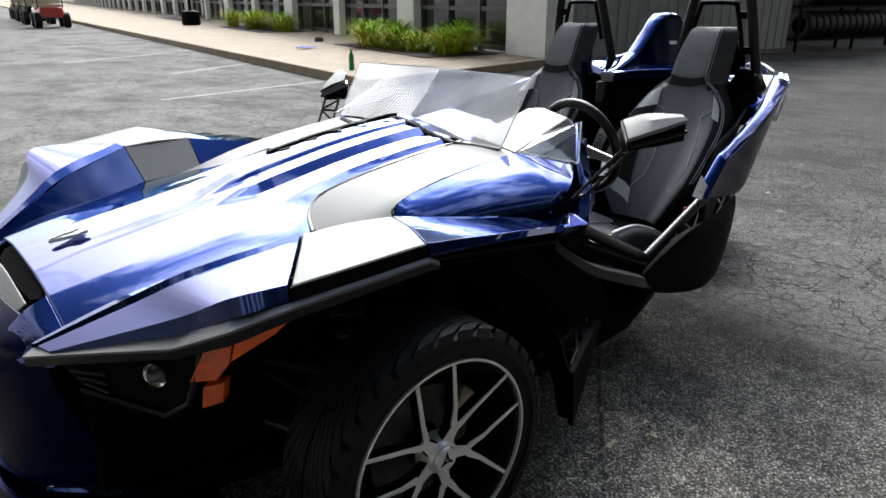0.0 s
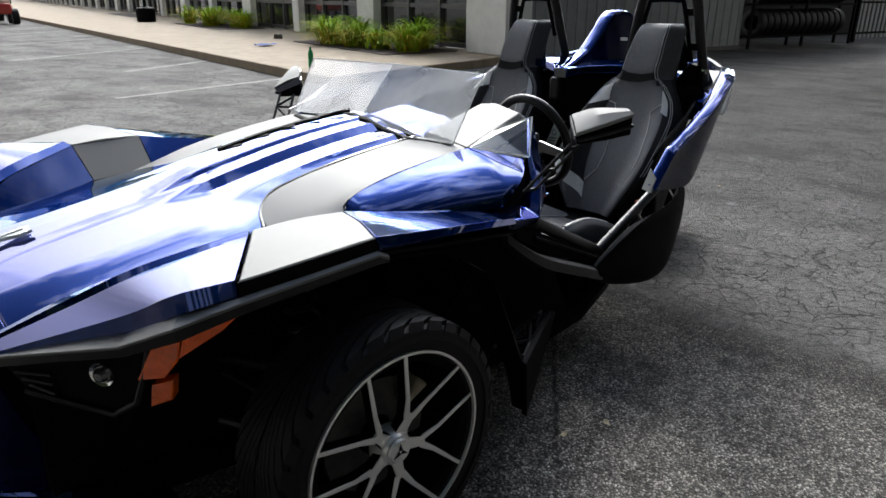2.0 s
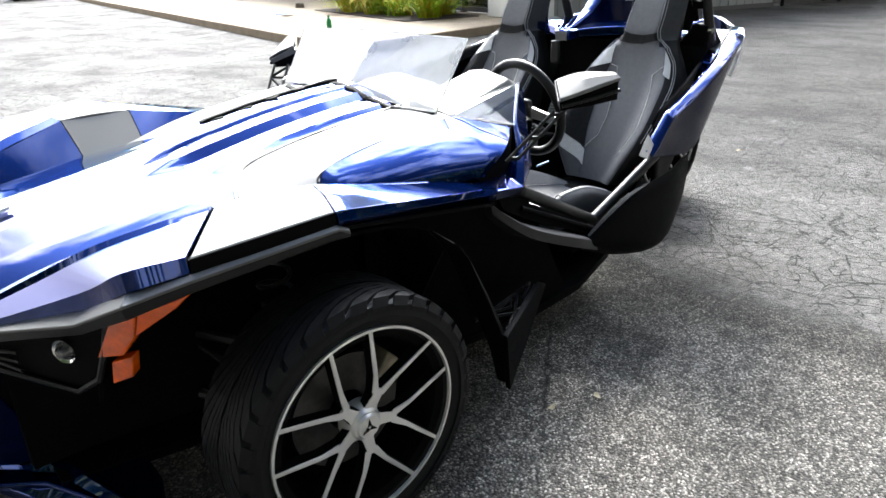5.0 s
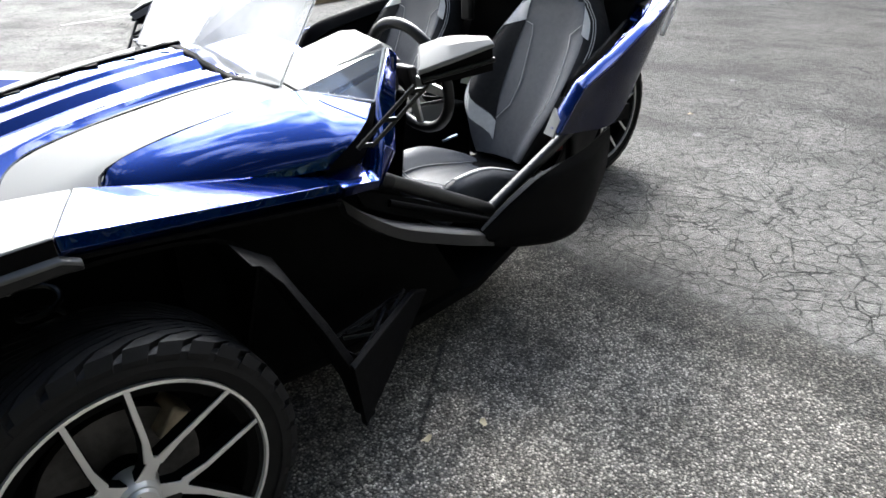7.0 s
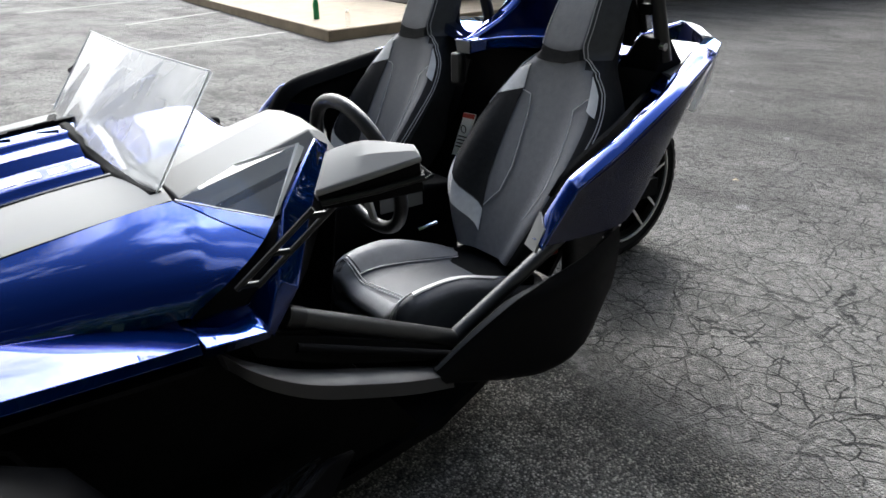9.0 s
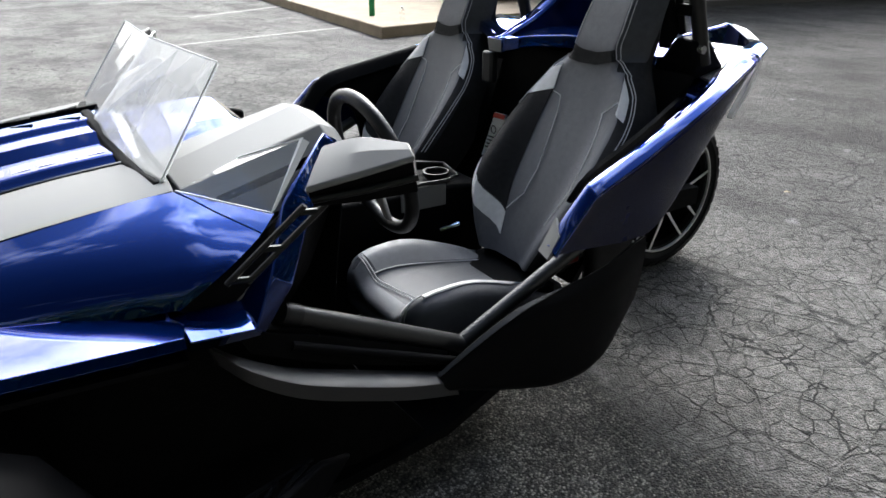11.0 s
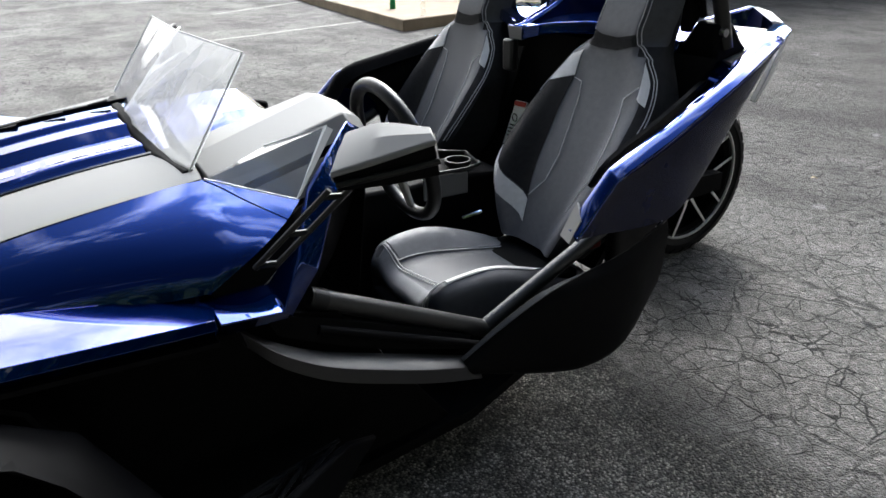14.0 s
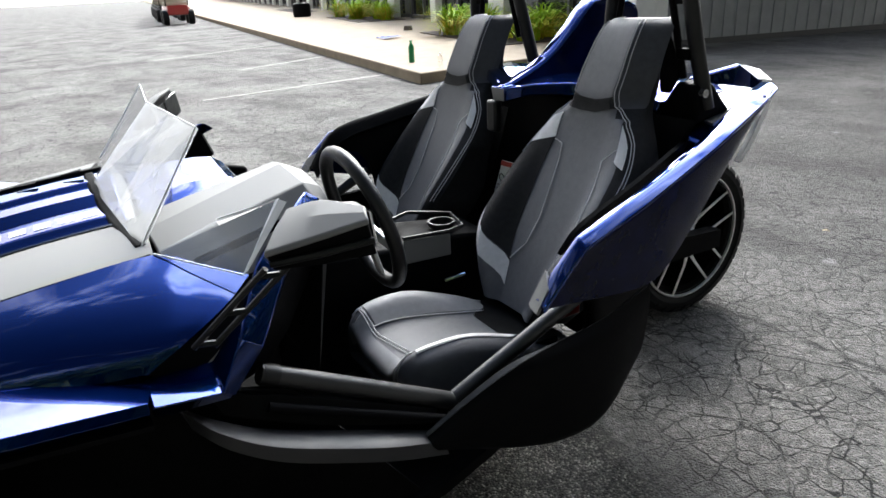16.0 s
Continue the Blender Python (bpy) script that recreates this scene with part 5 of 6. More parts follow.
# driver's cowl
part("cowl", loft([
    [(-0.68, 0.31, 0.868), (-0.68, 0.40, 0.862), (-0.685, 0.505, 0.845), (-0.70, 0.52, 0.80), (-0.70, 0.24, 0.76)],
    [(-0.985, 0.275, 0.926), (-0.985, 0.345, 0.936), (-1.00, 0.445, 0.912), (-1.01, 0.485, 0.870), (-1.01, 0.24, 0.78)],
    [(-1.03, 0.275, 0.900), (-1.035, 0.34, 0.910), (-1.04, 0.435, 0.892), (-1.05, 0.47, 0.855), (-1.04, 0.24, 0.78)],
]), SILVER, car, "satin silver dashboard cowl", bevel=0.004, angle=8)
part("cowl_side", sheet([[(-0.70, 0.532, 0.838), (-0.84, 0.518, 0.856), (-1.0, 0.490, 0.872)], [(-0.745, 0.556, 0.812), (-0.84, 0.545, 0.820), (-0.985, 0.508, 0.835)], [(-0.80, 0.570, 0.785), (-0.87, 0.556, 0.785), (-0.97, 0.520, 0.79)]], 2, 2, 0.006, hint=(0, 1, 0.5), sv=False, su=False), SILVER, car, "satin silver cowl flank")
part("cowl_strip", sheet([[(-0.74, 0.552, 0.834), (-1.00, 0.510, 0.882)], [(-0.74, 0.556, 0.819), (-1.00, 0.514, 0.864)]], 2, 2, 0.003, hint=(0, 1, 0.3)), GLOSS, car, "narrow dark strip on the cowl side")
for s in (1, -1):
    part("quarter_glass", sheet([[(-0.675, 0.522, 0.848), (-0.802, 0.660, 0.822)], [(-0.80, 0.508, 0.886), (-0.905, 0.580, 0.925)]], 1, 1, 0.004, hint=(0, 1, 0.3), s=s), CLEAN, car, "clear quarter windscreen")
    # pale colour stands in for sky reflected in the folded end
    part("glass_return", sheet([[(-0.806, 0.660, 0.826), (-0.812, 0.654, 0.826)], [(-0.903, 0.580, 0.926), (-0.924, 0.566, 0.912)]], 2, 1, 0.003, hint=(0, 1, 0.5), s=s), EDGE, car, "folded end of the quarter windscreen with the sky's reflection painted pale")
    part("glass_edge", tube_bm([(-0.675, 0.523, 0.850), (-0.802, 0.661, 0.824), (-0.905, 0.581, 0.926), (-0.80, 0.509, 0.888)], 0.0018, 6, s=s), EDGE, car, "bright cut edge of the quarter windscreen")

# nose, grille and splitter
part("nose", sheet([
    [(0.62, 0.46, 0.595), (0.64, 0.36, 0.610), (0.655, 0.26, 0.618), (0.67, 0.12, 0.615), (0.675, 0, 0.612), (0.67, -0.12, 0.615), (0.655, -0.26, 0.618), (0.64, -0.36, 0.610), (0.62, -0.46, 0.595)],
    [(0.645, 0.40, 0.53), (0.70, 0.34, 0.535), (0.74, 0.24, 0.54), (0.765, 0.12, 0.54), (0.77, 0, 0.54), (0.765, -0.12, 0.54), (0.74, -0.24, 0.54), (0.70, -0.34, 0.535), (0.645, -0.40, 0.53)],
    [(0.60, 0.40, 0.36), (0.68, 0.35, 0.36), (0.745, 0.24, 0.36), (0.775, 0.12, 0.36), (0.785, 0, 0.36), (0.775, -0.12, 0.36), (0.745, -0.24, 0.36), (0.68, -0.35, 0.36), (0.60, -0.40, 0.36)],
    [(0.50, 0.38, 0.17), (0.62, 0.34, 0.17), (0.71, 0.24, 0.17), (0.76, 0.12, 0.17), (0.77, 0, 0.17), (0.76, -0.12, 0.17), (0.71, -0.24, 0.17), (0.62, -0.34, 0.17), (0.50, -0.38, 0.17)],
], 4, 3, 0.01, hint=(1, 0, 0)), DARKENED_BLUE, car, "blue front nose in a shade-darkened tone with a black grille mouth", bevel=0.004)
for s in (1, -1):
    part("hood_corner", sheet([[(0.600, 0.252, 0.651), (0.600, 0.265, 0.648), (0.60, 0.392, 0.618), (0.60, 0.475, 0.594)], [(0.660, 0.250, 0.621), (0.662, 0.262, 0.618), (0.648, 0.372, 0.604), (0.626, 0.475, 0.588)], [(0.718, 0.248, 0.562), (0.72, 0.26, 0.56), (0.69, 0.36, 0.55), (0.64, 0.42, 0.545)]], 3, 3, 0.008, hint=(1, 0, 0.5), sv=False, s=s), BLUE, car, "blue hood corner beside the grille", bevel=0.004)
# dark box added to close the gaps behind the nose
part("nose_filler", box_bm((0.42, 0, 0.37), (0.34, 0.82, 0.38)), DARK, car)
part("grille_mouth", loft([
    [(0.598, 0.06, 0.660), (0.598, 0.20, 0.648), (0.608, 0.235, 0.634), (0.632, 0.19, 0.624), (0.645, 0, 0.628), (0.632, -0.19, 0.624), (0.608, -0.235, 0.634), (0.598, -0.20, 0.648), (0.598, -0.06, 0.660)],
    [(0.50, 0.06, 0.640), (0.50, 0.20, 0.62), (0.50, 0.235, 0.60), (0.50, 0.18, 0.56), (0.50, 0, 0.55), (0.50, -0.18, 0.56), (0.50, -0.235, 0.60), (0.50, -0.20, 0.62), (0.50, -0.06, 0.640)],
]), DARK, car, "black grille mouth", bevel=0.006)
part("grille_panel", sheet([[(0.640, y, 0.640 - abs(y) * 0.05) for y in (0.215, 0.10, 0, -0.10, -0.215)], [(0.752 - abs(y) * 0.09, y, 0.556) for y in (0.20, 0.10, 0, -0.10, -0.20)]], 2, 2, 0.006, hint=(1, 0, 1)), SILVER, car, "grey grille lower panel", bevel=0.003)
part("front_splitter", slab([(0.82, 0, 0.13), (0.74, 0.30, 0.13), (0.58, 0.42, 0.13), (0.46, 0.66, 0.13), (0.40, 0.74, 0.13), (0.36, 0.60, 0.13), (0.36, -0.60, 0.13), (0.40, -0.74, 0.13), (0.46, -0.66, 0.13), (0.58, -0.42, 0.13), (0.74, -0.30, 0.13)], (0, 0, 0.012)), BLUE, car, "blue front splitter lip", bevel=0.004)
for s in (1, -1):
    wing = part("splitter_wing", sheet([[(0.690, 0.250, 0.152), (0.700, 0.232, 0.112), (0.701, 0.236, 0.085)], [(0.522, 0.400, 0.162), (0.618, 0.385, 0.100), (0.620, 0.391, 0.072)], [(0.462, 0.610, 0.159), (0.548, 0.570, 0.097), (0.550, 0.576, 0.070)], [(0.405, 0.790, 0.153), (0.475, 0.780, 0.094), (0.477, 0.786, 0.068)]], 3, 1, 0.010, hint=(0.3, 0.4, 1), sv=False, su=False, s=s), BLUE, car, "blue winglet on the front splitter", bevel=0.004)
    part("winglet_back", sheet([[(0.518, 0.400, 0.158), (0.466, 0.412, 0.110)], [(0.458, 0.612, 0.155), (0.402, 0.625, 0.105)], [(0.401, 0.790, 0.149), (0.352, 0.795, 0.102)]], 2, 1, 0.006, hint=(-1, 0, 1), s=s), BLUE, wing, "blue rear slope of the winglet")
part("under_tray", slab([(0.55, 0.46, 0.12), (-0.4, 0.60, 0.11), (-0.9, 0.645, 0.11), (-1.2, 0.63, 0.12), (-1.48, 0.56, 0.15), (-1.72, 0.40, 0.21), (-1.72, -0.40, 0.21), (-1.48, -0.56, 0.15), (-1.2, -0.63, 0.12), (-0.9, -0.645, 0.11), (-0.4, -0.60, 0.11), (0.55, -0.46, 0.12)], (0, 0, 0.03)), DARK, car)
# windscreen
screen = part("windscreen", sheet([[(-0.612, 0.05, 0.888), (-0.636, 0.255, 0.866), (-0.66, 0.46, 0.845)], [(-0.768, 0.05, 1.062), (-0.784, 0.255, 1.060), (-0.80, 0.46, 1.058)]], 1, 1, 0.005, hint=(1, 0, 0.3), sv=False), CLEAR, car, "clear low wraparound windscreen with a dust film", flat=True)
part("screen_wing", sheet([[(-0.665, -0.465, 0.848), (-0.636, -0.20, 0.870), (-0.613, 0.047, 0.888)], [(-0.826, -0.55, 1.040), (-0.798, -0.25, 1.052), (-0.769, 0.047, 1.062)]], 1, 1, 0.005, hint=(1, 0, 0.3), sv=False), THIN, screen, "clear folded end of the windscreen", flat=True)
part("screen_edge", tube_bm([(-0.665, -0.465, 0.848), (-0.826, -0.55, 1.041), (-0.768, 0.05, 1.063), (-0.80, 0.46, 1.059), (-0.66, 0.46, 0.845)], 0.0018, 6), EDGE, screen, "bright cut edge")
# fairing behind the seats: forward tip, swept shelf, tall fin
SHELF = [[(-2.02, 0.46, 0.930), (-1.945, 0.30, 0.962), (-1.86, 0.10, 0.955), (-1.818, 0.02, 0.938)], [(-2.03, 0.46, 0.955), (-1.953, 0.30, 0.998), (-1.866, 0.10, 0.988), (-1.826, 0.02, 0.972)], [(-2.12, 0.46, 0.952), (-2.06, 0.30, 1.010), (-1.98, 0.10, 1.010), (-1.94, 0.02, 1.00)], [(-2.42, 0.44, 0.955), (-2.36, 0.30, 0.975), (-2.36, 0.10, 0.985), (-2.36, 0.02, 0.985)], [(-2.58, 0.30, 0.945), (-2.58, 0.20, 0.95), (-2.58, 0.10, 0.95), (-2.58, 0.02, 0.95)]]
fairing = part("rear_fairing", sheet([r + [(x, -y, z) for x, y, z in reversed(r)] for r in SHELF], 2, 2, 0.01, su=False), BLUE, car, "blue rear fairing with a swept shelf and tall fin", bevel=0.006)
FIN = ((-1.806, 0.020, 0.976, 0.030, 0.945), (-1.85, 0.028, 0.988, 0.045, 0.955), (-1.905, 0.034, 1.013, 0.060, 0.97), (-1.98, 0.036, 1.050, 0.066, 0.98), (-2.04, 0.038, 1.098, 0.068, 0.98), (-2.095, 0.039, 1.150, 0.068, 0.99), (-2.165, 0.040, 1.216, 0.068, 0.99), (-2.27, 0.042, 1.220, 0.070, 0.98), (-2.345, 0.042, 1.193, 0.070, 0.97), (-2.38, 0.035, 1.0, 0.055, 0.96))
part("fairing_fin", loft([[(x - 0.01, wb, zb), (x, wt, zt - 0.012), (x, wt - 0.012, zt), (x, 0.012 - wt, zt), (x, -wt, zt - 0.012), (x - 0.01, -wb, zb)] for x, wt, zt, wb, zb in FIN]), DARKENED_BLUE, fairing, "tall blue fin in a shade-darkened tone", bevel=0.005, angle=25)
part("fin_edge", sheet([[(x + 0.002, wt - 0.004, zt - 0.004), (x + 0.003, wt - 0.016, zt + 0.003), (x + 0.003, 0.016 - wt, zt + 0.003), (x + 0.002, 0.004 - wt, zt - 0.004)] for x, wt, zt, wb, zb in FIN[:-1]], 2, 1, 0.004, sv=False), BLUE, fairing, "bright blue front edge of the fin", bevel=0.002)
for s in (1, -1):
    part("fin_mark", slab([(-2.185, 0.062 * s, 1.085), (-2.245, 0.063 * s, 1.083), (-2.245, 0.061 * s, 1.098), (-2.185, 0.060 * s, 1.100)], (0, 0.002 * s, 0)), DECAL, fairing)
    part("deck_bowl", sheet([[(-2.02, 0.36, 0.92), (-2.08, 0.50, 0.915), (-2.14, 0.585, 0.905)], [(-1.97, 0.37, 0.87), (-2.00, 0.50, 0.865), (-2.04, 0.60, 0.868)], [(-1.98, 0.38, 0.78), (-1.985, 0.50, 0.775), (-1.98, 0.60, 0.80)]], 3, 3, 0.008, hint=(1, 0, 0.6), s=s), BLUE, car, "blue panel curving down behind the seat")
part("fairing_tip", loft([[(-1.802, 0.040, 0.976), (-1.802, -0.040, 0.976), (-1.806, -0.034, 0.934), (-1.806, 0.034, 0.934)], [(-1.845, 0.075, 0.984), (-1.845, -0.075, 0.984), (-1.845, -0.070, 0.945), (-1.845, 0.070, 0.945)]]), BLUE, car, "blue fairing tip", bevel=0.005)
part("tip_face", slab([(-1.8005, 0.034, 0.974), (-1.8005, -0.034, 0.974), (-1.804, -0.030, 0.936), (-1.804, 0.030, 0.936)], (-0.004, 0, 0)), SILVER, car, "silver fairing tip face")
part("rear_deck", sheet([
    [(-1.98, 0.60, 0.84), (-1.98, 0.3, 0.86), (-1.98, 0, 0.87), (-1.98, -0.3, 0.86), (-1.98, -0.60, 0.84)],
    [(-2.42, 0.46, 0.945), (-2.44, 0.2, 0.945), (-2.45, 0, 0.945), (-2.44, -0.2, 0.945), (-2.42, -0.46, 0.945)],
], 3, 3, 0.01), BLUE, car)
part("tail_body", loft([[(-1.98, 0.50, 0.86), (-1.98, -0.50, 0.86), (-1.98, -0.40, 0.50), (-1.98, 0.40, 0.50)], [(-2.30, 0.40, 0.92), (-2.30, -0.40, 0.92), (-2.30, -0.25, 0.72), (-2.30, 0.25, 0.72)], [(-2.52, 0.30, 0.94), (-2.52, -0.30, 0.94), (-2.52, -0.22, 0.84), (-2.52, 0.22, 0.84)]]), BLACK, car)
part("swing_arm", loft([[(-1.9, 0.22, 0.42), (-1.9, 0.16, 0.42), (-1.9, 0.16, 0.30), (-1.9, 0.22, 0.30)], [(-2.67, 0.21, 0.37), (-2.67, 0.16, 0.37), (-2.67, 0.16, 0.30), (-2.67, 0.21, 0.30)]]), BLACK, car)
# tub
part("rear_bulkhead", sheet([[(-1.78, 0.44, 0.3), (-1.78, -0.44, 0.3)], [(-2.0, 0.60, 0.93), (-2.0, -0.60, 0.93)]], 1, 1, 0.02, hint=(1, 0, 0)), BLACK, car)
part("firewall", sheet([[(-0.75, 0.60, 0.2), (-0.75, -0.60, 0.2)], [(-0.70, 0.50, 0.80), (-0.70, -0.50, 0.80)]], 1, 1, 0.02, hint=(-1, 0, 0)), DARK, car)
part("dash_lower", loft([[(-0.98, 0.58, 0.80), (-0.98, -0.55, 0.72), (-0.94, -0.55, 0.50), (-0.94, 0.58, 0.52)], [(-1.03, 0.48, 0.80), (-1.03, -0.48, 0.72), (-0.98, -0.48, 0.50), (-0.98, 0.48, 0.52)]]), BLACK, car, bevel=0.01)
con = part("centre_console", loft([[(x, 0.10, 0.20), (x, 0.10, z), (x, -0.10, z), (x, -0.10, 0.20)] for x, z in ((-0.98, 0.60), (-1.20, 0.575), (-1.36, 0.565), (-1.46, 0.575), (-1.70, 0.545))]), BLACK, car, "black centre console with a cup holder", bevel=0.012)
part("console_side", slab([(-1.385, 0.102, 0.585), (-1.545, 0.102, 0.575), (-1.545, 0.102, 0.505), (-1.385, 0.102, 0.510)], (0, 0.006, 0)), SILVER, con, "grey console side plate", bevel=0.003)
part("console_rim", tube_bm([(-1.385, 0.105, 0.592), (-1.545, 0.105, 0.583), (-1.60, 0.09, 0.585), (-1.62, -0.02, 0.592), (-1.50, -0.09, 0.60), (-1.39, -0.04, 0.60)], 0.006, 6), TRIM, con)
part("cup_holder", turned([(0.030, 0.0), (0.040, 0.0), (0.043, 0.006), (0.043, 0.016), (0.036, 0.016), (0.033, 0.004), (0.030, -0.03)], 28, True), TRIM, con, "round cup holder rim", at=pose(-1.555, 0.035, 0.578, 90, 0, 0))
part("seat_belt", sheet([[(-1.87, -0.04, 0.90), (-1.87, -0.085, 0.90)], [(-1.85, -0.08, 0.74), (-1.85, -0.125, 0.74)], [(-1.82, -0.135, 0.60), (-1.82, -0.18, 0.60)]], 2, 1, 0.004, hint=(1, 0, 0)), BLACK, car, "black seat belt strap")
part("belt_guide", box_bm((-1.80, -0.02, 0.885), (0.03, 0.05, 0.10)), TRIM, car, bevel=0.008)
lab = part("warning_label", slab([(-1.846, -0.038, 0.727), (-1.852, 0.014, 0.727), (-1.850, -0.055, 0.563), (-1.844, -0.107, 0.563)], (0.004, 0, 0.001)), LABEL_WHITE, car, "white warning label with a red header")


def on_label(u, v):
    """A place on the slanting label: u across, v down."""
    return (-1.8395 - 0.006 * u + 0.002 * v, -0.038 + 0.052 * u - 0.069 * v, 0.727 - 0.164 * v)


for u0, u1, v0, v1, mat in ((0.0, 1.0, 0.0, 0.10, LABEL_RED), (0.15, 0.85, 0.52, 0.545, BLACK), (0.15, 0.85, 0.60, 0.625, BLACK), (0.15, 0.85, 0.68, 0.705, BLACK), (0.15, 0.85, 0.76, 0.785, BLACK)):
    part("label_header" if mat is LABEL_RED else "label_line", slab([on_label(u0, v0), on_label(u1, v0), on_label(u1, v1), on_label(u0, v1)], (0.0015, 0, 0)), mat, lab)
part("label_sign", tube_bm([Vector(on_label(0.42, 0.36)) + Vector((0.002, 0.013 * math.cos(k * math.pi / 8), 0.013 * math.sin(k * math.pi / 8))) for k in range(16)], 0.0016, 5, closed=True), BLACK, lab, "round black warning sign")
part("belt_cover_edge", tube_bm([(-1.884, -0.114, 0.79), (-1.84, -0.155, 0.65), (-1.80, -0.196, 0.515)], 0.006, 6), TRIM, car, "satin black trim edge beside the belt")
part("belt_buckle", box_bm((-1.60, 0.60, 0.50), (0.06, 0.025, 0.03)), RED, car, "red belt release", bevel=0.005)
part("seat_latch", tube_bm([(-1.50, 0.14, 0.44), (-1.56, 0.16, 0.455)], 0.006, 8), CHROME, car)

# steering wheel: x along the wheel's up, z out towards the driver
W = pose(-1.148, 0.385, 0.782, 0, -75, 0)
sw = part("steering_wheel", tube_bm([(0.168 * math.cos(t), 0.168 * math.sin(t), 0) for t in [2 * math.pi * k / 40 for k in range(41)]], 0.0165, 12, closed=True), TRIM, car, "black three-spoke steering wheel with silver spokes", at=W)


def on_wheel(name, bm, mat, label="", bevel=0.0):
    ob = part(name, bm, mat, sw, label, bevel)
    ob.matrix_parent_inverse = Matrix()


on_wheel("wheel_hub", loft([[(0.05, 0.045, -0.03), (0.05, -0.045, -0.03), (-0.05, -0.04, -0.03), (-0.05, 0.04, -0.03)], [(0.035, 0.035, 0.012), (0.035, -0.035, 0.012), (-0.035, -0.03, 0.012), (-0.035, 0.03, 0.012)]]), TRIM, "", 0.01)
for a in (100, -100, 180):
    d, q = Vector((math.cos(radians(a)), math.sin(radians(a)), 0)), Vector((-math.sin(radians(a)), math.cos(radians(a)), 0))
    on_wheel("wheel_spoke", loft([[d * 0.04 + q * 0.022 + Vector((0, 0, 0.0)), d * 0.04 - q * 0.022, d * 0.04 - q * 0.022 + Vector((0, 0, -0.012)), d * 0.04 + q * 0.022 + Vector((0, 0, -0.012))], [d * 0.16 + q * 0.013 + Vector((0, 0, 0.004)), d * 0.16 - q * 0.013 + Vector((0, 0, 0.004)), d * 0.16 - q * 0.013 + Vector((0, 0, -0.006)), d * 0.16 + q * 0.013 + Vector((0, 0, -0.006))]]), ALU, "silver spoke", 0.003)
part("steering_column", tube_bm([(-1.10, 0.385, 0.77), (-0.95, 0.385, 0.70)], 0.035, 12), BLACK, car)
part("column_stalk", tube_bm([(-1.06, 0.36, 0.78), (-1.09, 0.25, 0.79)], 0.008, 8), TRIM, car)


# ---- seats ----
BACK = [(-1.585, 0.415, 0.130, 0.020, 0.10), (-1.625, 0.50, 0.185, 0.050, 0.12), (-1.675, 0.60, 0.235, 0.065, 0.12), (-1.752, 0.73, 0.238, 0.040, 0.12), (-1.806, 0.82, 0.220, 0.018, 0.11), (-1.842, 0.89, 0.182, 0.006, 0.10), (-1.864, 0.945, 0.142, 0.002, 0.10), (-1.872, 0.985, 0.130, 0.0, 0.10), (-1.897, 1.04, 0.130, 0.0, 0.09), (-1.927, 1.10, 0.122, 0.0, 0.07), (-1.962, 1.155, 0.112, 0.0, 0.05), (-1.990, 1.176, 0.095, 0.0, 0.035)]
CUSHION = [(-1.205, 0.335, 0.110, 0.0, 0.03), (-1.160, 0.352, 0.160, 0.018, 0.04), (-1.150, 0.385, 0.190, 0.040, 0.05), (-1.185, 0.412, 0.206, 0.056, 0.06), (-1.25, 0.420, 0.213, 0.060, 0.065), (-1.34, 0.412, 0.213, 0.064, 0.065), (-1.46, 0.395, 0.206, 0.040, 0.06), (-1.58, 0.378, 0.197, 0.006, 0.06), (-1.66, 0.372, 0.19, 0.0, 0.06)]


def lane(table, v):
    """The row of the table at v, from 0 to 1, smoothly."""
    n = len(table) - 1
    i = min(int(v * n), n - 1)
    t = v * n - i
    g = [table[max(0, min(n, i + k))] for k in (-1, 0, 1, 2)]
    return [0.5 * (2 * b + (c - a) * t + (2 * a - 5 * b + 4 * c - d) * t * t + (3 * b - a - 3 * c + d) * t**3) for a, b, c, d in zip(*g)]


def bolster(u):
    t = max(0.0, min(1.0, (abs(u) - 0.38) / 0.42))
    return t * t * (3 - 2 * t)


def seat_face(table, cy, u, v, lift=0.0, back=True):
    x, z, hw, bol, d = lane(table, v)
    round_off = 0.03 * max(0.0, abs(u) - 0.82) / 0.18
    if back:
        head = max(0.0, min(1.0, (v - 0.50) / 0.10))  # the headrest's sides sweep back from a crease
        round_off = round_off * (1 - head) + 0.085 * head * max(0.0, abs(u) - 0.58) / 0.42
        return Vector((x + bol * bolster(u) - round_off + lift, cy + u * hw, z + lift * 0.35))
    return Vector((x + lift * (0.9 if v < 0.3 else 0.1), cy + u * hw * (0.86 if u > 0 else 1.0), z + bol * bolster(u) - round_off + lift))


def seat_body(table, cy, back):
    nv, us = 44, [k / 12 for k in range(-12, 13)]
    rings = []
    for j in range(nv + 1):
        v = j / nv
        x, z, hw, bol, d = lane(table, v)
        ring = [seat_face(table, cy, u, v, 0, back) for u in us]
        for u in (0.98, 0.7, 0, -0.7, -0.98):
            ring.append(Vector((x - d, cy + u * hw, z - 0.03)) if back else Vector((x, cy + u * hw * (0.86 if u > 0 else 1.0), z - d)))
        rings.append(ring)
    bm, k = loft(rings), len(rings[0])
    if back:  # black sides, charcoal face
        bm.faces.ensure_lookup_table()
        for j in range(nv):
            edge = 0.72 if j / nv > 0.5 else 0.84
            for i in range(k):
                grey = i < 24 and (j / nv > 0.56 or us[i] >= -0.93 and us[i + 1] <= edge)
                bm.faces[j * k + i].material_index = (2 if j / nv > 0.56 and us[min(i, 23)] >= 0.58 else 0) if grey else 1
    return bm


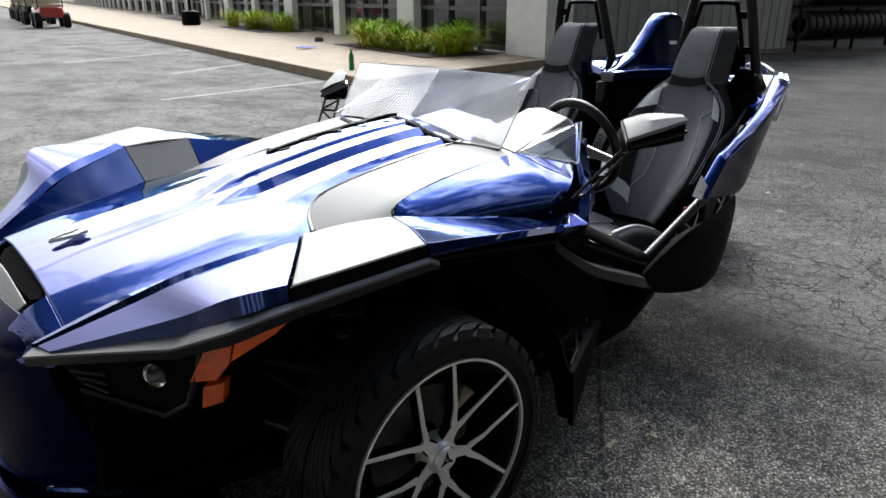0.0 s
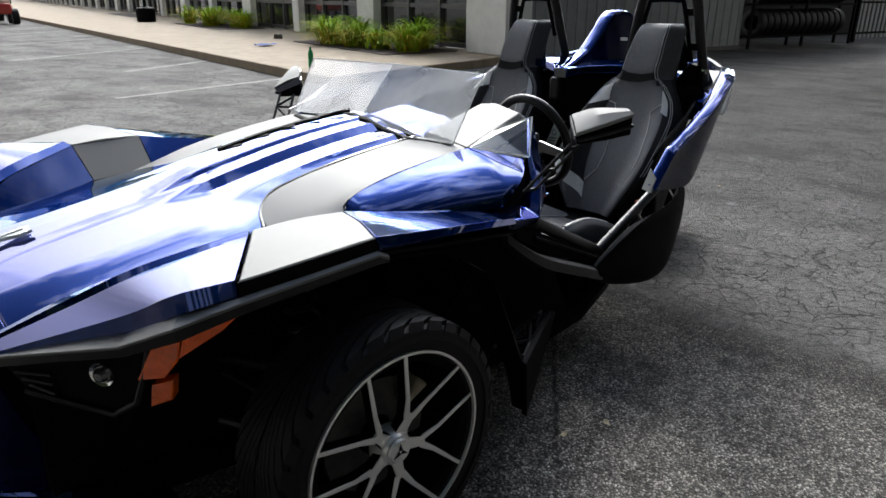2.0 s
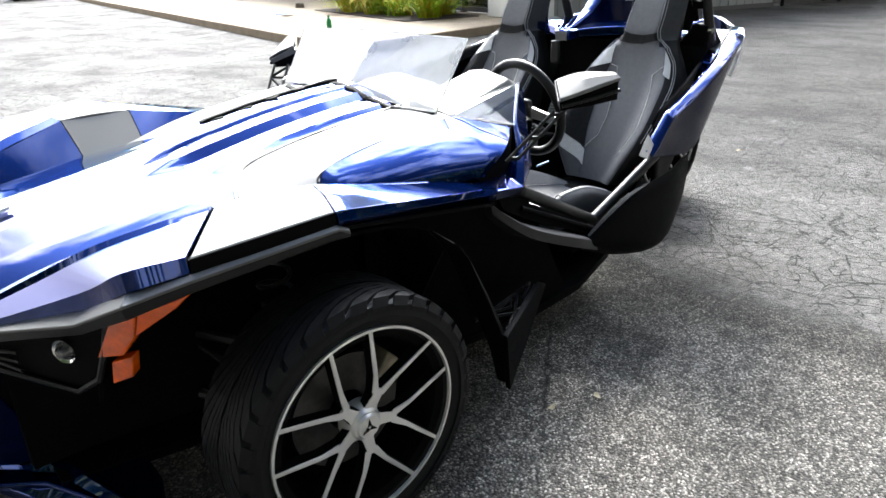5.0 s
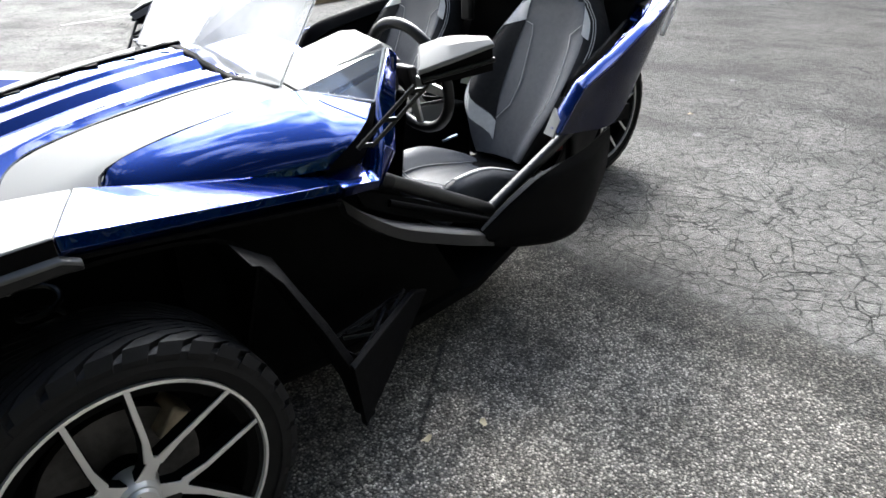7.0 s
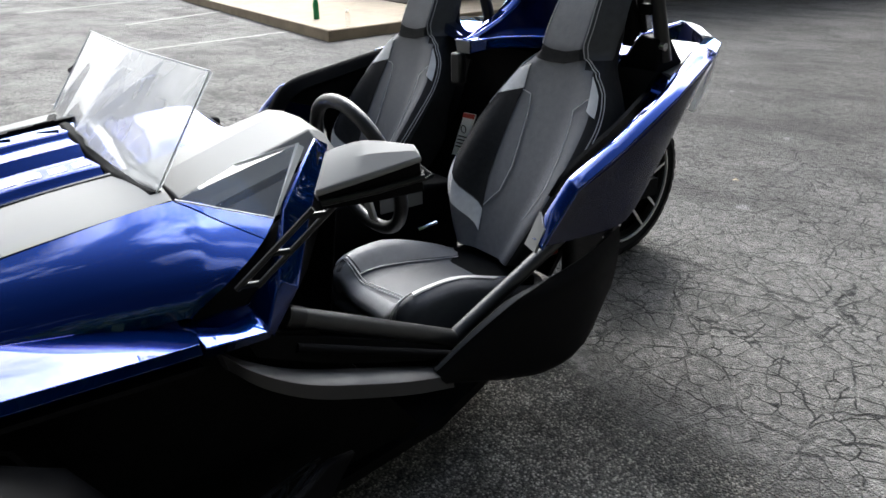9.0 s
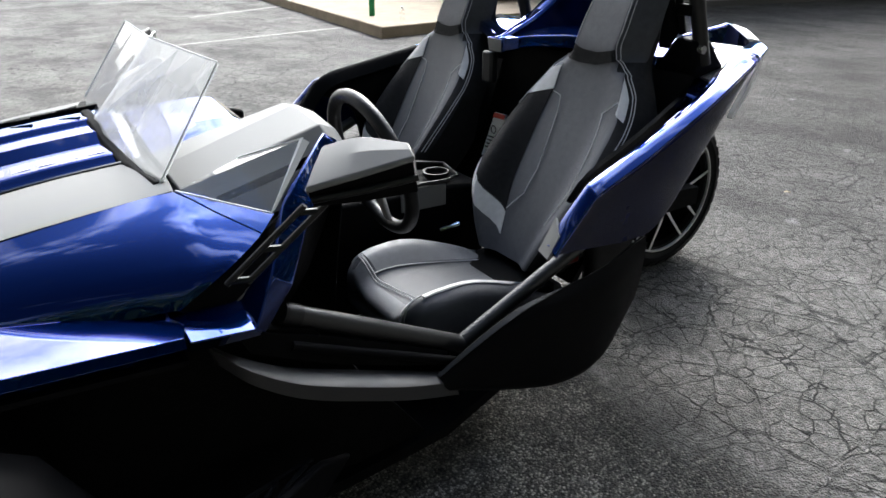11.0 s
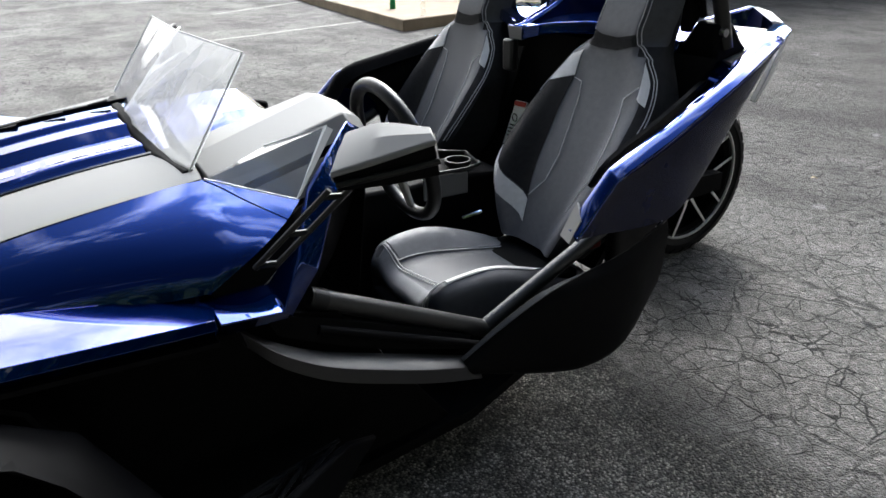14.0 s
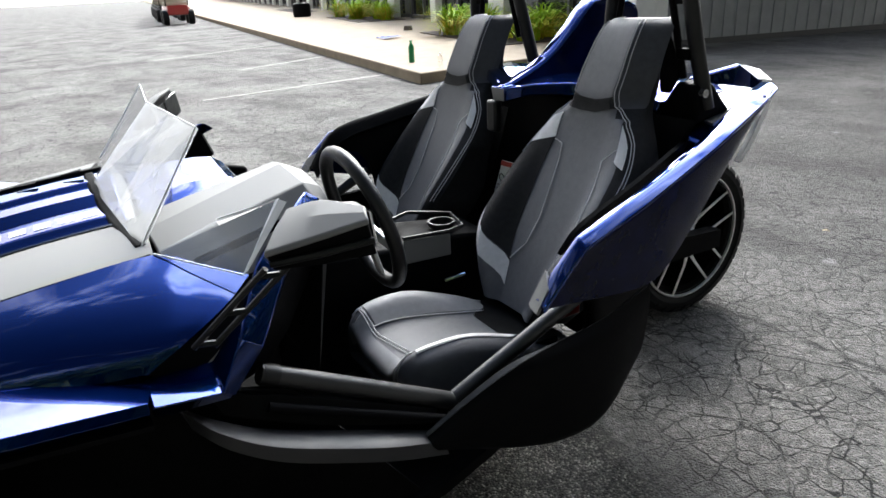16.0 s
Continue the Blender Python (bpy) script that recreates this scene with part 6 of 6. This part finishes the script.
def patch(table, cy, back, corners, lift=0.0025, n=6):
    """A four-cornered insert laid on the seat's face; corners as (u, v)."""
    (a, b, c, d) = [Vector((*p, 0)) for p in corners]
    rows = []
    for i in range(n + 1):
        p, q = a.lerp(d, i / n), b.lerp(c, i / n)
        rows.append([seat_face(table, cy, p.lerp(q, k / n).x, p.lerp(q, k / n).y, lift, back) for k in range(n + 1)])
    return grid_bm(rows, 0.004, (1, 0, 0.5) if back else (0.3, 0, 1))


def stitch(table, cy, back, pts, r=0.0015):
    path = [seat_face(table, cy, p.x, p.y, 0.0035, back) for p in along([(u, v, 0) for u, v in pts], 8, False)]
    return tube_bm(path, r, 5)


def seat(cy):
    root = new("bucket_seat")
    root.empty_display_size = 0.1
    root.parent, root.matrix_parent_inverse, root.matrix_basis = car, where(car).inverted(), Matrix.Translation((-1.5, cy, 0.3))
    tagged(root, "charcoal and black vinyl bucket seat with silver inserts and grey stitching")
    back_y = cy * 0.945
    rest = part("backrest", seat_body(BACK, back_y, True), [SEAT_GREY, SEAT_BLACK, SEAT_DARK], root, "charcoal backrest with black bolsters", angle=60)
    B, C = (BACK, back_y, True), (CUSHION, cy, False)
    part("bolster_insert", patch(*B, [(-0.99, 0.215), (-0.36, 0.115), (-0.50, 0.410), (-0.95, 0.372)], n=8), SEAT_BLACK, rest, "black bolster insert")
    part("lower_bolster", patch(*B, [(-0.99, 0.15), (-0.35, 0.055), (-0.36, 0.112), (-0.99, 0.212)]), SEAT_LIGHT, rest, "silver lower bolster")
    part("shoulder_insert", patch(*B, [(-0.97, 0.375), (-0.50, 0.413), (-0.68, 0.513), (-0.99, 0.470)]), SEAT_LIGHT, rest, "silver shoulder insert")
    part("shoulder_insert", patch(*B, [(0.79, 0.385), (0.90, 0.365), (0.91, 0.43), (0.85, 0.505)]), SEAT_LIGHT, rest, "silver shoulder insert")
    for quad in ([(-0.97, 0.555), (-0.30, 0.535), (-0.30, 0.618), (-0.60, 0.640)], [(-0.30, 0.535), (0.15, 0.537), (0.15, 0.612), (-0.30, 0.618)], [(0.15, 0.537), (0.66, 0.572), (0.60, 0.638), (0.15, 0.612)]):
        part("headrest_band", patch(*B, quad, 0.003), SEAT_BLACK, rest, "black headrest band")
    for pts in ([(-0.35, 0.122), (-0.12, 0.17), (-0.08, 0.22), (-0.22, 0.355), (-0.30, 0.395), (-0.48, 0.405)], [(0.52, 0.13), (0.70, 0.213), (0.55, 0.375), (0.80, 0.42)], [(0.58, 0.98), (0.59, 0.80), (0.60, 0.66), (0.64, 0.58), (0.88, 0.513), (0.95, 0.438), (0.95, 0.33), (0.90, 0.18)], [(0.63, 0.98), (0.64, 0.80), (0.65, 0.66), (0.69, 0.58), (0.92, 0.513), (0.98, 0.438), (0.98, 0.33), (0.94, 0.18)], [(-0.60, 0.96), (-0.60, 0.64)], [(-0.96, 0.55), (-0.92, 0.45), (-0.96, 0.34)]):
        part("stitching", stitch(*B, pts), THREAD, rest)
    # one charcoal vinyl: sheen and shade are put into the cushion's tones
    pad = part("cushion", seat_body(CUSHION, cy, False), SEAT_DARK, root, "charcoal seat cushion with shiny bolsters", angle=60)
    part("cushion_front", patch(*C, [(-0.93, 0.16), (0.90, 0.16), (0.66, 0.40), (-0.86, 0.36)], n=10), SEAT_SHEEN, pad, "shiny grey front apron")
    part("cushion_insert", patch(*C, [(-0.96, 0.37), (-0.52, 0.42), (-0.50, 0.86), (-0.96, 0.80)], n=8), SEAT_SHEEN, pad, "shiny grey bolster insert")
    part("cushion_edge", patch(*C, [(0.66, 0.41), (0.84, 0.40), (0.84, 0.76), (0.74, 0.80)], n=8), SEAT_SHINE, pad, "bolster edge with its sheen painted pale")
    for pts in ([(-0.97, 0.34), (-0.52, 0.405), (-0.46, 0.86)], [(-0.97, 0.345), (-0.30, 0.395), (0.30, 0.44), (0.55, 0.43), (0.64, 0.38), (0.72, 0.17)], [(-0.95, 0.365), (-0.30, 0.415), (0.32, 0.46), (0.60, 0.45), (0.69, 0.38), (0.77, 0.17)], [(0.64, 0.40), (0.68, 0.95)], [(-0.97, 0.36), (-0.93, 0.6), (-0.95, 0.95)]):
        part("stitching", stitch(*C, pts), THREAD, pad)
    part("seat_base", slab([(-1.27, cy + 0.15, 0.22), (-1.62, cy + 0.15, 0.22), (-1.62, cy - 0.15, 0.22), (-1.27, cy - 0.15, 0.22)], (0, 0, 0.17)), DARK, root)
    return root


seat(0.385)
seat(-0.385)


# ---- planting, clutter and vehicles by the building ----
def on_front(u, out, z=KERB):
    return up(B0 + BD * u + BN * out, z)


def lily_bed(u0, u1, w0, w1, count, seed, label):
    """A bed of arching strap leaves."""
    rnd = random.Random(seed)
    bed = thing("lily_bed", on_front((u0 + u1) / 2, (w0 + w1) / 2), label, "plant", "lily beds")
    part("soil", slab([on_front(u0, w0, KERB - 0.01), on_front(u1, w0, KERB - 0.01), on_front(u1, w1, KERB - 0.01), on_front(u0, w1, KERB - 0.01)], (0, 0, 0.025)), SOIL, bed)
    green, dry = bmesh.new(), bmesh.new()
    n = max(2, round((u1 - u0) / 0.95))
    tufts = [(u0 + (u1 - u0) * (k + 0.5) / n + rnd.uniform(-0.15, 0.15), rnd.uniform(w0 + 0.45, w1 - 0.35), rnd.uniform(0.62, 1.12)) for k in range(n)]
    tufts += [(rnd.uniform(u0 + 0.3, u1 - 0.3), w0 + 0.35, rnd.uniform(0.8, 1.0)) for k in range(n // 2)]
    for k in range(count):
        cu, cw, size = tufts[k % len(tufts)]
        cu, cw = cu + rnd.gauss(0, 0.10), cw + rnd.gauss(0, 0.10)
        bm2 = dry if rnd.random() < 0.46 else green
        a, ln, h = rnd.uniform(0, 2 * math.pi), size * rnd.uniform(0.35, 1.15), size * rnd.uniform(0.25, 1.0)
        if bm2 is dry:
            ln, h = ln * 1.15, h * 0.8
        base = on_front(cu, cw, KERB)
        d = Vector((math.cos(a), math.sin(a), 0))
        q = Vector((-d.y, d.x, 0)) * rnd.uniform(0.010, 0.022)
        prev = None
        for i in range(7):
            t = i / 6
            p = base + d * ln * t**1.5 + Vector((0, 0, h * (1.75 * t - 1.15 * t**2.4)))
            w = q * (1 - t**3) * (0.7 if i == 0 else 1)
            pair = (bm2.verts.new(p + w), bm2.verts.new(p - w))
            if prev:
                bm2.faces.new([prev[0], prev[1], pair[1], pair[0]])
            prev = pair
    tagged(part("leaves", green, LEAF, bed, "arching green leaves"), kind="stuff")
    tagged(part("dry_leaves", dry, LEAF_DRY, bed, "yellowing leaves"), kind="stuff")


lily_bed(1.4, 6.3, 0.25, 2.0, 1900, 3, "clump of arching green and yellow day lilies by the windows")
lily_bed(13.5, 19.5, 0.25, 1.9, 1900, 4, "green day lily clump by the shop front")


def bottle(at, r, h, mat, cap, label):
    b = thing("bottle", at, label, "bottle")
    o = turned([(0, 0), (r * 0.95, 0), (r, 0.01), (r, h * 0.30), (r * 0.86, h * 0.36), (r, h * 0.45), (r, h * 0.66), (r * 0.75, h * 0.80), (r * 0.36, h * 0.88), (r * 0.36, h * 0.93), (0, h * 0.93)], 18)
    m = Matrix.Translation(at) @ Euler((radians(90), 0, 0)).to_matrix().to_4x4()
    part("body", o, mat, b, at=m)
    part("cap", turned([(0, h * 0.92), (r * 0.44, h * 0.92), (r * 0.44, h), (0, h)], 14), cap, b, at=m)


bottle(Vector((-5.62, -8.02, KERB)), 0.045, 0.33, GREEN_PET, GREEN_PET, "green plastic drinks bottle standing on the pavement")
bottle(Vector((-5.50, -6.90, KERB)), 0.034, 0.22, LENS, LABEL_WHITE, "clear plastic water bottle with a white cap on the kerb")
solo("brick", loft([[(-9.42, -15.3, KERB), (-9.2, -15.38, KERB), (-9.16, -15.26, KERB), (-9.38, -15.18, KERB)], [(-9.41, -15.29, KERB + 0.12), (-9.22, -15.37, KERB + 0.11), (-9.17, -15.27, KERB + 0.12), (-9.37, -15.2, KERB + 0.11)]]), STONE, "loose grey-brown brick lying on the pavement", "brick", bevel=0.01)
rag = bmesh.new()
bmesh.ops.create_grid(rag, x_segments=14, y_segments=10, size=0.5)
for v in rag.verts:
    n1 = noise.noise(Vector((v.co.x * 5, v.co.y * 5, 3.1)))
    v.co = Vector((v.co.x * 0.55 + 0.05 * n1, v.co.y * 0.30 + 0.06 * noise.noise(Vector((v.co.y * 4, v.co.x * 4, 8))), 0.035 + 0.045 * abs(n1)))
solo("rag", rag, CLOTH_BLUE, "crumpled blue cloth dropped on the pavement", "cloth", at=pose(-7.6, -12.95, KERB, 0, 0, 30))
pot = thing("pole_stand", (-11.25, -29.5, KERB), "black round weighted stand with a pole on the pavement", "stand")
part("base_and_pole", turned([(0, 0), (0.34, 0), (0.39, 0.06), (0.40, 0.48), (0.36, 0.56), (0.20, 0.62), (0.07, 0.64), (0.065, 1.75), (0.10, 1.76), (0.10, 1.90), (0, 1.90)], 28), BLACK, pot, at=Matrix.Translation((-11.25, -29.5, KERB)) @ Euler((radians(90), 0, 0)).to_matrix().to_4x4())
solo("soil_patch", slab([on_front(29, 0.7, KERB), on_front(37, 0.7, KERB), on_front(37, 1.9, KERB), on_front(29, 1.9, KERB)], (0, 0, 0.012)), SOIL, "bare dark soil bed cut into the pavement", "soil", kind="structure")

POSTER = material("printed_blue_film", (0.03, 0.20, 0.42), 0.4, 0.0, 0.0, 0.5, 1.2)
POSTER_PALE = material("pale_printed_film", (0.45, 0.50, 0.50), 0.4, 0.0, 0.0, 0.4, 1.5)
POSTER_SUN = material("yellow_printed_film", (0.55, 0.42, 0.03), 0.4)
for u0, u1, sun_at in ((26.6, 28.9, 0), (32.3, 36.3, 35.6), (37.2, 39.8, 0)):
    film = thing("window_poster", on_front((u0 + u1) / 2, -0.22, 2.3), "blue printed poster film on the shop window", "poster", "window posters")
    part("sheet", wall_box(B0, BD, BN, u0, u1, -0.245, -0.235, 1.62, 2.52), POSTER, film)
    part("pale_band", wall_box(B0, BD, BN, u0 + 0.15, u1 - 0.2, -0.234, -0.230, 1.70, 1.86), POSTER_PALE, film)
    if sun_at:
        c = on_front(sun_at, -0.228, 2.25)
        part("round_mark", slab([c + BD * 0.26 * math.cos(k * math.pi / 10) + Vector((0, 0, 0.26 * math.sin(k * math.pi / 10))) for k in range(20)], tuple(BN * 0.004)), POSTER_SUN, film)


def cart(at, turn, paint, label):
    """An off-road buggy seen from behind."""
    m = pose(*at, 0, 0, turn)
    c = thing("utility_cart", Vector(at), label, "vehicle", "parked carts")

    def add(name, bm, mat, lab="", bevel=0.0):
        return part(name, bm, mat, c, lab, bevel, at=m)

    add("body", loft([[(1.1, 0.5, 0.45), (1.1, -0.5, 0.45), (1.1, -0.45, 0.9), (1.1, 0.45, 0.9)], [(0.3, 0.62, 0.42), (0.3, -0.62, 0.42), (0.3, -0.62, 0.75), (0.3, 0.62, 0.75)], [(-1.1, 0.62, 0.45), (-1.1, -0.62, 0.45), (-1.1, -0.6, 0.88), (-1.1, 0.6, 0.88)]]), paint, "red painted body", 0.05)
    add("seat", box_bm((0.1, 0, 0.95), (0.5, 1.1, 0.18)), TAN, "tan seat", 0.05)
    add("seat_back", box_bm((-0.18, 0, 1.25), (0.14, 1.1, 0.5)), TAN, "tan seat back", 0.05)
    add("rear_seat", box_bm((-0.75, 0, 0.95), (0.5, 1.1, 0.14)), TAN, "tan rear seat", 0.04)
    add("canopy", box_bm((0.0, 0, 1.95), (2.0, 1.2, 0.06)), TAN, "tan canopy", 0.03)
    add("bumper", tube_bm([(-1.2, 0.6, 0.5), (-1.2, -0.6, 0.5)], 0.04), BLACK)
    for x in (0.9, -0.95):
        for y in (0.5, -0.5):
            add("post", tube_bm([(x, y, 0.85), (x * 0.9, y, 1.95)], 0.022), BLACK)
    for x in (0.85, -0.8):
        for y in (0.58, -0.58):
            w = part("wheel", turned([(0, 0.11), (0.16, 0.11), (0.30, 0.14), (0.34, 0.10), (0.34, -0.10), (0.30, -0.14), (0, -0.11)], 20), RUBBER, c, at=m @ Matrix.Translation((x, y, 0.34)))
            part("wheel_cap", turned([(0, 0.125), (0.14, 0.125), (0.15, 0.10), (0, 0.10)], 16), STEEL, w, at=m @ Matrix.Translation((x, y, 0.34)))
    for y in (0.45, -0.45):
        add("tail_light", box_bm((-1.12, y, 0.75), (0.04, 0.12, 0.10)), RED, "red tail light", 0.01)


cart((-6.9, -35.4, 0), 84, RED_PAINT, "red off-road utility cart with tan seats parked at the kerb")
cart((-7.4, -40.6, 0), 84, BLACK, "dark utility cart parked behind the red one")
cart((-8.1, -46.3, 0), 84, BLACK, "dark utility cart parked far down the kerb")
cart((-8.8, -52.0, 0), 84, BLACK, "dark utility cart parked far down the kerb")

# shed contents: stacked tyres, rack and fence
tyre_bm = turned([(0.20, -0.09), (0.27, -0.11), (0.33, -0.09), (0.34, 0), (0.33, 0.09), (0.27, 0.11), (0.20, 0.09)], 24, True)
tyre_me = mesh_of("spare_tyre", tyre_bm, RUBBER)
for k in range(14):
    for row in range(2):
        t = new("spare_tyre", tyre_me)
        p = B0 + SD * (8.0 + 0.26 * k) + SN * (-0.4)
        t.matrix_basis = Matrix.Translation((p.x, p.y, 0.62 + 0.78 * row)) @ pose(0, 0, 0, 0, 8, 77)
        tagged(t, "black spare tyre stored upright on a rack", "tyre", "tyres on the rack")
rack = thing("tyre_rack", B0 + SD * 9.8 + SN * -0.4, "black steel tyre rack in the shed", "rack")
for z in (0.28, 1.06, 1.84):
    for w in (-0.62, -0.18):
        part("rail", wall_box(B0, SD, SN, 7.6, 12.0, w - 0.02, w + 0.02, z - 0.025, z + 0.025), BLACK, rack)
for u in (7.6, 9.8, 12.0):
    for w in (-0.62, -0.18):
        part("upright", wall_box(B0, SD, SN, u - 0.03, u + 0.03, w - 0.03, w + 0.03, 0, 2.0), BLACK, rack)
gate = thing("slatted_fence", B0 + SD * 20 + SN * -0.6, "dark slatted metal fence beyond the shed", "fence", kind="structure")
for k in range(5):
    part("post", wall_box(B0, SD, SN, 12.6 + 2.4 * k, 12.7 + 2.4 * k, -0.5, -0.4, 0, 2.3), BLACK, gate)
for z in (0.25, 1.1, 1.95):
    part("rail", wall_box(B0, SD, SN, 12.6, 22.3, -0.47, -0.43, z - 0.03, z + 0.03), BLACK, gate)
for k in range(44):
    part("slat", wall_box(B0, SD, SN, 12.72 + 0.22 * k, 12.84 + 0.22 * k, -0.45, -0.435, 0.1, 2.2), SIDING, gate)

# fallen leaves on the asphalt
for k, (x, y) in enumerate(((-0.69, 0.94), (-0.84, 1.0), (-3.9, -0.1))):
    lf = bmesh.new()
    pts = [(0.017 * math.cos(a) * (1 + 0.25 * math.cos(3 * a + k)), 0.009 * math.sin(a) * (1 + 0.2 * math.sin(2 * a)), 0.004 + 0.005 * math.cos(a * 2 + k)) for a in [2 * math.pi * i / 10 for i in range(10)]]
    top = [lf.verts.new(p) for p in pts]
    c0 = lf.verts.new((0, 0, 0.003))
    for i in range(10):
        lf.faces.new([top[i], top[(i + 1) % 10], c0])
    solo("fallen_leaf", lf, LEAF_FALLEN, "small dry leaf lying on the asphalt", "leaf", "fallen leaves", at=pose(x, y, 0.002, 0, 0, 50 * k))


# ---- trees across the lot, behind the camera's side ----
BARK = material("grey_bark", (0.10, 0.08, 0.06), 0.9, 0.0, 0.0, 0.3, 6.0, 0.6, 30.0)
TREE_LEAF = material("dark_tree_leaf", (0.035, 0.065, 0.018), 0.6, 0.0, 0.0, 0.4, 0.8)


def tree_meshes(seed, height, spread):
    rnd = random.Random(seed)
    trunk = [tube_bm([(0, 0, 0), (0.1, 0.05, height * 0.25), (0.0, 0.15, height * 0.55), (0.1, 0, height * 0.8)], [0.30, 0.24, 0.16, 0.06], 10, 3)]
    tips = []
    for k in range(11):
        a, z0 = 2.4 * k + rnd.uniform(-0.4, 0.4), height * rnd.uniform(0.22, 0.62)
        r = spread * rnd.uniform(0.5, 0.95)
        tip = Vector((r * math.cos(a), r * math.sin(a), z0 + height * rnd.uniform(0.12, 0.3)))
        trunk.append(tube_bm([(0.05, 0.05, z0), (tip.x * 0.5, tip.y * 0.5, (z0 + tip.z) / 2 + 0.2), tuple(tip)], [0.10, 0.06, 0.02], 6, 3))
        tips += [tip, tip * 0.6 + Vector((0, 0, z0 * 0.5))]
    tips.append(Vector((0, 0, height * 0.9)))
    verts, faces = [], []
    for tip in tips:
        for k in range(150):
            o = Vector((rnd.gauss(0, 1), rnd.gauss(0, 1), rnd.gauss(0, 0.7))) * spread * 0.22
            p = tip + o
            e1 = Vector((rnd.gauss(0, 1), rnd.gauss(0, 1), rnd.gauss(0, 1))).normalized()
            e2 = e1.cross(Vector((rnd.gauss(0, 1), rnd.gauss(0, 1), rnd.gauss(0, 1)))).normalized()
            sz = rnd.uniform(0.13, 0.30)
            b = len(verts)
            verts += [p - e1 * sz, p + e2 * sz * 0.6, p + e1 * sz, p - e2 * sz * 0.6]
            faces.append((b, b + 1, b + 2, b + 3))
    me = bpy.data.meshes.new("crown")
    me.from_pydata([tuple(v) for v in verts], [], faces)
    me.materials.append(TREE_LEAF)
    return mesh_of("trunk", join(*trunk), BARK), me


kinds = [tree_meshes(11, 11.0, 3.6), tree_meshes(12, 13.0, 4.0), tree_meshes(13, 10.0, 3.4)]
# out of view; rows added to darken sky light and reflections from here
rnd = random.Random(5)
spots = [(-17 - 3 * (k % 2), -1.5 + 2.4 * k) for k in range(7)]
for k in range(34 + len(spots)):
    a = radians(-52 + 6.4 * k)
    r = rnd.uniform(11.5, 13) if k % 2 else rnd.uniform(15, 18)
    p = Vector((-0.5 + r * math.cos(a), 3 + r * math.sin(a), 0))
    if k >= 34:
        p = Vector((*spots[k - 34], 0))
    elif p.y < 3.0 and p.x < 10:
        continue
    tr = thing("tree", p, "broad leafy green tree at the edge of the lot", "tree", "trees round the lot")
    tm, cm = kinds[k % 3]
    for nm, me in (("trunk", tm), ("crown", cm)):
        o = new(nm, me)
        o.parent = tr
        o.matrix_basis = pose(0, 0, 0, 0, 0, rnd.uniform(0, 360))
